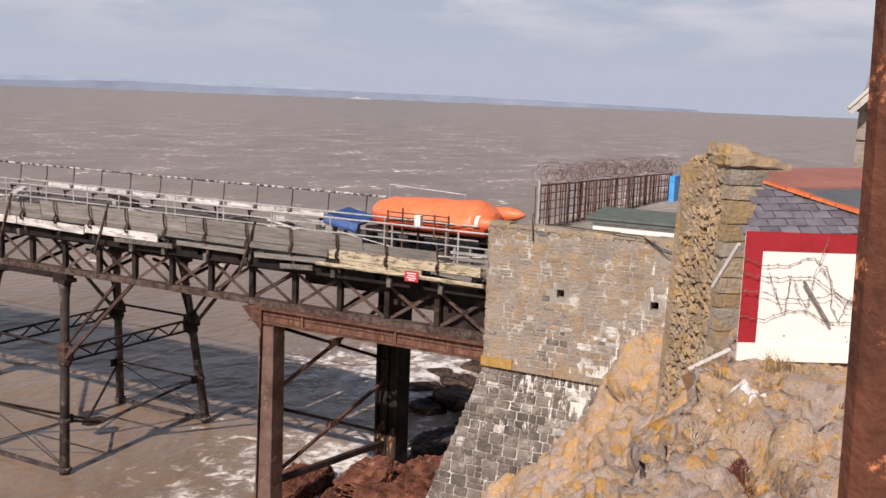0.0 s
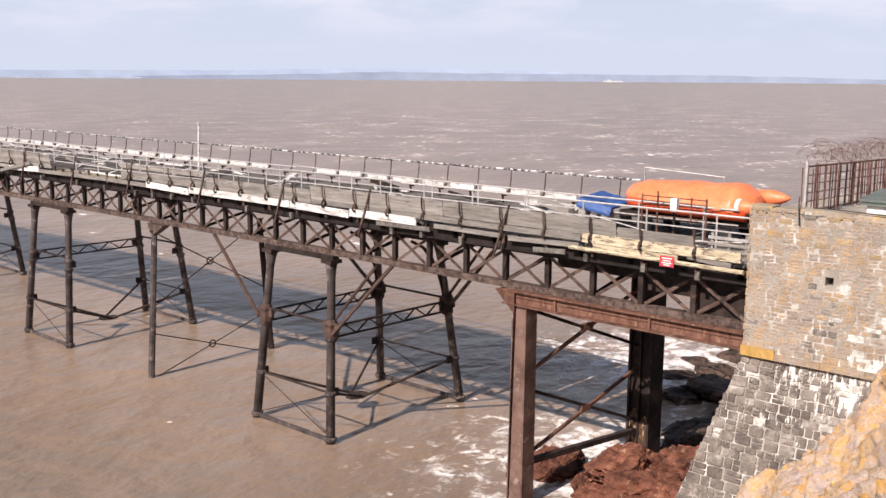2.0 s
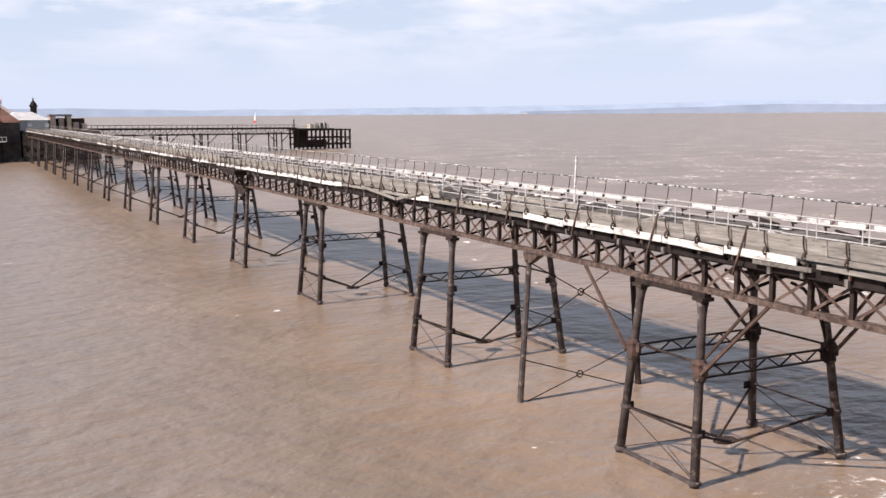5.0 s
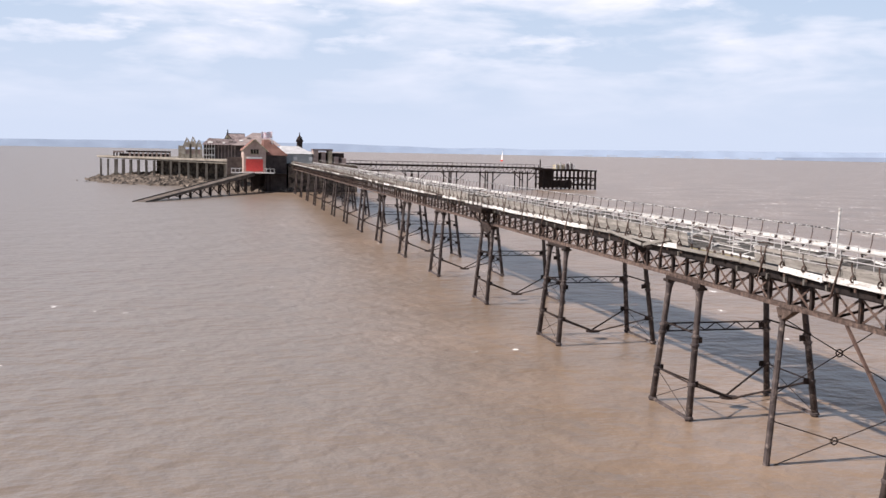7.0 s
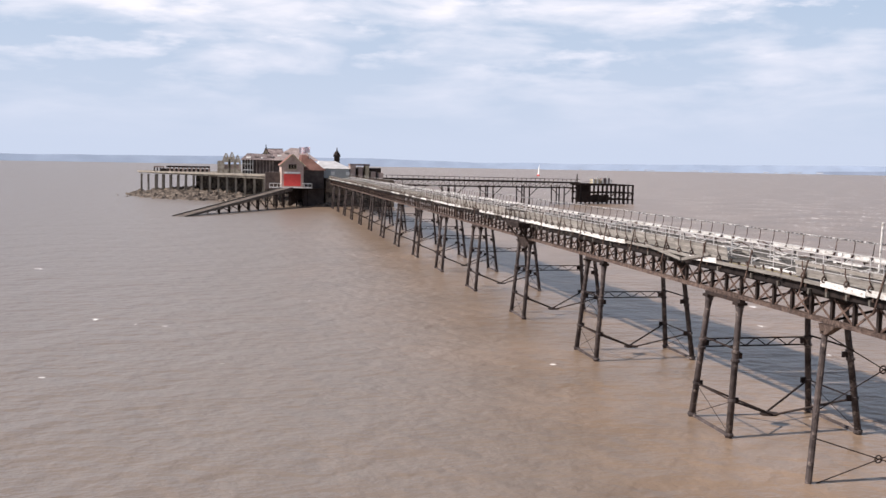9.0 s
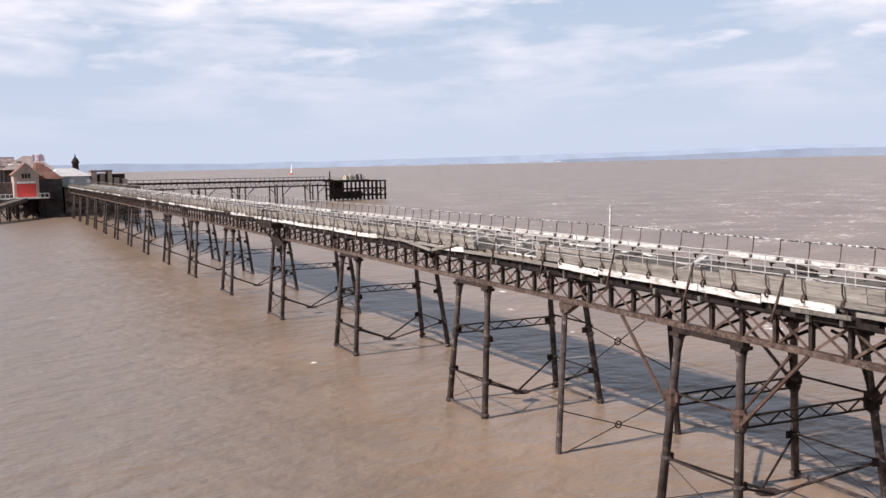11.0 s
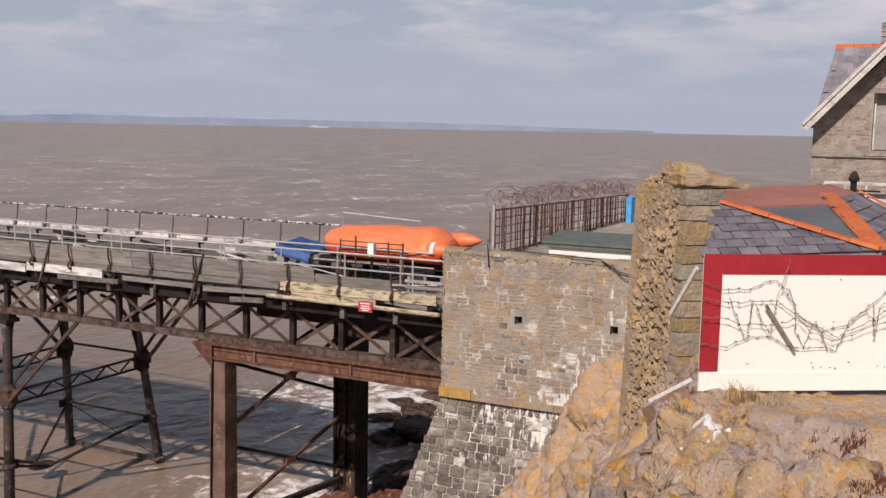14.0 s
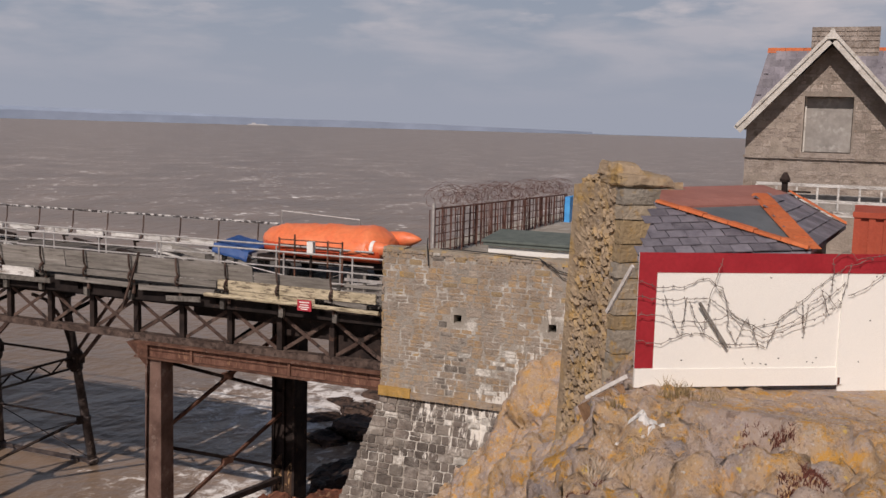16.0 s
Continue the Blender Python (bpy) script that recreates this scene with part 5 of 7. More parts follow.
# ---- top of the abutment ----
PARAPET = surface("flagstone parapet", (0.27, 0.235, 0.185), (0.39, 0.34, 0.27), 1.5, 0.9, 0, 0.4, (0.5, 0.33, 0.12), 0.58)
bm = bmesh.new()
y = WY
while y > 2.6:
    L = rng.uniform(0.5, 1.1)
    box(bm, WX + 0.02 + rng.uniform(-.02, .02), WX + 0.5, y - L + 0.012, y, WT - 0.16, WT + rng.uniform(-0.03, 0.03))
    y -= L
whole("coping", bm, PARAPET, "uneven stone coping along the wall top", "coping", kind="structure")
FELT = surface("green roofing felt", (0.10, 0.122, 0.112), (0.145, 0.172, 0.158), 3, 0.85, 0, 0.3, vary=0)
hut = thing("store_hut", "low white store with a green felt roof", "shed", (0, 0, 0))
part("wall", one(box, 25.35, 26.6, 6.62, 8.84, 10.45, 11.10), WHITE, hut)
part("fascia", one(box, 25.24, 26.71, 6.54, 8.95, 10.97, 11.058), FELT, hut, "dark green fascia")
part("roof", one(solid, [(25.2, 6.5, 11.06), (26.75, 6.5, 11.06), (26.75, 8.99, 11.06), (25.2, 8.99, 11.06)], [(25.2, 6.5, 11.12), (26.75, 6.5, 11.27), (26.75, 8.99, 11.27), (25.2, 8.99, 11.12)]), FELT, hut, "green felt roof")
MESH_IRON = surface("rusted fence iron", (0.085, 0.042, 0.035), (0.21, 0.108, 0.084), 6, 0.8, 0, 0.3)
fence = thing("security_fence", "rusty barred fence topped with razor wire", "fence", (0, 10.3, 0))
barm = mesh_of("bar", one(tube, [(0, 0, 10.3), (0, 0, 11.85)], 0.016, 5), MESH_IRON)
for i in range(118):
    again("bar", barm, fence, pose(25.1 + 0.111 * i, rng.uniform(-.02, .02), rng.uniform(-.04, .04) - 0.0024 * i, rng.uniform(-1, 1), rng.uniform(-2, 2)))
for z in (10.5, 10.72, 10.95, 11.17, 11.4, 11.62, 11.85):
    part("cross_rail", one(tube, [(25.05, 0, z), (38.2, 0, z - 0.28)], 0.026 if z > 11.8 else 0.014, 5), MESH_IRON, fence)
for x in (25.05, 28.3, 31.6, 34.9, 38.2):
    part("post", one(box, x - 0.03, x + 0.03, -0.03, 0.03, 10.2, 12.0 if x < 26 else 11.88 - 0.0213 * (x - 25.05)), GALV if x < 26 else MESH_IRON, fence)
for j in range(5):
    bm = bmesh.new()
    pts = []
    nturn = 19 + 3 * j
    for i in range(nturn * 12):
        a = i / 12 * math.tau
        rr = 0.20 + 0.26 * noise.noise((i * 0.09, j * 3.3, 0))
        pts.append((25.35 + 12.9 * i / (nturn * 12) + 0.55 * noise.noise((i * .15, j * 2.1, 5)), rr * math.cos(a) + 0.12 * (j - 2), 12.10 + rr * math.sin(a) + 0.16 * noise.noise((i * 0.02, j, 9)) + 0.1 * (j % 2) - 0.28 * i / (nturn * 12)))
    tube(bm, pts, 0.005, 3)
    part("razor_wire", bm, MESH_IRON, fence)
bm = bmesh.new()
box(bm, 37.1, 38.9, 9.85, 10.05, 10.3, 11.55)
whole("blue_panel", bm, surface("bright blue sheet", (0.04, 0.32, 0.78), (0.08, 0.42, 0.85), 3, 0.5, 0, 0.1, vary=0), "bright blue panel fixed behind the fence", "panel")
bm = bmesh.new()
tube(bm, [(24.62, 9.9, 10.86), (24.56, 9.2, 10.88), (24.55, 8.0, 10.84), (24.54, 7.2, 10.82), (24.53, 6.7, 10.55), (24.53, 6.2, 10.45), (24.52, 5.4, 10.4)], 0.014, 5)
tube(bm, [(24.54, 7.2, 10.82), (24.53, 6.6, 10.4), (24.52, 6.0, 10.15), (24.52, 5.4, 10.05)], 0.011, 5)
tube(bm, [(24.7, 10.3, 11.1), (24.56, 10.25, 10.95), (24.54, 10.2, 10.4)], 0.018, 5)
whole("cable", bm, DARK, "black cables draped over the wall top", "cable")

# ---- broken boundary wall ----
pillar = thing("wall_end", "tall broken rubble wall end with lichened cap stones", "wall", (0, 0, 0))
P_FOOT = [(16.45, 3.55, 7.2), (17.6, 2.25, 7.2), (19.6, 3.2, 7.2), (18.6, 5.0, 7.2)]
P_HEAD = [(16.55, 3.42, 13.22), (17.28, 2.62, 13.22), (18.4, 3.4, 13.1), (17.55, 4.52, 13.1)]
part("core", one(solid, P_FOOT, P_HEAD), RUBBLE, pillar)


def lump(bm, bottom, top, amount=0.04):
    """A weathered block: a solid cut fine and worn uneven."""
    solid(bm, bottom, top)
    bmesh.ops.subdivide_edges(bm, edges=bm.edges[:], cuts=5, use_grid_fill=True)
    bmesh.ops.smooth_vert(bm, verts=bm.verts[:], factor=0.5, use_axis_x=True, use_axis_y=True, use_axis_z=True)
    for v in bm.verts:
        v.co += noise.noise_vector(v.co * 4.0) * amount + noise.noise_vector(v.co * 12.0) * amount * 0.5


part("cap", one(lump, [(16.40, 3.44, 13.14), (17.10, 2.68, 13.14), (17.75, 3.2, 13.14), (17.1, 4.0, 13.14)], [(16.42, 3.46, 13.34), (17.08, 2.74, 13.30), (17.65, 3.2, 13.36), (17.05, 3.9, 13.40)]), RUBBLE, pillar, "thick lichened cap slab")
part("cap", one(lump, [(16.62, 3.55, 13.30), (16.90, 3.15, 13.30), (17.4, 3.4, 13.30), (17.1, 4.05, 13.30)], [(16.66, 3.57, 13.52), (16.88, 3.25, 13.46), (17.3, 3.4, 13.50), (17.05, 3.95, 13.56)]), RUBBLE, pillar, "upper lichened cap slab")

# ---- hoarding ----
HB, HD = Vector((11.09, 2.06, 0)), Vector((0.515, -0.857, 0))
hoard = thing("hoarding", "white boarded hoarding with a broad red border", "hoarding", (HB.x, HB.y, 0), turn=math.degrees(math.atan2(HD.y, HD.x)))
RED = surface("matt red paint", (0.33, 0.012, 0.020), (0.40, 0.020, 0.030), 2.0, 0.6, 0, 0.1, vary=0)
BOARD = surface("cream-white gloss board", (0.885, 0.875, 0.815), (0.905, 0.895, 0.84), 0.6, 0.5, 0, 0.02, vary=0.02, fine=140)
part("panel", one(box, 0, 2.36, -0.01, 0.02, 11.29, 12.75), BOARD, hoard)
part("panel", one(box, 2.365, 4.8, -0.01, 0.02, 11.05, 12.75), BOARD, hoard)
part("red_border", one(box, -0.005, 4.8, -0.016, -0.0125, 12.54, 12.755), RED, hoard, "red painted top border")
part("red_border", one(box, -0.005, 0.20, -0.016, -0.0125, 11.5, 12.54), RED, hoard, "red painted side border")
part("batten", one(box, 2.33, 2.4, -0.03, -0.012, 11.3, 12.53), BOARD, hoard)
part("skirting", one(box, 0, 2.36, -0.02, -0.011, 11.29, 11.49), BOARD, hoard)
g = random.Random(4)
for k in range(34):
    x, z = g.uniform(0.25, 4.5), g.choice((g.uniform(11.52, 11.6), g.uniform(11.6, 12.5), 12.50))
    part("nail", one(box, x, x + g.uniform(0.008, 0.02), -0.0135, -0.0095, z, z + g.uniform(0.008, 0.016)), DARK, hoard)
part("drip", one(box, 2.345, 2.372, -0.0335, -0.0295, 11.3, 11.38), RUST_POST, hoard, "rust stain on the batten")
part("footing", one(box, 0.0, 0.5, 0.0, 0.2, 11.0, 11.285), STONE, hoard)

HSTONE = surface("brown rubble stone", (0.25, 0.21, 0.18), (0.40, 0.345, 0.30), 2.2, 0.9, 0, 0.7, (0.20, 0.155, 0.115), 0.62, 20, 0.12, soft=0.08)
# ---- low roof with hipped slates ----
SLATE = surface("grey roofing slate", (0.13, 0.12, 0.142), (0.23, 0.215, 0.242), 2.5, 0.6, 0, 0.3, (0.20, 0.19, 0.19), 0.66, 14, 0.25)
TILE = surface("orange ridge tile", (0.50, 0.13, 0.05), (0.62, 0.18, 0.07), 2.5, 0.8, 0, 0.3, (0.35, 0.12, 0.07), 0.64, 20, 0.1)
REDROOF = surface("faded red sheet roof", (0.30, 0.125, 0.10), (0.40, 0.18, 0.145), 1.5, 0.7, 0, 0.2, vary=0)
lodge = thing("toll_lodge", "low lodge with hipped slate roof and orange ridge tiles", "lodge", (0, 0, 0))
RL, RM, RL2, RM2, RL3, RQ, RR, RB = (Vector(p) for p in ((15.45, 2.68, 12.97), (17.43, 1.41, 13.03), (17.23, 2.95, 13.13), (19.06, 1.08, 13.03), (19.43, 1.55, 13.14), (14.68, 0.49, 12.50), (19.19, 0.11, 12.50), (13.69, 2.60, 12.38)))


def slab(bm, pts, d=0.05):
    pts = [Vector(p) for p in pts]
    solid(bm, [p - Vector((0, 0, d)) for p in pts], pts)


part("wall", one(solid, [(14.2, 2.5, 9.5), (15.0, 0.7, 9.5), (19.0, 0.4, 9.5), (19.2, 2.6, 9.5)], [(14.2, 2.5, 12.3), (15.0, 0.7, 12.4), (19.0, 0.4, 12.4), (19.2, 2.6, 12.6)]), HSTONE, lodge)
part("roof_deck", one(slab, [RB, RQ, RL]), SLATE, lodge)
part("lead_slope", one(slab, [RL, RQ, RM]), surface("blue grey lead sheet", (0.10, 0.115, 0.125), (0.15, 0.165, 0.175), 1.5, 0.6, 0, 0.2, vary=0), lodge, "smooth grey-blue lead slope")
part("roof_deck", one(slab, [RM, RQ, RR, RM2]), SLATE, lodge)
part("roof_deck", one(slab, [RM2, RR, RR + Vector((1.0, 1.5, 0)), RL3]), SLATE, lodge)
part("top_sheet", one(slab, [RL, RM, RM2, RL3, RL2], 0.04), REDROOF, lodge, "faded red sheet over the ridge")
lip = Vector((0, 0, 0.03))
part("top_sheet", one(slab, [RL + lip, RM + lip, RM + (RQ - RM) * 0.17 + lip, RL + (RQ - RL) * 0.10 + lip], 0.03), REDROOF, lodge, "turned-down edge of the faded red sheet")
for a, b, w in ((RL, RQ, 0.20), (RM, RQ, 0.30), (RM2, RR, 0.24)):
    d = b - a
    n = max(4, round(d.length / 0.42))
    side = d.cross(Vector((0, 0, 1))).normalized() * w / 2
    for i in range(n):
        lift = Vector((0, 0, 0.035))
        p, q = a + d * (i / n) + lift, a + d * ((i + 0.97) / n) + lift
        up = Vector((0, 0, 0.035 + 0.012 * (i % 2)))
        bm = bmesh.new()
        solid(bm, [p - side, q - side, q + side, p + side], [p - side * 0.7 + up, q - side * 0.7 + up, q + side * 0.7 + up, p + side * 0.7 + up])
        part("ridge_tile", bm, TILE, lodge)


def slates(o, u, v, nu, nv, keep):
    """Rows of lapped slates from o along the eave u and up the slope v."""
    un, vn = u.normalized(), v.normalized()
    nrm = un.cross(vn).normalized()
    if nrm.z < 0:
        nrm = -nrm
    su, sv = u.length / nu, v.length / nv
    me = []
    for k in range(3):
        bm = bmesh.new()
        solid(bm, [(0.005, 0, 0.022), (su - 0.008, 0, 0.022 + 0.004 * k), (su - 0.008, sv * 1.2, 0.004), (0.005, sv * 1.2, 0.004)],
              [(0.005, 0, 0.034), (su - 0.008, 0, 0.034 + 0.004 * k), (su - 0.008, sv * 1.2, 0.012), (0.005, sv * 1.2, 0.012)])
        me.append(mesh_of("slate", bm, SLATE))
    m3 = Matrix((un, vn, nrm)).transposed().to_4x4()
    for j in range(nv):
        for i in range(nu):
            c = o + un * su * (i + 0.5 * (j % 2)) + vn * sv * j
            if keep(c + un * su / 2 + vn * sv / 2):
                again("slate", me[rng.randrange(3)], lodge, Matrix.Translation(c + nrm * rng.uniform(0.003, 0.010)) @ m3)


def inside(a, b, c, grow=0.0):
    def test(p):
        s = []
        for q, r in ((a, b), (b, c), (c, a)):
            s.append((r.x - q.x) * (p.y - q.y) - (r.y - q.y) * (p.x - q.x))
        return all(t > -grow for t in s) or all(t < grow for t in s)
    return test


slates(RB, RQ - RB, RL - (RB + (RQ - RB) * 0.25), 9, 7, inside(RB, RQ, RL))
eave = RR - RQ
slope = (RM - RQ) - eave.normalized() * (RM - RQ).dot(eave.normalized())
slates(RQ, eave, slope, 14, 5, inside(RQ, RR, RM2, 0.02))
slates(RQ, eave, slope, 14, 5, inside(RQ, RM2, RM, 0.0))

BARGE_WHITE = surface("chalky white paint", (0.60, 0.57, 0.53), (0.74, 0.71, 0.67), 8, 0.8, 0, 0.2, (0.36, 0.26, 0.20), 0.66)
RUST_BOARD = surface("brown weathered board", (0.17, 0.095, 0.055), (0.34, 0.21, 0.12), 6, 0.85, 0, 0.4)
# barbed wire and scraps on the hoarding
WIRE = surface("rusted barbed wire", (0.11, 0.09, 0.08), (0.28, 0.24, 0.21), 9, 0.6, 0.3, 0.2)


def on_board(px, py, off):
    return Vector((px / 163.0, -0.03 - off, 12.74 - py / 163.0))


def strand(pts, off, seed):
    g = random.Random(seed)
    fine = []
    for (ax, ay), (bx, by) in zip(pts, pts[1:]):
        k = max(2, int(math.hypot(bx - ax, by - ay) / 9))
        for i in range(k):
            fine.append((ax + (bx - ax) * i / k + g.uniform(-2, 2), ay + (by - ay) * i / k + g.uniform(-2, 2)))
    fine.append(pts[-1])
    bm = bmesh.new()
    line = [on_board(x, y, off + 0.012 * math.sin(i * 0.4)) for i, (x, y) in enumerate(fine)]
    tube(bm, line, 0.0036, 4)
    for p in line[1::2]:
        for _ in range(2):
            e = Vector((g.uniform(-1, 1), g.uniform(-0.6, 0.6), g.uniform(-1, 1))).normalized() * 0.022
            tube(bm, [p - e, p + e], 0.003, 3)
    return bm


coil = thing("barbed_wire", "tangled rusty barbed wire sagging before the hoarding", "barbed wire", (HB.x, HB.y, 0), turn=math.degrees(math.atan2(HD.y, HD.x)))
STRANDS = (
    ((-6, 45), (30, 58), (80, 56), (125, 40), (150, 60), (165, 100), (180, 110), (215, 130), (260, 118), (300, 80), (345, 45), (380, 20), (430, 5)),
    ((-6, 72), (40, 80), (90, 78), (130, 78), (160, 100), (200, 120), (240, 140), (285, 118), (330, 90), (380, 50)),
    ((-6, 105), (30, 105), (70, 118), (130, 118), (165, 105), (190, 130), (230, 145), (265, 135), (300, 120), (340, 105), (370, 80)),
    ((-10, 150), (40, 158), (80, 142), (125, 140), (160, 160), (190, 160), (225, 158), (240, 165), (265, 105), (290, 95), (310, 118)),
    ((45, 72), (62, 118), (78, 142), (85, 78)), ((88, 80), (105, 118), (118, 140), (124, 90), (145, 5)),
    ((140, 60), (162, 82), (165, 130), (182, 160), (200, 110), (225, 165)),
    ((300, 80), (308, 140), (312, 90), (340, 70), (352, 108), (336, 60), (372, 95), (388, 20)),
    ((355, 60), (352, 5), (380, -10), (400, 5), (470, -5)), ((390, 72), (420, 60), (445, 40), (480, 20)))
for k, pts in enumerate(STRANDS):
    part("strand", strand(pts, 0.015 + 0.02 * (k % 3), k), WIRE, coil)
bm = bmesh.new()
beam(bm, on_board(108, 84, 0.05), on_board(165, 165, 0.03), 0.02, 0.032)
whole("broken_lath", bm, GREY_WOOD, "short grey lath caught in the wire", "lath").matrix_world = hoard.matrix_world.copy()
for a, b in (((10.95, 2.10, 12.62), (11.25, 2.42, 12.05)), ((11.0, 2.12, 11.42), (11.3, 2.62, 11.05))):
    bm = bmesh.new()
    beam(bm, a, b, 0.028, 0.042)
    whole("leaning_batten", bm, BARGE_WHITE, "white painted batten leaning at the hoarding's end", "batten", "battens")

bm = bmesh.new()
beam(bm, (11.05, 2.14, 11.22), (11.34, 2.66, 10.84), 0.05, 0.22)
whole("leaning_board", bm, RUST_BOARD, "brown weathered board leaning under the battens", "board")

# ---- gabled house ----
HX, HY, HW = 25.45, 0.72, 1.78
house = thing("gabled_house", "stone house with white bargeboards and a boarded gable window", "house", (HX, HY, 0))


HMORTAR = surface("brown house mortar", (0.25, 0.215, 0.18), (0.36, 0.31, 0.265), 2, 0.95, 0, 0.4)
BARGE = surface("weathered white barge paint", (0.52, 0.50, 0.45), (0.68, 0.66, 0.61), 2.5, 0.75, 0, 0.3, (0.34, 0.31, 0.27), 0.62, 25, 0.08, soft=0.08)


def prism(bm, prof, x0, x1):
    solid(bm, [(x0, y, z) for y, z in prof], [(x1, y, z) for y, z in prof])


GH = HW * (16.1 - 14.95) / 1.85
part("wall", one(prism, [(-HW, 9.5), (HW, 9.5), (HW, 14.25), (0, 16.1), (-HW, 14.25)], 0.40, 6.0), HMORTAR, house)
part("wall", one(prism, [(-HW, 9.5), (HW, 9.5), (HW, 13.66), (-HW, 13.66)], 0.014, 0.399), HMORTAR, house)
part("wall", one(prism, [(0.52, 13.66), (HW, 13.66), (HW, 14.25), (GH, 14.95), (0.52, 14.95)], 0.014, 0.399), HMORTAR, house)
part("wall", one(prism, [(-0.54, 13.66), (-HW, 13.66), (-HW, 14.25), (-GH, 14.95), (-0.54, 14.95)], 0.014, 0.399), HMORTAR, house)
part("wall", one(prism, [(-GH, 14.95), (GH, 14.95), (0, 16.1)], 0.014, 0.399), HMORTAR, house)
part("main_wall", one(box, 3.2, 9.0, -8.0, 1.75, 9.5, 14.6), HSTONE, house)
for s in (-1, 1):
    bm = bmesh.new()
    solid(bm, [(-0.46, 0, 16.32), (-0.46, s * 1.98, 14.16), (6.0, s * 1.98, 14.16), (6.0, 0, 16.32)], [(-0.46, 0, 16.42), (-0.46, s * 1.98, 14.26), (6.0, s * 1.98, 14.26), (6.0, 0, 16.42)])
    part("roof", bm, SLATE, house)
    bm = bmesh.new()
    beam(bm, (-0.50, -s * 0.05, 16.315), (-0.50, s * 1.94, 14.14), 0.05, 0.20, (0, s, 1))
    part("bargeboard", bm, BARGE, house, "weathered white bargeboard")
    bm = bmesh.new()
    beam(bm, (-0.54 - 0.004 * s, -s * 0.03, 16.393), (-0.54 - 0.004 * s, s * 1.96, 14.23), 0.05, 0.07, (0, s, 1))
    part("bargeboard", bm, BARGE, house, "upper bargeboard moulding")
part("apex_block", one(solid, [(-0.57, -0.10, 16.20), (-0.46, -0.10, 16.20), (-0.46, 0.10, 16.20), (-0.57, 0.10, 16.20)], [(-0.57, -0.03, 16.44), (-0.46, -0.03, 16.44), (-0.46, 0.03, 16.44), (-0.57, 0.03, 16.44)]), BARGE, house)
bm = bmesh.new()
solid(bm, [(2.4, -8.5, 14.5), (9.5, -8.5, 14.5), (9.5, 2.0, 14.5), (2.4, 2.0, 14.5)], [(3.4, -8.5, 16.25), (3.7, -8.5, 16.25), (3.7, 1.68, 16.25), (3.4, 1.68, 16.25)])
part("main_roof", bm, SLATE, house)
for i in range(16):
    part("ridge_tile", one(solid, [(3.36, 1.7 - 0.45 * i, 16.2), (3.76, 1.7 - 0.45 * i, 16.2), (3.76, 1.26 - 0.45 * i, 16.2), (3.36, 1.26 - 0.45 * i, 16.2)],
                            [(3.48, 1.7 - 0.45 * i, 16.34), (3.64, 1.7 - 0.45 * i, 16.34), (3.64, 1.26 - 0.45 * i, 16.34), (3.48, 1.26 - 0.45 * i, 16.34)]), TILE, house)
part("chimney", one(box, 3.3, 4.1, -1.02, 0.62, 15.6, 16.85), HSTONE, house, "broad stone chimney stack")
BOARD = surface("grey faded boarding", (0.27, 0.255, 0.235), (0.38, 0.36, 0.335), 2.0, 0.85, 0, 0.15, (0.46, 0.445, 0.42), 0.6, 10, 0, soft=0.06)
win = part("window", one(box, 0.33, 0.37, -0.53, 0.51, 13.67, 14.94), BOARD, house, "window closed with faded grey boarding")
part("window_frame", one(box, 0.27, 0.325, 0.475, 0.51, 13.67, 14.94), BARGE, win)
for k in range(3):
    part("board", one(box, 0.315, 0.329, -0.52 + 0.335 * k, -0.19 + 0.335 * k, 13.68, 14.93), BOARD, win)
part("window_sill", one(box, -0.07, 0.2, -0.68, 0.66, 13.54, 13.66), HSTONE, win)
part("string_course", one(box, -0.05, 0.12, -HW - 0.03, HW + 0.03, 13.50, 13.56), HSTONE, house)
# stones of the gable, one by one
hs = []
for k in range(4):
    bm = bmesh.new()
    j = [rng.uniform(-.03, .03) for _ in range(16)]
    solid(bm, [(0.12, 0, 0), (0.12, 1, 0), (0.12, 1, 1), (0.12, 0, 1)], [(0.005 + j[0] * .2, 0.02, 0.04), (0.005 + j[1] * .2, 0.98, 0.04), (0.005 + j[2] * .2, 0.98, 0.96), (0.005 + j[3] * .2, 0.02, 0.96)])
    hs.append(mesh_of("stone", bm, HSTONE))
z = 12.2
while z < 15.9:
    h = rng.choice((0.07, 0.09, 0.11, 0.14, 0.18))
    half = HW if z < 14.25 else HW * max(0.0, (16.1 - z - h) / 1.85)
    y = -half
    while y < half - 0.04:
        L = min(rng.uniform(0.10, 0.24) * (0.6 + 5.0 * h), half - y)
        blocked = (z + h > 13.56 and z < 15.0 and y + L > -0.57 and y < 0.55)
        if blocked and y < -0.6:
            L = -0.575 - y
            blocked = False
        if not blocked and L > 0.05 and not (z < 13.56 and z + h > 13.5):
            again("stone", hs[rng.randrange(4)], house, Matrix.Translation((0.008 + rng.uniform(-.010, .008), y + 0.004, z + 0.003)) @ pose(0, 0, 0, rng.uniform(-1.5, 1.5)) @ Matrix.Diagonal((1, L - 0.008, h - 0.006, 1)))
        y += L
        if blocked and y < 0.55:
            y = 0.555
    z += h
# courses of the chimney
z = 15.62
while z < 16.74:
    h = min(rng.choice((0.12, 0.15, 0.18)), 16.85 - z)
    y = -1.02
    while y < 0.6:
        L = min(rng.uniform(0.18, 0.42), 0.62 - y)
        again("stone", hs[rng.randrange(4)], house, Matrix.Translation((3.27, y + 0.006, z + 0.005)) @ Matrix.Diagonal((1, L - 0.012, h - 0.01, 1)))
        y += L
    z += h
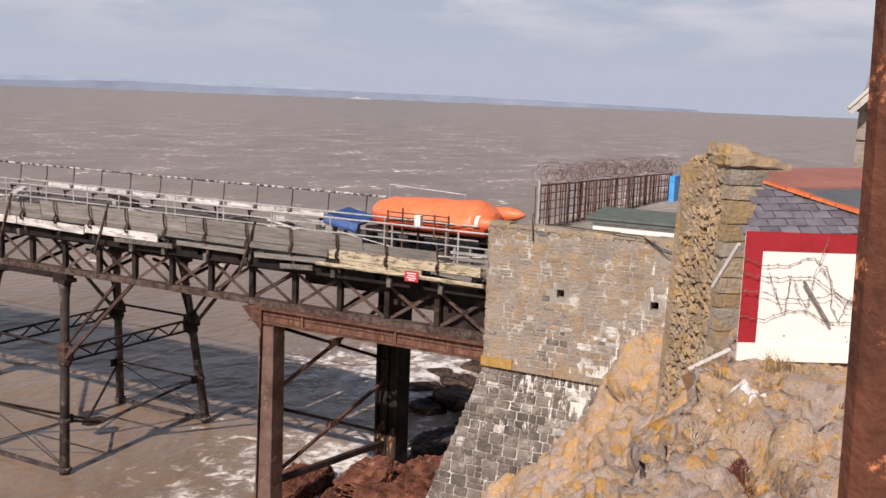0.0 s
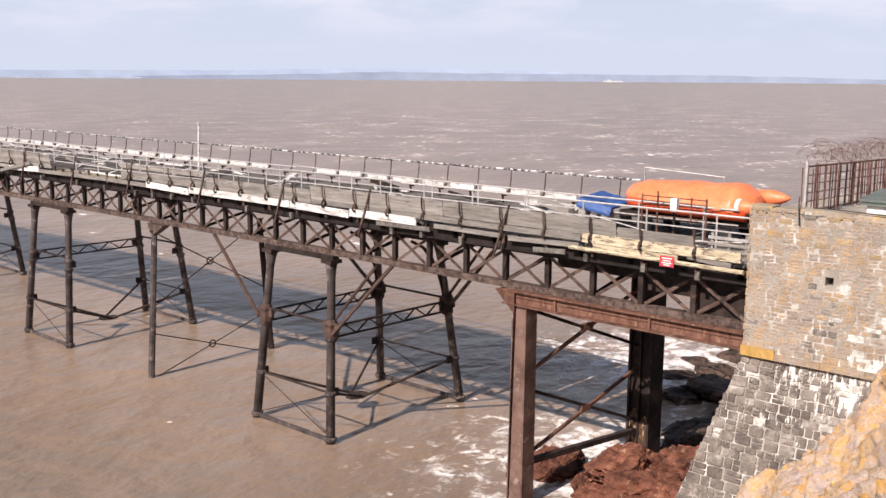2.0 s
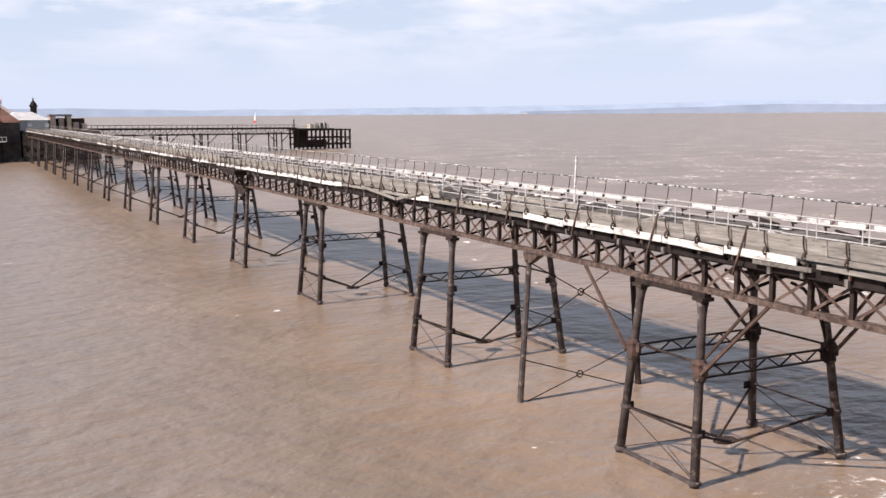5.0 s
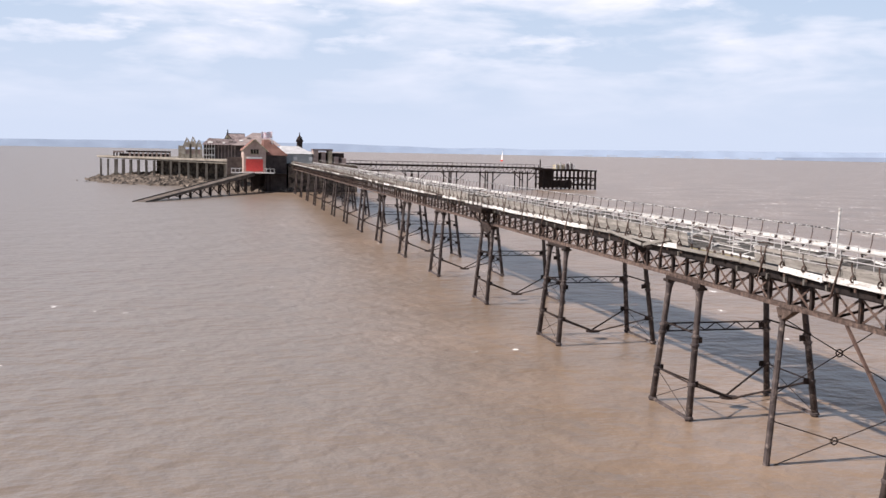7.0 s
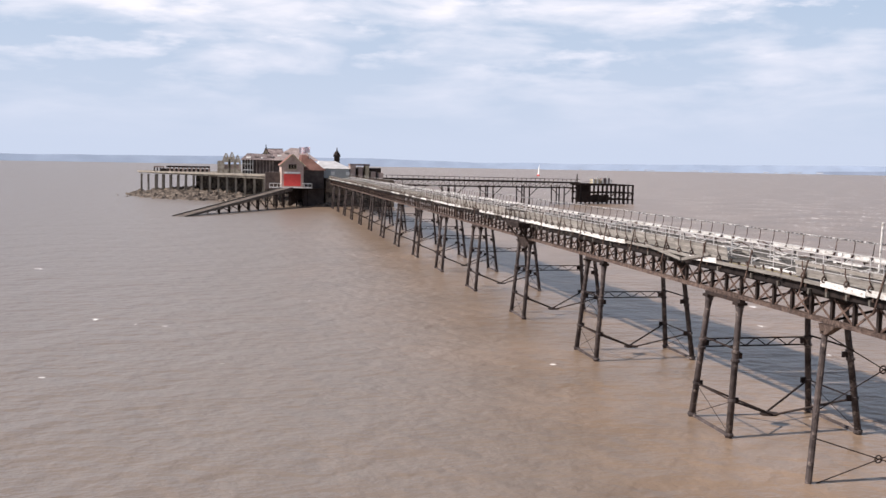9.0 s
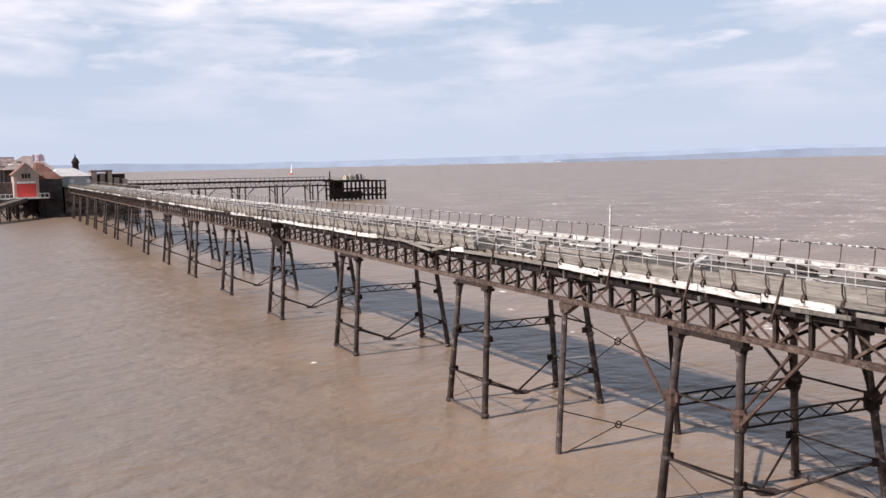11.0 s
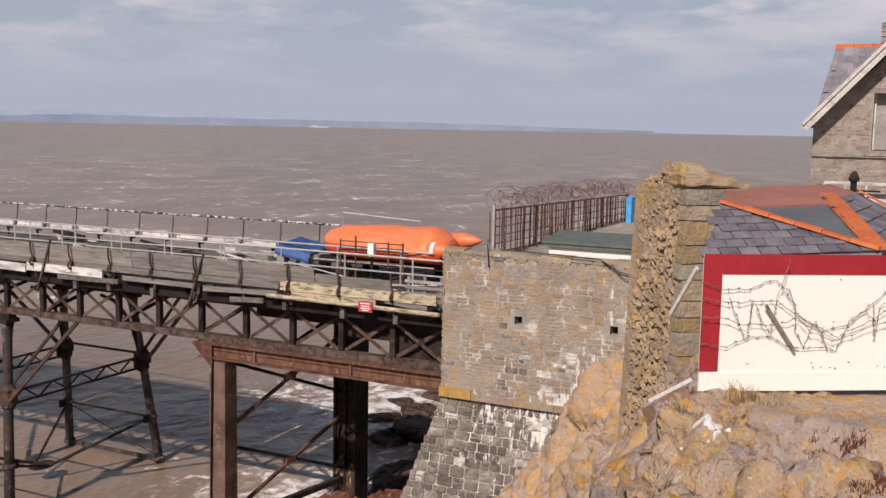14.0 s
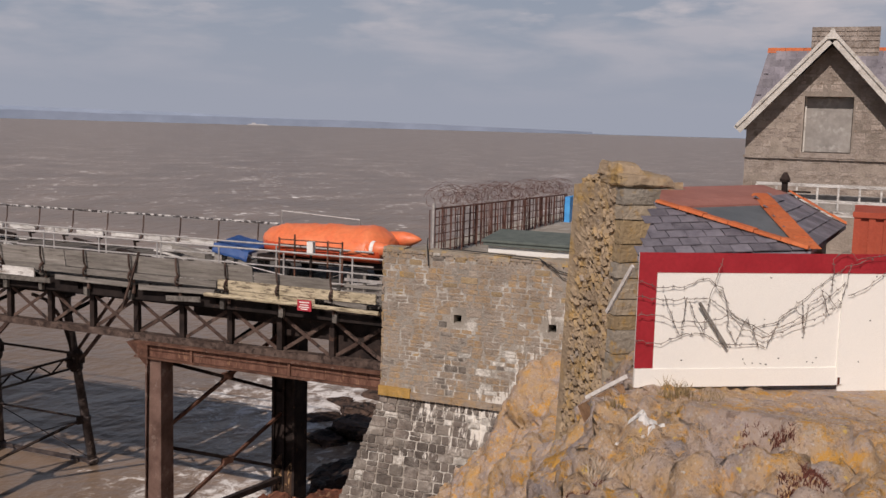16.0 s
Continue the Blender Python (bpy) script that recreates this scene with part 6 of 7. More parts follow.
# slates on the front slope of the main roof
up_roof = Vector((1.0, 0, 1.75)).normalized()
roof_turn = Matrix((Vector((0, 1, 0)), up_roof, Vector((0, 1, 0)).cross(up_roof))).transposed().to_4x4()
out_roof = Vector((-1.75, 0, 1.0)).normalized()
slate_bm = bmesh.new()
solid(slate_bm, [(0.004, 0, 0.0), (0.256, 0, 0.0), (0.256, 0.27, -0.006), (0.004, 0.27, -0.006)], [(0.004, 0, -0.016), (0.256, 0, -0.014), (0.256, 0.27, -0.012), (0.004, 0.27, -0.012)])
slate_me = mesh_of("slate", slate_bm, SLATE)
for j in range(9):
    for i in range(28):
        y = 1.74 - 0.26 * i - 0.13 * (j % 2)
        c = Vector((2.4, y, 14.5)) + up_roof * (0.215 * j) + out_roof * (0.022 + rng.uniform(0, 0.006))
        if y > -3.6 and y + 0.26 < 2.0 - 0.035 * j:
            again("slate", slate_me, house, Matrix.Translation(c) @ roof_turn)
balcony = thing("balcony_rail", "white flaking balcony railing before the house", "railing", (22.4, 0, 0))
part("floor_edge", one(box, 0, 1.4, -2.5, 1.95, 12.42, 12.52), PALE_WOOD, balcony)
for z in (13.04, 12.72):
    part("rail", one(box, -0.03, 0.03, -2.5, 1.92, z - 0.03, z + 0.03), PALE_WOOD, balcony)
for i in range(11):
    part("baluster", one(box, -0.02, 0.02, 1.9 - 0.4 * i, 1.94 - 0.4 * i, 12.5, 13.02), PALE_WOOD, balcony)
part("back_panel", one(box, 0.3, 0.34, -2.5, 1.4, 12.5, 12.85), BOARD, balcony)
lamp = thing("lantern_post", "short black iron post with a turned cap", "post", (21.9, 1.33, 0))
part("shaft", one(tube, [(0, 0, 12.4), (0, 0, 13.12)], 0.06, 8), IRON, lamp)
part("cap", one(tube, [(0, 0, 13.1), (0, 0, 13.16), (0, 0, 13.24), (0, 0, 13.3)], [0.09, 0.11, 0.07, 0.03], 10), IRON, lamp)
part("arm", one(tube, [(0, 0.5, 12.92), (0, -0.5, 12.92)], 0.02, 5), IRON, lamp)
store = thing("red_container", "orange-red ribbed steel container", "container", (16.2, 0.02, 0))
CONT = surface("orange red container paint", (0.36, 0.055, 0.025), (0.46, 0.085, 0.04), 1.5, 0.6, 0, 0.1, vary=0.03)
part("body", one(box, 0.04, 2.4, -3.5, -0.03, 10.5, 12.92), CONT, store)
for i in range(16):
    part("rib", one(box, 0.0, 0.05, -0.12 - 0.2 * i, -0.03 - 0.2 * i, 10.55, 12.88), CONT, store)
part("top_rail", one(box, -0.02, 0.08, -3.5, -0.01, 12.88, 12.96), CONT, store)

# ---- rusty post by the path ----
bm = bmesh.new()
tube(bm, [(0.762, -0.085, 12.3), (0.76, -0.07, 13.7), (0.76, -0.060, 14.16), (0.757, -0.05, 14.7)], 0.028, 10)
whole("fence_post", bm, RUST_POST, "rusty steel fence post with flaking orange paint", "post")


# ---- rocks at the water's edge ----
RED_ROCK = surface("red iron-stained shore rock", (0.062, 0.024, 0.017), (0.21, 0.082, 0.050), 2.4, 0.8, 0.0, 1.0, (0.30, 0.19, 0.115), 0.63, 7.0, 0.2, soft=0.06)


def boulder(x, y, z, r, seed, mat=None, flat=0.6):
    """A rock broken along a dozen planes, then pitted."""
    g = random.Random(seed * 13)
    cuts = []
    for _ in range(13):
        n = Vector((g.gauss(0, 1), g.gauss(0, 1), g.gauss(0.2, 0.8))).normalized()
        cuts.append((n, g.uniform(0.50, 0.88)))
    bm = bmesh.new()
    bmesh.ops.create_icosphere(bm, subdivisions=5 if mat else 4, radius=1.0)
    for v in bm.verts:
        p = v.co.copy()
        for n, d in cuts:
            k = p.dot(n) - d
            if k > 0:
                p -= n * k
        p += v.co * (0.13 * noise.noise(p * 2.4 + Vector((seed * 3.1, 0, 0))) + 0.12 * abs(noise.noise(p * 5 + Vector((0, 0, seed)))) + 0.06 * noise.noise(p * 12 + Vector((seed, 0, 0))) - 0.12 * max(0.0, 1 - abs(noise.noise(p * 3.0 + Vector((seed, 0, 4)))) / 0.08))
        v.co = Vector((p.x * r * 1.25, p.y * r * 1.1, p.z * r * flat))
    label = "rough red-brown boulder at the water's edge" if mat else "wet boulder at the water's edge, darkened for the abutment's shade"
    ob = whole("boulder", bm, mat or SHADED_SHORE, label, "rock", "shore rocks", at=(x, y, z))
    ob.rotation_euler.z = seed * 1.7
    return ob


RED_SPOTS = ((28.7, 17.3, 0.55, 1.5), (29.9, 16.3, 0.7, 1.4), (27.5, 15.7, 0.7, 1.5), (28.9, 14.6, 1.1, 1.7), (26.5, 14.2, 0.8, 1.3), (26.9, 17.6, 0.1, 0.9), (25.6, 13.6, 0.8, 1.1), (28.4, 20.2, 0.0, 1.25), (27.2, 20.9, -0.15, 0.7),
             (31.4, 15.6, 0.5, 1.3), (32.8, 15.2, 0.6, 1.3), (26.0, 16.3, 0.2, 0.9), (30.9, 17.2, 0.1, 0.8), (29.3, 18.6, 0.1, 0.8), (27.9, 18.7, 0.1, 0.6))
# rocks behind the column, their shade partly put into the rock colour
DARK_SPOTS = ((33.6, 16.2, 0.5, 1.6), (35.6, 15.0, 0.7, 1.8), (33.2, 14.4, 0.9, 1.6), (34.6, 17.2, 0.3, 1.3), (36.8, 16.0, 0.5, 1.5), (33.4, 17.6, 0.2, 1.1), (34.9, 18.6, 0.1, 1.0), (35.4, 16.4, 0.4, 1.5), (39.0, 21.0, 0.1, 1.1), (40.4, 20.2, 0.3, 1.5), (37.6, 17.4, 0.4, 1.4), (42.0, 23.0, 0.0, 0.8), (43.2, 21.6, 0.1, 1.1),
              (45.0, 23.4, -0.1, 0.8), (47.0, 22.0, 0.1, 1.2), (29.4, 19.3, -0.15, 0.55), (32.3, 18.7, -0.1, 0.6), (36.2, 20.1, -0.2, 0.6), (40.6, 24.1, -0.2, 0.6))
for k, (x, y, z, r) in enumerate(RED_SPOTS):
    boulder(x, y, z, r, k + 1, RED_ROCK)
for k, (x, y, z, r) in enumerate(DARK_SPOTS):
    boulder(x, y, z, r, k + 31, None, 0.42)

# ---- island ----
ISL = surface("island rock", (0.085, 0.067, 0.055), (0.28, 0.23, 0.185), 0.5, 0.9, 0, 0.8, (0.035, 0.03, 0.027), 0.55, 2.0)
CONC = surface("stained concrete", (0.20, 0.175, 0.145), (0.32, 0.29, 0.245), 0.3, 0.9, 0, 0.3, fine=2.0)
SHED = surface("render and stone", (0.35, 0.265, 0.23), (0.50, 0.395, 0.345), 0.4, 0.9, 0, 0.3, fine=2.0)
PANTILE = surface("red brown tile roof", (0.15, 0.075, 0.06), (0.25, 0.135, 0.11), 0.4, 0.85, 0, 0.3, fine=3.0)
GREYROOF = surface("grey brown slate roof", (0.13, 0.10, 0.098), (0.32, 0.26, 0.25), 0.6, 0.8, 0, 0.3, fine=2.0)
REDDOOR = surface("red boathouse door", (0.55, 0.045, 0.04), (0.65, 0.07, 0.055), 0.5, 0.6, 0, 0.1, fine=3)
bm = bmesh.new()
nx, ny = 150, 120
g = []
for i in range(nx + 1):
    row = []
    for j in range(ny + 1):
        x, y = -78 + 160 * i / nx, 322 + 185 * j / ny
        d = math.hypot((x - 6) / 54, (y - 436) / 74)
        d2 = math.hypot((x - 22) / 17, (y - 350) / 24)
        row.append(bm.verts.new((x, y, max(-2.5, 2.5 * (1.0 - d ** 4), 2.0 * (1.0 - d2 ** 4)) + 1.7 * noise.fractal((x * .22 + y * .08, y * .45, 1), 0.8, 2, 6))))
    g.append(row)
for i in range(nx):
    for j in range(ny):
        bm.faces.new((g[i][j], g[i + 1][j], g[i + 1][j + 1], g[i][j + 1]))
whole("island", bm, ISL, "low rocky island at the pier's end", "island", kind="structure")


def gabled(bm, x0, x1, y0, y1, z0, ze, zr):
    """A gabled block whose ridge runs along y."""
    c = (x0 + x1) / 2
    a = [(x0, z0), (x1, z0), (x1, ze), (c, zr), (x0, ze)]
    solid(bm, [(x, y0, z) for x, z in a], [(x, y1, z) for x, z in a])


def pitched(bm, x0, x1, y0, y1, ze, zr, t=0.25, over=0.5):
    c = (x0 + x1) / 2
    for s, xe in ((-1, x0 - over), (1, x1 + over)):
        solid(bm, [(xe, y0 - over, ze - 0.3), (c, y0 - over, zr), (c, y1, zr), (xe, y1, ze - 0.3)], [(xe, y0 - over, ze - 0.3 + t), (c, y0 - over, zr + t), (c, y1, zr + t), (xe, y1, ze - 0.3 + t)])


station = thing("lifeboat_station", "gabled boathouse with a red door above a slipway", "boathouse", (0, 325, 0))
part("wall", one(gabled, 9.4, 16.3, 0, 26, 5.8, 13.2, 16.3), SHED, station)
part("roof", one(pitched, 9.4, 16.3, 0, 26, 13.2, 16.3), PANTILE, station)
part("door", one(box, 10.1, 15.4, -0.2, 0.02, 6.5, 10.3), REDDOOR, station, "large red boathouse door")
part("name_board", one(box, 10.3, 15.2, -0.25, 0.02, 10.5, 11.0), WHITE, station, "white board over the door")
gable_window = part("gable_window", one(box, 11.5, 14.1, -0.12, 0.02, 12.0, 13.4), IRON, station)
for x in (11.45, 12.3, 13.15, 14.0):
    part("mullion", one(box, x, x + 0.14, -0.2, -0.12, 12.0, 13.4), CREAM_WOOD, gable_window)
part("sill", one(box, 11.3, 14.3, -0.3, -0.02, 11.8, 12.0), CREAM_WOOD, gable_window)
for s in (-1, 1):
    bm = bmesh.new()
    beam(bm, (12.85, -0.7, 16.5), (12.85 + s * 4.1, -0.7, 12.75), 0.2, 0.35)
    part("bargeboard", bm, CREAM_WOOD, station)
# dark block stands in for the shaded recess beside the boathouse
part("side_lean_to", one(box, 4.5, 9.3, 16, 24, 5.0, 10.7), surface("dark recess fill", (0.07, 0.058, 0.054), (0.15, 0.125, 0.115), .5, .9, 0, .3, fine=3), station)
part("balcony", one(box, 5.5, 18.8, -3.0, 0.0, 5.9, 6.2), PALE_WOOD, station)
for x in [5.5 + 1.2 * i for i in range(12)]:
    if not 9.5 < x < 15.8:
        part("baluster", one(box, x, x + 0.15, -3.0, -2.85, 6.2, 7.4), WHITE, station)
part("balcony_rail", one(box, 15.8, 18.8, -3.0, -2.85, 7.3, 7.5), WHITE, station)
part("balcony_rail", one(box, 5.5, 9.4, -3.0, -2.85, 7.3, 7.5), WHITE, station)
for x in (8.0, 17.5):
    part("prop", one(beam, (x, -1.5, 5.9), (x, -1.5, -1), 0.4, 0.4), IRON, station)
for x in (9.8, 12.0, 14.2, 16.4):
    for y in (0.6, 6.0):
        part("timber_leg", one(beam, (x, y, -1), (x, y, 5.8), 0.45, 0.45), IRON, station)
part("floor", one(box, 9.0, 23.5, 0.0, 24, 5.5, 5.79), IRON, station)
# solid dark block in place of the shaded space behind the legs
part("undercroft", one(box, 12.5, 23.5, 7.0, 24, -1, 5.49), IRON, station, "dark block for the shaded undercroft")
annex = thing("station_annex", "red-tiled annex beside the boathouse", "building", (0, 326, 0))
part("wall", one(box, 16.3, 23.0, 2, 20, 0, 11.6), surface("dark boarded wall", (0.05, 0.04, 0.04), (0.10, 0.085, 0.08), .5, .9, 0, .3, fine=3), annex)
part("roof", one(solid, [(15.6, 1.2, 11.6), (23.6, 1.2, 11.6), (23.6, 21, 11.6), (15.6, 21, 11.6)], [(16.0, 5, 16.6), (17.5, 5, 16.6), (17.5, 21, 16.6), (16.0, 21, 16.6)]), PANTILE, annex)
slip = thing("slipway", "timber slipway descending into the water on trestles", "slipway", (0, 0, 0))
S0, S1 = Vector((-18.0, 261, 0.0)), Vector((11.0, 322, 6.0))
side_way = (S1 - S0).cross(Vector((0, 0, 1))).normalized() * 1.9
# deck brown made lighter for the sunlit top
part("deck", one(solid, [S0 - side_way - Vector((0, 0, 0.3)), S0 + side_way - Vector((0, 0, 0.3)), S1 + side_way - Vector((0, 0, 0.9)), S1 - side_way - Vector((0, 0, 0.9))], [S0 - side_way, S0 + side_way, S1 + side_way, S1 - side_way]),
     surface("slipway timber lightened for sun", (0.075, 0.06, 0.05), (0.19, 0.155, 0.13), .5, .85, 0, .3, fine=3), slip)
for k in (-1, 1):
    part("kerb", one(beam, S0 + side_way * k * 0.95 + Vector((0, 0, 0.1)), S1 + side_way * k * 0.95 + Vector((0, 0, 0.1)), 0.25, 0.25), DECK_WOOD, slip)
sd = (S1 - S0).normalized().cross(Vector((0, 0, 1))).normalized()
for i in range(3, 11):
    p = S0.lerp(S1, i / 11)
    for s in (-1.7, 1.7):
        part("prop", one(beam, p + sd * s + Vector((0, 0, -0.3)), (p + sd * s).to_2d().to_3d() + Vector((0, 0, -1)), 0.45, 0.45), IRON, slip)
    q = S0.lerp(S1, (i + 1) / 11)
    for a, b in ((p, q),):
        part("brace", one(beam, (a.x - sd.x * 1.7, a.y - sd.y * 1.7, 0.2), (b.x - sd.x * 1.7, b.y - sd.y * 1.7, b.z - 0.4), 0.18, 0.18), IRON, slip)
        part("brace", one(beam, (a.x - sd.x * 1.7, a.y - sd.y * 1.7, a.z - 0.4), (b.x - sd.x * 1.7, b.y - sd.y * 1.7, 0.2), 0.18, 0.18), IRON, slip)
prom = thing("promenade_deck", "concrete promenade deck on thin columns above the rocks", "promenade", (0, 0, 0))
F0, F1 = Vector((-47.0, 446, 0)), Vector((6.5, 362, 0))
part("slab", one(solid, [F0 + Vector((0, 0, 8.6)), F1 + Vector((0, 0, 8.0)), (14, 366, 8.0), (14, 470, 8.0), (-47, 470, 8.6)], [F0 + Vector((0, 0, 9.45)), F1 + Vector((0, 0, 9.45)), (14, 366, 9.45), (14, 470, 9.45), (-47, 470, 9.45)]), CONC, prom)
fd = (F1 - F0).normalized()
fb = Vector((-fd.y, fd.x, 0))
part("edge_beam", one(beam, F0 - fb * 0.3 + Vector((0, 0, 9.2)), F1 - fb * 0.3 + Vector((0, 0, 9.2)), 0.5, 0.65), CONC, prom)
for i in range(16):
    p = F0.lerp(F1, (i + 0.25) / 16)
    part("column", one(beam, p + fb * 0.5 + Vector((0, 0, -1)), p + fb * 0.5 + Vector((0, 0, 8.2)), 0.75, 0.75), CONC, prom)
    if i % 2 or i < 5:
        q = p + fb * 7 + fd * 1.5
        part("column", one(beam, q + Vector((0, 0, -1)), q + Vector((0, 0, 8.2)), 0.5, 0.5), CONC, prom)
part("back_wall", one(beam, F0.lerp(F1, 0.26) + fb * 13 + Vector((0, 0, 3.5)), F1 + fb * 13 + Vector((0, 0, 3.5)), 1.0, 9.0), ISL, prom)
shelter = thing("open_shelter", "long low roofless shelter with square openings", "shelter", (0, 432, 0))
part("wall_head", one(box, -34.5, -17, 0, 0.5, 11.1, 11.8), IRON, shelter)
part("wall_head", one(box, -39.6, -35.4, 0, 0.5, 11.0, 11.6), SHED, shelter)
for i in range(4):
    part("pier", one(box, -39.6 + 1.2 * i, -39.1 + 1.2 * i, 0, 0.5, 9.46, 11.0), IRON, shelter)
for i in range(2, 12):
    part("pier", one(box, -37 + 1.76 * i, -36.3 + 1.76 * i, 0, 0.5, 9.46, 11.1), SHED, shelter)
part("back_wall", one(box, -37, -17, 3, 3.4, 9.46, 10.6), IRON, shelter)
# dark roof timbers, and the verandah's shaded opening painted as a dark wall
VERANDAH = surface("dark timber and verandah shade", (0.085, 0.067, 0.063), (0.17, 0.135, 0.125), .5, .9, 0, .3, fine=3)
pav = thing("pavilion", "derelict pavilion with patched slate roofs and verandah", "pavilion", (0, 398, 0))
part("wall", one(box, 0.6, 13, 3, 25, 9.45, 14.9), VERANDAH, pav, "dark wall standing for the shaded verandah")
part("front_wall", one(box, -3.4, 0.6, 1.6, 14, 9.45, 14.8), IRON, pav)
for i in range(5):
    part("bay_post", one(box, -3.6 + 1.0 * i, -3.3 + 1.0 * i, 1.2, 1.5, 9.5, 14.7), PALE_WOOD, pav, "peeling white bay post")
part("bay_sill", one(box, -3.6, 0.8, 1.15, 1.55, 10.6, 11.0), PALE_WOOD, pav)
part("bay_rail", one(box, -3.6, 0.8, 1.15, 1.55, 13.0, 13.3), PALE_WOOD, pav)
for i in range(6):
    part("verandah_post", one(box, 1.9 + 1.25 * i, 2.1 + 1.25 * i, 0.6, 0.85, 9.45, 14.7), SHED, pav)
part("front_roof", one(solid, [(-4.2, -0.2, 14.75), (8.2, -0.2, 14.75), (8.2, 16, 14.75), (-4.2, 16, 14.75)], [(-1.6, 5, 17.3), (8.2, 5, 17.0), (8.2, 9, 17.0), (-1.6, 9, 17.3)]), GREYROOF, pav)
part("rear_roof", one(solid, [(3.6, 9, 15.5), (13.5, 9, 15.5), (13.5, 24, 15.5), (3.6, 24, 15.5)], [(5.4, 15.5, 19.2), (12.3, 15.5, 19.2), (12.3, 17, 19.2), (5.4, 17, 19.2)]), GREYROOF, pav)
part("main_roof", one(solid, [(7.4, -0.6, 14.7), (26, -0.6, 14.7), (26, 30, 14.7), (7.4, 30, 14.7)], [(15.5, 12, 19.8), (19.5, 12, 19.6), (19.5, 18, 19.6), (15.5, 18, 19.8)]), surface("mauve grey slate", (0.22, 0.175, 0.165), (0.36, 0.295, 0.275), 0.5, 0.8, 0, 0.3, (0.13, 0.10, 0.095), 0.64, 2.0), pav, "broad mauve slate hip")
part("ridge", one(box, 5.2, 12.5, 15.9, 16.6, 19.1, 19.45), VERANDAH, pav)
part("gablet", one(gabled, 4.3, 7.0, 6.5, 14, 16.0, 16.6, 18.9), CREAM_WOOD, pav, "small pale gablet")
part("gablet_window", one(box, 5.2, 6.1, 6.4, 6.52, 16.3, 17.4), IRON, pav)
for s in (-1, 1):
    part("gablet_verge", one(beam, (5.65, 6.3, 19.2), (5.65 + s * 1.8, 6.3, 16.2), 0.2, 0.3), VERANDAH, pav)
part("finial", one(box, 5.45, 5.85, 6.3, 6.7, 18.8, 20.7), IRON, pav)
for k, (bx, by) in enumerate(((-2.0, 1.0), (1.2, 1.6), (3.6, 0.8), (6.0, 1.9), (10.0, 3.0), (13.0, 5.5))):
    w, zz = rng.uniform(0.8, 2.0), (14.8 + (by + 0.2) * 0.47 if bx < 8 else 14.75 + (by + 0.6) * 0.405)
    part("patch", one(solid, [(bx, by, zz), (bx + w, by, zz), (bx + w, by + 1.2, zz + 0.5), (bx, by + 1.2, zz + 0.5)], [(bx, by, zz + 0.12), (bx + w, by, zz + 0.12), (bx + w, by + 1.2, zz + 0.62), (bx, by + 1.2, zz + 0.62)]), VERANDAH if k % 2 else PALE_WOOD, pav, "torn patch of roofing")


def ruin_wall(bm, x0, w, top, apex):
    """A bay with two empty windows under a broken pointed gable."""
    for q0, q1, z0, z1 in ((0, 0.28, 9.4, top), (0.72, 1.0, 9.4, top), (0.28, 0.72, 9.4, 11.0), (0.28, 0.72, 13.6, top)):
        box(bm, x0 + w * q0, x0 + w * q1, 0, 0.6, z0, z1)
    for q0, q1, e0, e1, cut in ((0.0, 0.36, 0.40, 0.50, 0.0), (1.0, 0.60, 0.62, 0.50, 0.35)):
        solid(bm, [(x0 + w * q0, 0, top), (x0 + w * q1, 0, top), (x0 + w * q1, 0.6, top), (x0 + w * q0, 0.6, top)],
              [(x0 + w * e0, 0, apex - cut), (x0 + w * e1, 0, apex - 0.2), (x0 + w * e1, 0.6, apex - 0.2), (x0 + w * e0, 0.6, apex - cut)])
    box(bm, x0 + w * 0.30, x0 + w * 0.70, 0.1, 0.5, top, top + (apex - top) * 0.35)


RUIN = surface("pale broken masonry", (0.40, 0.34, 0.26), (0.62, 0.55, 0.45), 0.7, 0.9, 0, 0.4, (0.22, 0.18, 0.14), 0.6, 3.0)
ruin = thing("ruined_house", "pale roofless ruin with three broken gables", "ruin", (0, 396, 0))
for x0, w, top, apex in ((-11.0, 3.0, 14.5, 17.3), (-8.6, 2.6, 14.8, 17.7), (-6.3, 2.3, 14.2, 16.6)):
    part("gable_wall", one(ruin_wall, x0 + 0.02, w - 0.04, top, apex), RUIN, ruin)
part("low_wall", one(box, -12.8, -11.0, 0.0, 0.6, 9.4, 14.2), RUIN, ruin)
part("side_wall", one(box, -12.8, -12.2, 0.6, 8, 9.4, 13.2), RUIN, ruin)
part("inner_wall", one(box, -12, -4, 6, 6.5, 9.4, 12.9), SHED, ruin)
white = thing("white_hall", "low white hall with a pale shallow roof", "hall", (0, 338, 0))
part("wall", one(box, 21.5, 32.0, 0, 16, 6, 12.2), surface("pale grey render", (0.42, 0.45, 0.44), (0.55, 0.57, 0.56), .4, .8, 0, .1, fine=3), white)
part("roof", one(solid, [(21.0, -0.6, 12.2), (32.6, -0.6, 12.2), (32.6, 17, 12.2), (21.0, 17, 12.2)], [(22.5, 6, 14.7), (28, 6, 14.7), (28, 12, 14.7), (22.5, 12, 14.7)]), surface("white sheet roof", (0.5, 0.5, 0.5), (0.68, 0.68, 0.68), .4, .6, 0, .1, fine=3), white)
for x in (26.0, 31.0):
    part("vent", one(box, x, x + 1.2, -0.3, 0.02, 10.0, 11.2), WHITE, white)
tower = thing("clock_tower", "slim dark clock turret with pointed cap", "tower", (28.6, 346, 0))
part("shaft", one(box, -0.9, 0.9, -0.9, 0.9, 10, 16.6), IRON, tower)
part("belfry", one(box, -1.15, 1.15, -1.15, 1.15, 16.2, 16.8), IRON, tower)
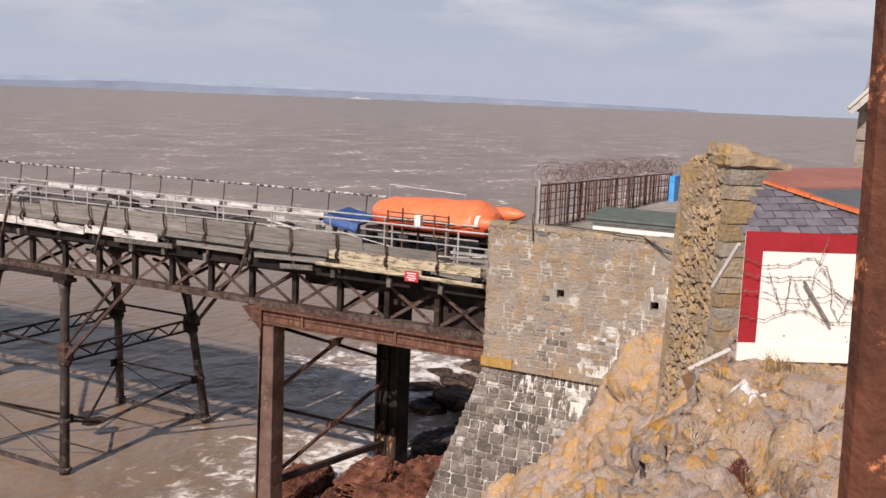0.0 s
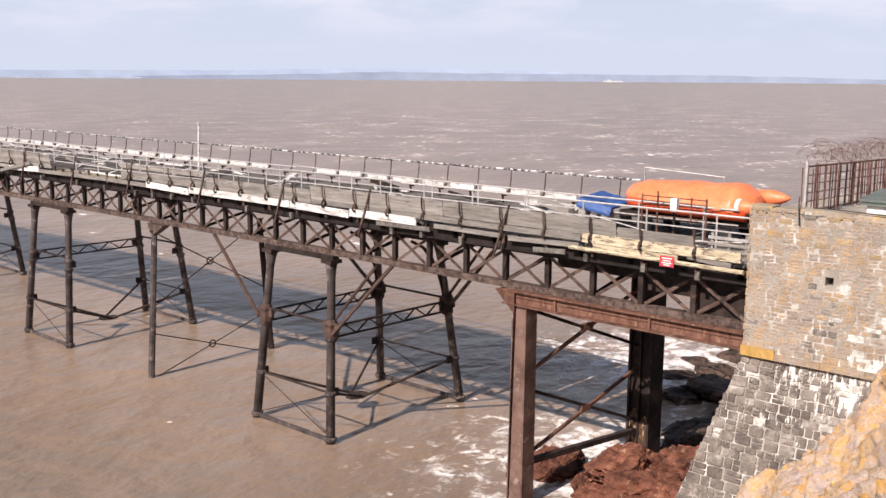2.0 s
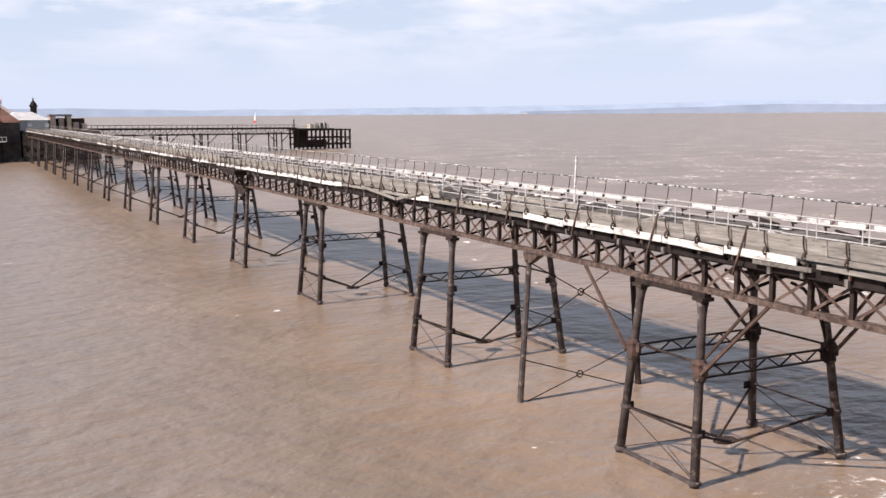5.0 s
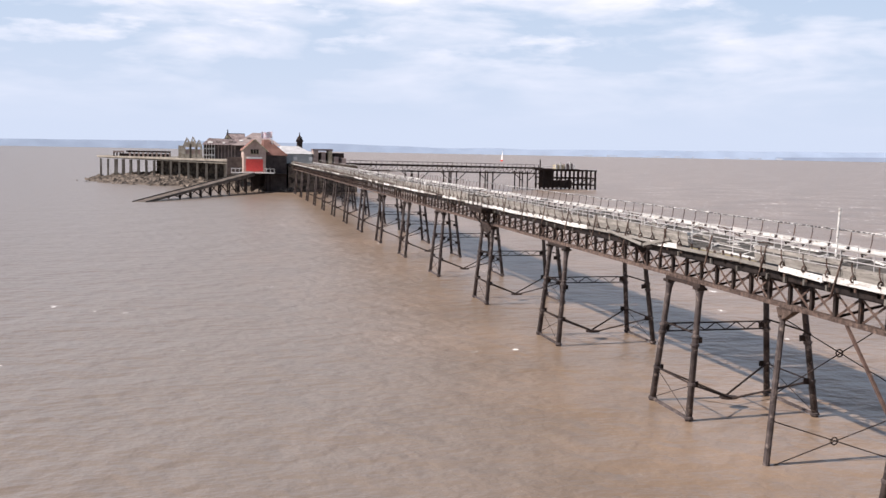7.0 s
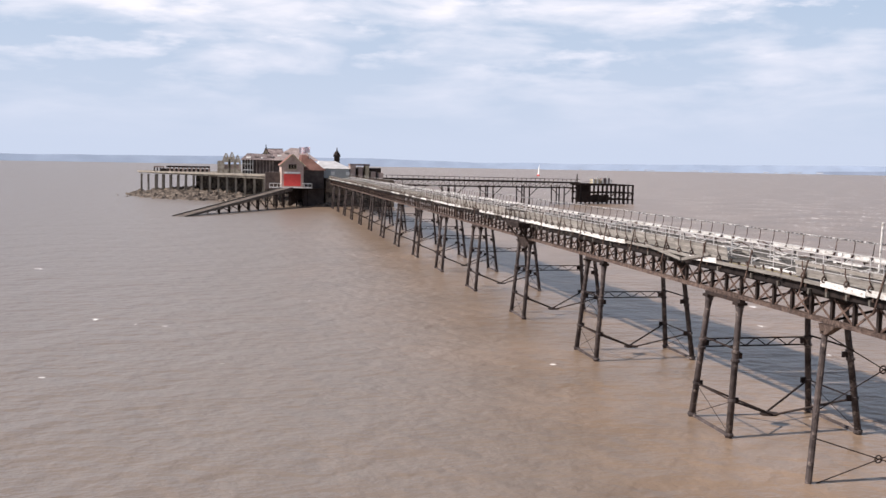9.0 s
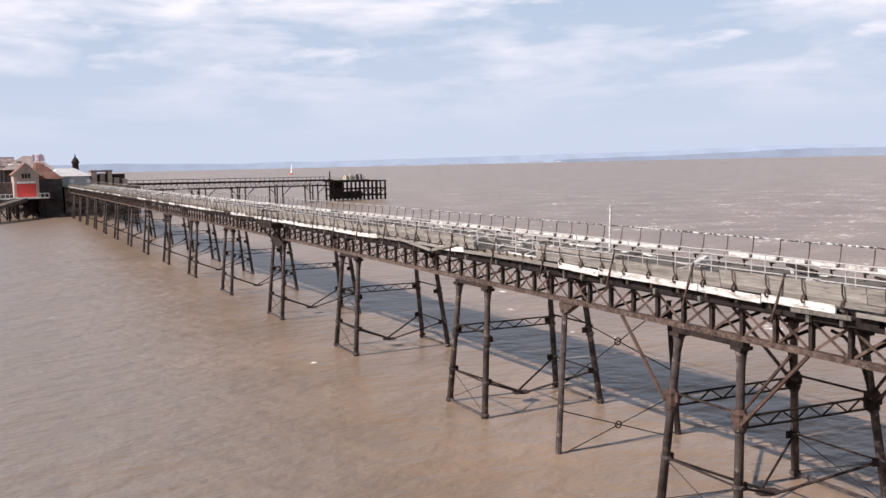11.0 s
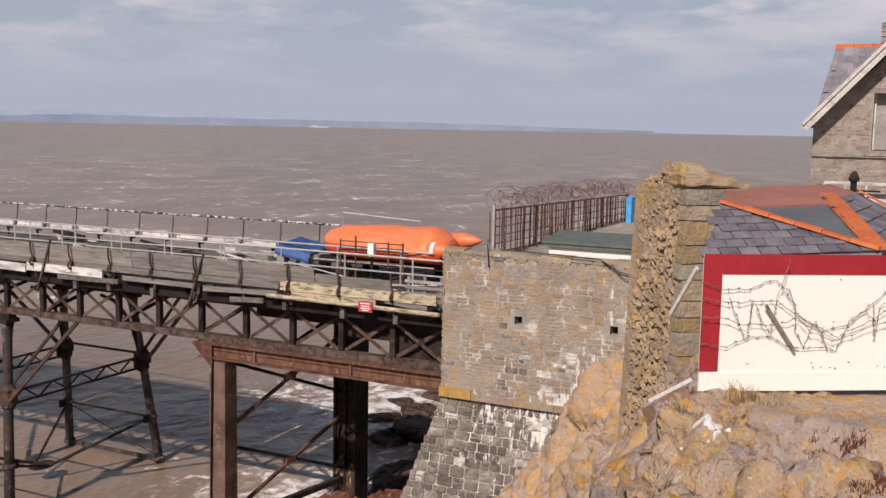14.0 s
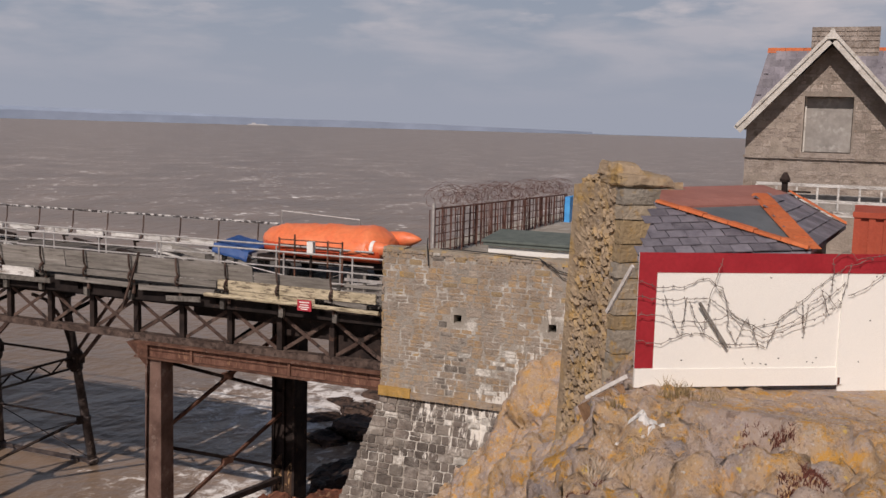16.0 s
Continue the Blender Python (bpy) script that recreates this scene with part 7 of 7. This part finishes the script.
part("cap", one(tube, [(0, 0, 16.8), (0, 0, 17.6), (0, 0, 18.2), (0, 0, 19.4)], [1.1, 0.8, 0.3, 0.05], 8), IRON, tower)
rest = thing("ruined_lodge", "roofless stone lodge with gaping openings", "ruin", (0, 338, 0))
for x0, x1, z1, m in ((32.5, 34.2, 13.3, SHED), (35.2, 36.6, 12.8, SHED), (37.5, 38.8, 13.6, CREAM_WOOD), (39.4, 41.0, 11.4, SHED), (42.0, 43.5, 11.0, SHED)):
    part("pier", one(box, x0, x1, 0, 6, 8.5, z1), m, rest)
part("lintel", one(box, 32.3, 39.0, -0.2, 6, 13.3, 13.9), GREYROOF, rest)
part("back_wall", one(box, 32.5, 43.5, 6, 6.6, 8.5, 12.6), IRON, rest)
quay = thing("quay_block", "dark stone quay carrying the pier's seaward end", "quay", (0, 0, 0), kind="structure")
part("body", one(box, 23.6, 46, 328.5, 352, -1, 9.0), ISL, quay)
flag = thing("flagstaff", "thin flagstaff with a small flag streaming", "flagpole", (18.5, 330, -0.4))
part("pole", one(tube, [(0, 0, 10), (0, 0, 19.6)], 0.08, 6), WHITE, flag)
bm = bmesh.new()
cols = [[bm.verts.new((-0.42 * i, 0.15 * math.sin(i * 1.1), 19.4 - 1.0 * j + 0.12 * math.sin(i * 0.9))) for j in range(3)] for i in range(9)]
for a, b in zip(cols, cols[1:]):
    for j in range(2):
        bm.faces.new((a[j], b[j], b[j + 1], a[j + 1]))
r = bmesh.ops.extrude_face_region(bm, geom=bm.faces[:])
bmesh.ops.translate(bm, vec=(0, 0.04, 0), verts=[v for v in r["geom"] if isinstance(v, bmesh.types.BMVert)])
part("flag", bm, surface("red white and blue bunting", (0.78, 0.74, 0.75), (0.70, 0.66, 0.70), 1.2, .8, 0, 0, (0.60, 0.18, 0.24), 0.55, 5), flag)

# ---- north jetty ----
jet = thing("north_jetty", "derelict iron jetty, lattice deck on paired piles", "jetty", (0, 0, 0))
JA, JB = Vector((44.0, 342, 0)), Vector((122.0, 371, 0))
jd = (JB - JA).normalized()
js = jd.cross(Vector((0, 0, 1))).normalized()
for dz, w in ((8.9, 0.35), (7.0, 0.4)):
    for s in (-2.6, 2.6):
        part("chord", one(beam, JA + js * s + Vector((0, 0, dz)), JB + js * s + Vector((0, 0, dz - 0.9)), 0.35, w), IRON, jet)
part("deck", one(beam, JA + Vector((0, 0, 9.25)), JB + Vector((0, 0, 8.3)), 5.8, 0.25), IRON, jet)
n = 40
for i in range(n):
    p, q = JA.lerp(JB, i / n), JA.lerp(JB, (i + 1) / n)
    z = -0.9 * i / n
    part("post", one(beam, p + js * 2.6 + Vector((0, 0, 7.0 + z)), p + js * 2.6 + Vector((0, 0, 10.3 + z)), 0.16, 0.16), IRON, jet)
    part("diagonal", one(beam, p + js * 2.6 + Vector((0, 0, 7.0 + z)), q + js * 2.6 + Vector((0, 0, 8.9 + z)), 0.14, 0.14), IRON, jet)
for s in (2.6, -2.6):
    part("rail", one(beam, JA + js * s + Vector((0, 0, 10.3)), JB + js * s + Vector((0, 0, 9.4)), 0.12, 0.12), IRON, jet)
for k in range(5):
    w = 0.12 + 0.195 * k
    for e in (-1.2, 1.2):
        for s in (-2.4, 2.4):
            c = JA.lerp(JB, w) + jd * e + js * s
            part("iron_leg", one(tube, [c + Vector((0, 0, -1)), c + Vector((0, 0, 7.0))], 0.26, 8), IRON, jet)
        c = JA.lerp(JB, w) + jd * e + js * 2.4
        part("knee_brace", one(beam, c + Vector((0, 0, 3.2)), c + jd * e * 3.6 + Vector((0, 0, 6.6)), 0.22, 0.22), IRON, jet)
head = thing("jetty_head", "dark timber landing stage at the jetty's end", "landing stage", (0, 0, 0))
for i in range(7):
    for j in range(3):
        x, y = 124.5 + 3.5 * i, 371.5 + 5 * j
        part("timber_leg", one(beam, (x, y, -1), (x, y, 7.6), 0.6, 0.6), IRON, head)
for z, x1 in ((7.3, 146), (4.4, 146), (1.8, 146)):
    for j in range(3):
        part("waling", one(box, 124, x1, 371.3 + 5 * j, 371.8 + 5 * j, z - 0.25, z + 0.25), IRON, head)
part("floor", one(box, 123.5, 139, 371, 383, 7.5, 7.9), IRON, head)
part("stage_wall", one(box, 124, 129.5, 376, 376.4, 0.5, 7.5), IRON, head)
part("stage_wall", one(box, 129.5, 137.5, 376, 376.4, 0.5, 3.4), IRON, head)
for i in range(6):
    part("brace", one(beam, (124.5 + 3.5 * i, 371.2, 1.8), (128.0 + 3.5 * i, 371.2, 4.4), 0.3, 0.3), IRON, head)
for x, h in ((130.0, 9.9), (131.6, 10.5), (133.8, 10.2), (135.6, 10.7), (137.2, 9.4)):
    part("broken_post", one(box, x, x + 0.5, 373.6, 374.0, 7.9, h), PALE_WOOD, head, "pale broken post")
part("broken_rail", one(box, 123.8, 128.8, 371.1, 371.4, 8.6, 8.85), PALE_WOOD, head)
part("hut", one(box, 130.2, 133.6, 374.2, 378, 7.9, 9.5), CREAM_WOOD, head, "pale remnant of a hut")
part("hut", one(box, 134.2, 137, 374.2, 378, 7.9, 10.0), GREYROOF, head)
part("mast", one(beam, (122.8, 371.5, 7), (122.8, 371.5, 11.4), 0.35, 0.35), IRON, head)

# ---- yacht and far ship ----
yacht = thing("sailing_boat", "small far sailing boat with a white sail and red hull", "sailing boat", (417, 1440, 0))
part("hull", one(loft, [[(x * w, y, z) for x, z in ((-1, 0), (1, 0), (1.5, 2.2), (-1.5, 2.2))] for y, w in ((-5, 0.3), (-2, 1), (3, 1), (5.5, 0.1))]), REDDOOR, yacht)
part("sail", one(solid, [(-0.5, -3, 2.6), (-0.5, 2.5, 2.6), (1.5, 1.6, 17)], [(0.1, -3, 2.6), (0.1, 2.5, 2.6), (1.8, 1.7, 17)]), WHITE, yacht)
part("mast", one(tube, [(0.2, 2.6, 2), (1.8, 2.0, 18)], 0.15, 6), IRON, yacht)
bm = bmesh.new()
fx, fy = 3600 * math.sin(radians(57.3)), 3600 * math.cos(radians(57.3))
solid(bm, [(fx - 20, fy + 31, 3), (fx + 20, fy - 31, 3), (fx + 22, fy - 29, 3), (fx - 18, fy + 33, 3)], [(fx - 17, fy + 26, 7), (fx + 15, fy - 23, 7), (fx + 17, fy - 21, 7), (fx - 15, fy + 28, 7)])
solid(bm, [(fx - 12, fy + 18, 7), (fx - 4, fy + 6, 7), (fx - 2, fy + 8, 7), (fx - 10, fy + 20, 7)], [(fx - 11, fy + 16, 11), (fx - 5, fy + 8, 11), (fx - 3, fy + 10, 11), (fx - 9, fy + 18, 11)])
whole("white_ship", bm, surface("sunlit white hull", (0.55, 0.56, 0.58), (0.62, 0.63, 0.65), .1, .7, 0, 0), "tiny white ship on the horizon", "ship")


# ---- dry plants on the rock ----
DRY = surface("dry grass", (0.20, 0.145, 0.07), (0.36, 0.27, 0.135), 5, 0.9, 0, 0.1, vary=0.3)
TWIG = surface("bleached dead twigs", (0.36, 0.29, 0.22), (0.56, 0.48, 0.38), 5, 0.9, 0, 0.1, vary=0.3)
DOCK = surface("dead red dock", (0.11, 0.035, 0.028), (0.19, 0.07, 0.05), 5, 0.9, 0, 0.1, vary=0.3)


def tuft(x, y, n, h, spread, seed, mat, name, label, thick=0.0035):
    g = random.Random(seed)
    bm = bmesh.new()
    for _ in range(n):
        a, r = g.uniform(0, math.tau), spread * g.random() ** 0.5
        px, py = x + r * math.cos(a), y + r * math.sin(a)
        px, py, z = cliff_point(px, py) - Vector((0, 0, 0.02))
        lean, b, hh = g.uniform(0.1, 0.7) * h, g.uniform(0, math.tau), h * g.uniform(0.5, 1.0)
        tube(bm, [(px, py, z), (px + 0.4 * lean * math.cos(b), py + 0.4 * lean * math.sin(b), z + 0.6 * hh), (px + lean * math.cos(b), py + lean * math.sin(b), z + hh)], [thick, thick * 0.7, thick * 0.2], 3)
    whole(name, bm, mat, label, "plant", name + "s", "stuff")


tuft(11.0, 1.62, 130, 0.17, 0.18, 1, DRY, "grass_tuft", "tuft of dry straw-coloured grass at the hoarding's foot")
tuft(10.9, 1.25, 110, 0.10, 0.2, 2, DRY, "grass_tuft", "tuft of dry straw-coloured grass at the hoarding's foot")
for k, (x, y, mat, n, h, w) in enumerate(((9.9, 2.0, DRY, 26, 0.13, 0.10), (8.4, 1.77, TWIG, 46, 0.20, 0.12), (8.25, 1.70, DOCK, 120, 0.06, 0.08), (7.55, 1.15, TWIG, 30, 0.18, 0.08), (7.5, 1.23, DOCK, 260, 0.07, 0.11), (7.65, 1.80, DOCK, 170, 0.04, 0.12), (7.7, 1.62, TWIG, 16, 0.10, 0.08), (8.08, 0.20, DOCK, 420, 0.06, 0.17),
                                         (8.35, 0.10, DOCK, 260, 0.07, 0.12), (8.8, 0.02, DOCK, 240, 0.07, 0.10), (9.6, 0.43, DOCK, 200, 0.06, 0.12), (9.65, 0.69, DOCK, 140, 0.05, 0.12), (8.6, 1.5, DRY, 12, 0.1, 0.1))):
    tuft(x, y, n, h, w, 10 + k, mat, "dry_plant", "wiry dead plant rooted in a rock crevice", 0.005)

# a splash of old white paint on the rock
PAINT = surface("spilt white paint", (0.62, 0.60, 0.57), (0.76, 0.75, 0.72), 8, 0.8, 0, 0.2)
bm = bmesh.new()
for k in range(260):
    g = random.Random(90 + k)
    cx, cy, r0 = 9.45 + g.gauss(0, 0.12), 1.66 + g.gauss(0, 0.09), g.uniform(0.012, 0.032)
    spots = [cliff_point(cx + r0 * math.cos(j), cy + r0 * math.sin(j)).z for j in range(0, 7, 2)]
    if max(spots) - min(spots) > 1.4 * r0 + 0.010:
        continue
    ring = []
    for j in range(9):
        r = r0 * g.uniform(0.6, 1.4)
        ring.append(bm.verts.new(cliff_point(cx + r * 1.2 * math.cos(j * math.tau / 9), cy + r * math.sin(j * math.tau / 9)) + Vector((0, 0, 0.008))))
    mid = bm.verts.new(cliff_point(cx, cy) + Vector((0, 0, 0.012)))
    for j in range(9):
        bm.faces.new((ring[j], ring[(j + 1) % 9], mid))
whole("paint_splash", bm, PAINT, "old white paint splashed on the rock", "paint")


# ---- stones of the walls ----
def stone_meshes(mats, seed, round_=False, ragged=0.05):
    """Four shapes in each material: squared with a worn arris, or rounded like a cobble."""
    g = random.Random(seed)
    out = []
    for m in mats:
        for _ in range(4):
            bm = bmesh.new()
            n = 10 if round_ else 8
            rings = []
            for x, inset in ((1.0, 0.0), (0.30, 0.01), (0.06, 0.035 if round_ else 0.03)):
                ring = []
                for k in range(n):
                    a = math.tau * (k + 0.5) / n
                    e = 0.27 if round_ else 0.22
                    u, v = (math.copysign(abs(f) ** e, f) for f in (math.cos(a), math.sin(a)))
                    w = 0.5 - inset - g.uniform(0.0, ragged)
                    ring.append(bm.verts.new((x + (g.uniform(-ragged, ragged) if x < 0.1 else 0), 0.5 + u * w, 0.5 + v * w)))
                rings.append(ring)
            c = bm.verts.new((g.uniform(-0.12, 0.0) if round_ else g.uniform(-0.01, 0.05), g.uniform(0.4, 0.6), g.uniform(0.4, 0.6)))
            for p, q in zip(rings, rings[1:]):
                for k in range(n):
                    bm.faces.new((p[k], p[(k + 1) % n], q[(k + 1) % n], q[k]))
            for k in range(n):
                bm.faces.new((rings[-1][k], rings[-1][(k + 1) % n], c))
            out.append(mesh_of("stone", bm, m))
    return out


def place(spots, parent, most):
    """Single stones up to the limit; the rest joined by material."""
    rng.shuffle(spots)
    for me, m in spots[:most]:
        again("stone", me, parent, m)
    by = {}
    for me, m in spots[most:]:
        by.setdefault(me.materials[0], []).append((me, m))
    for mat, items in by.items():
        bm = bmesh.new()
        for me, m in items:
            old = len(bm.verts)
            bm.from_mesh(me)
            bm.verts.ensure_lookup_table()
            for v in bm.verts[old:]:
                v.co = m @ v.co
        tagged(part("rubble_fill", bm, mat, parent), kind="stuff")


def lay(parent, origin, along, up, out_dir, length, height, hs, ls, meshes, weights, depth, skip, most, gap=0.012, split=0.35):
    """Courses of single stones over a face: along it, up it, facing out_dir. Those past the limit are joined."""
    frame3 = Matrix((-out_dir, along, up)).transposed().to_4x4()
    spots = []
    z = 0.0
    while z < height - 0.03:
        h = min(rng.uniform(*hs), height - z)
        s = -rng.uniform(0, 0.2)
        while s < (length(z + h / 2) if callable(length) else length):
            L = rng.uniform(*ls) * (0.6 + 0.8 * h / hs[1])
            end = length(z + h / 2) if callable(length) else length
            a, b = max(s, 0), min(s + L, end)
            s += L
            if b - a < 0.05 or skip(a, b, z, z + h):
                continue
            kind = rng.choices(range(len(meshes) // 4), weights(a, z) if callable(weights) else weights)[0]
            lift = rng.uniform(-0.012, 0.012)
            m = Matrix.Translation(origin + along * (a + 0.006) + up * (z + 0.005 + lift * 0.4) + out_dir * rng.uniform(-0.006, 0.008)) @ frame3 @ pose(0, 0, 0, rng.uniform(-1.8, 1.8)) @ Matrix.Diagonal((depth, b - a - gap, h - gap, 1))
            if h > 0.145 and rng.random() < split:
                cut = rng.uniform(0.4, 0.6)
                for lo, hi in ((0.0, cut), (cut, 1.0)):
                    m2 = m @ Matrix.Translation((0, 0, lo + 0.02)) @ Matrix.Diagonal((1, 1, hi - lo - 0.04, 1))
                    spots.append((meshes[kind * 4 + rng.randrange(4)], m2))
            else:
                spots.append((meshes[kind * 4 + rng.randrange(4)], m))
        z += h
    place(spots, parent, most)


OCHRE = surface("ochre stained limestone", (0.29, 0.225, 0.15), (0.38, 0.285, 0.17), 2.0, 0.9, 0, 0.6, (0.42, 0.27, 0.10), 0.6, 18, soft=0.08)
BLOOM = surface("salt whitened limestone", (0.32, 0.30, 0.265), (0.48, 0.455, 0.41), 2.0, 0.9, 0, 0.6, (0.72, 0.70, 0.65), 0.52, 18, soft=0.08)
WALL_STONE, WALL_DARK, BATTER_DARK, BATTER_STONE = STONE.copy(), STONE_DARK.copy(), BLOCK.copy(), STONE_DARK.copy()
for m, cut in ((WALL_STONE, 0.785), (WALL_DARK, 0.785), (MORTAR, 0.74)):
    salt_runs(m, 7.2, 8.9, 5.6, 10.8, cut)
for m in (BATTER_DARK, BATTER_STONE, WHITE_MORTAR):
    salt_runs(m, 7.2, 3.2, 6.5, 11.6, 0.76)
upper = stone_meshes((WALL_STONE, OCHRE, BLOOM, WALL_DARK), 3)
Y, Z, XN = Vector((0, 1, 0)), Vector((0, 0, 1)), Vector((-1, 0, 0))


def hole(a, b, z0, z1):
    y0, y1 = 4.6 + a, 4.6 + b
    for hy, hz in HOLES:
        if y1 > hy - 0.105 and y0 < hy + 0.105 and 6.95 + z1 > hz - 0.11 and 6.95 + z0 < hz + 0.11:
            return True
    return y0 < 6.3 and 6.95 + z1 < 8.3


def stained(a, z):
    """More ochre high up, more salt low down towards the rock, dark runs under the holes."""
    y, h = 4.6 + a, 6.95 + z
    low = max(0.0, (9.2 - h) / 2.2) * max(0.0, min(1.0, (10.4 - y) / 2.5))
    patchy = noise.noise((y * 0.8, h * 0.9, 2.2))
    return (12, 1.6 if h > 9.2 and patchy > 0.1 else 0.5 if h > 9.3 else 0.12, 0.05 + 3.0 * low, 0.25 + (5 if abs(y - 9.36) < 0.3 and h < 9.0 else 0))


lay(wall, Vector((WX, 4.6, 6.95)), Y, Z, XN, WY - 4.6, WT - 0.05 - 6.95, (0.11, 0.23), (0.16, 0.44), upper, stained, 0.10, hole, 300, 0.007, 0.30)
# string course with one large ochre corner block
y = WY + 0.03
first_block = True
while y > 5.0:
    L = 0.95 if first_block else rng.uniform(0.7, 1.3)
    bm = bmesh.new()
    box(bm, WX - 0.07, WX + 0.16, y - L + 0.01, y, 6.77, 7.03 if first_block else 6.94)
    part("string_stone", bm, LICHEN if first_block else STONE, wall)
    first_block = False
    y -= L
lowm = stone_meshes((BATTER_DARK, BATTER_STONE, BLOOM), 5, True)
tilt = Vector((2.1, 0, 7.78)).normalized()
face = Vector((-7.78, 0, 2.1)).normalized()



def salted(a, z):
    """Paler and saltier towards the rock and the string course."""
    k = max(0.0, min(1.0, (4.2 - a) / 3.0)) + 0.5 * max(0.0, (z - 2.5) / 2.2)
    return (7, 2.6, 0.2 + 0.9 * k)


lay(batter, Vector((WX - 1.178, 5.5, 2.2)), Y, tilt, face, lambda z: WY - 5.5 + (4.78 - z) * 0.285, 4.72, (0.15, 0.34), (0.14, 0.44), lowm, salted, 0.16, lambda a, b, z0, z1: False, 300, 0.004, 0.22)
# end face of the abutment towards the sea, a column of quoins
for j in range(16):
    z = 6.95 + 0.235 * j
    m = Matrix.Translation((WX + 0.02, WY + 0.04, z)) @ Matrix.Diagonal((0.6 if j % 2 else 0.35, -0.14, 0.22, 1))
    again("stone", upper[rng.randrange(8)], wall, m)

# rubble of the broken wall end
rub = stone_meshes((RUBBLE, STONE, OCHRE), 9, True, 0.12)


def face_of(f0, f1, h0, h1, hs, ls, weights, rough, most, rub, tilt=0.0):
    """Courses of tilted rubble on a battered face."""
    f0, f1, h0, h1 = (Vector(p) for p in (f0, f1, h0, h1))
    spots = []
    z = 0.9
    H = h0.z - f0.z
    while z < H - 0.05:
        h = rng.uniform(*hs)
        a, b = f0.lerp(h0, min(1, z / H)), f1.lerp(h1, min(1, z / H))
        al = (b - a)
        al.z = 0
        Lw = al.length
        al.normalize()
        out = Vector((al.y, -al.x, 0))
        if out.x > 0:
            out = -out
        fr = Matrix((-out, al, Z)).transposed().to_4x4()
        s = 0.05
        Lw -= 0.9 * rough
        while s < Lw - 0.05:
            L = min(rng.uniform(*ls), Lw - s)
            turn = pose(0, 0, 0, tilt + rng.uniform(-rough, rough) * 150, rng.uniform(-rough, rough) * 80, rng.uniform(-rough, rough) * 60)
            m = Matrix.Translation(a + al * s + Vector((0, 0, rng.uniform(-0.2, 0.2) * rough)) + out * rng.uniform(-0.055, 0.012)) @ fr @ turn @ Matrix.Diagonal((0.2, L * (0.975 + 1.2 * rough), h * (0.965 + 1.5 * rough), 1))
            kind = rng.choices(range(3), weights)[0]
            spots.append((rub[kind * 4 + rng.randrange(4)], m))
            s += L
        z += h
    place(spots, pillar, most)


face_of(P_FOOT[0], P_FOOT[3], P_HEAD[0], P_HEAD[3], (0.06, 0.10), (0.08, 0.19), (12, 1.2, 1.6), 0.13, 300, rub, 66.0)
# big squared blocks down the dressed side, one or two to a course
dressed = [surface("dressed block " + w, lo, hi, 2.5, 0.9, 0, 0.6, (0.44, 0.28, 0.10), 0.62, 16, soft=0.08)
           for w, lo, hi in (("grey", (0.27, 0.24, 0.20), (0.38, 0.34, 0.28)), ("ochre", (0.34, 0.255, 0.155), (0.45, 0.34, 0.20)), ("buff", (0.33, 0.275, 0.21), (0.43, 0.36, 0.27)))]
f0, f1, h0, h1 = (Vector(p) for p in (P_FOOT[0], P_FOOT[1], P_HEAD[0], P_HEAD[1]))
z, row = 13.12, 0
while z > 8.4:
    h = (0.27, 0.24, 0.40, 0.29, 0.26, 0.34)[row % 6]
    k = (z - h - f0.z) / (h0.z - f0.z)
    a, b = f0.lerp(h0, k), f1.lerp(h1, k)
    along = (b - a).normalized()
    out, back = Vector((along.y, -along.x, 0)), Vector((-along.y, along.x, 0))
    if out.x > 0:
        out, back = back, out
    for s0, s1 in ((0.0, 1.0),) if row % 3 != 1 else ((0.0, 0.62), (0.635, 1.0)):
        p, q = a.lerp(b, s0) - along * rng.uniform(0.0, 0.06) * (s0 == 0), a.lerp(b, s1) + along * rng.uniform(-0.03, 0.03)
        proud = out * rng.uniform(0.05, 0.075)
        foot = [Vector((c.x, c.y, z - h + 0.008)) for c in (p + proud, q + proud, q + back * 0.2, p + back * 0.2)]
        bm = bmesh.new()
        solid(bm, foot, [c + Vector((0, 0, h - 0.016)) for c in foot])
        bmesh.ops.subdivide_edges(bm, edges=bm.edges[:], cuts=3, use_grid_fill=True)
        bmesh.ops.smooth_vert(bm, verts=bm.verts[:], factor=0.09, use_axis_x=True, use_axis_y=True, use_axis_z=True)
        for v in bm.verts:
            v.co += noise.noise_vector(v.co * 6.0) * 0.018
        part("block", bm, dressed[(row * 2 + (s0 > 0) + (row // 3)) % 3], pillar)
    z -= h
    row += 1
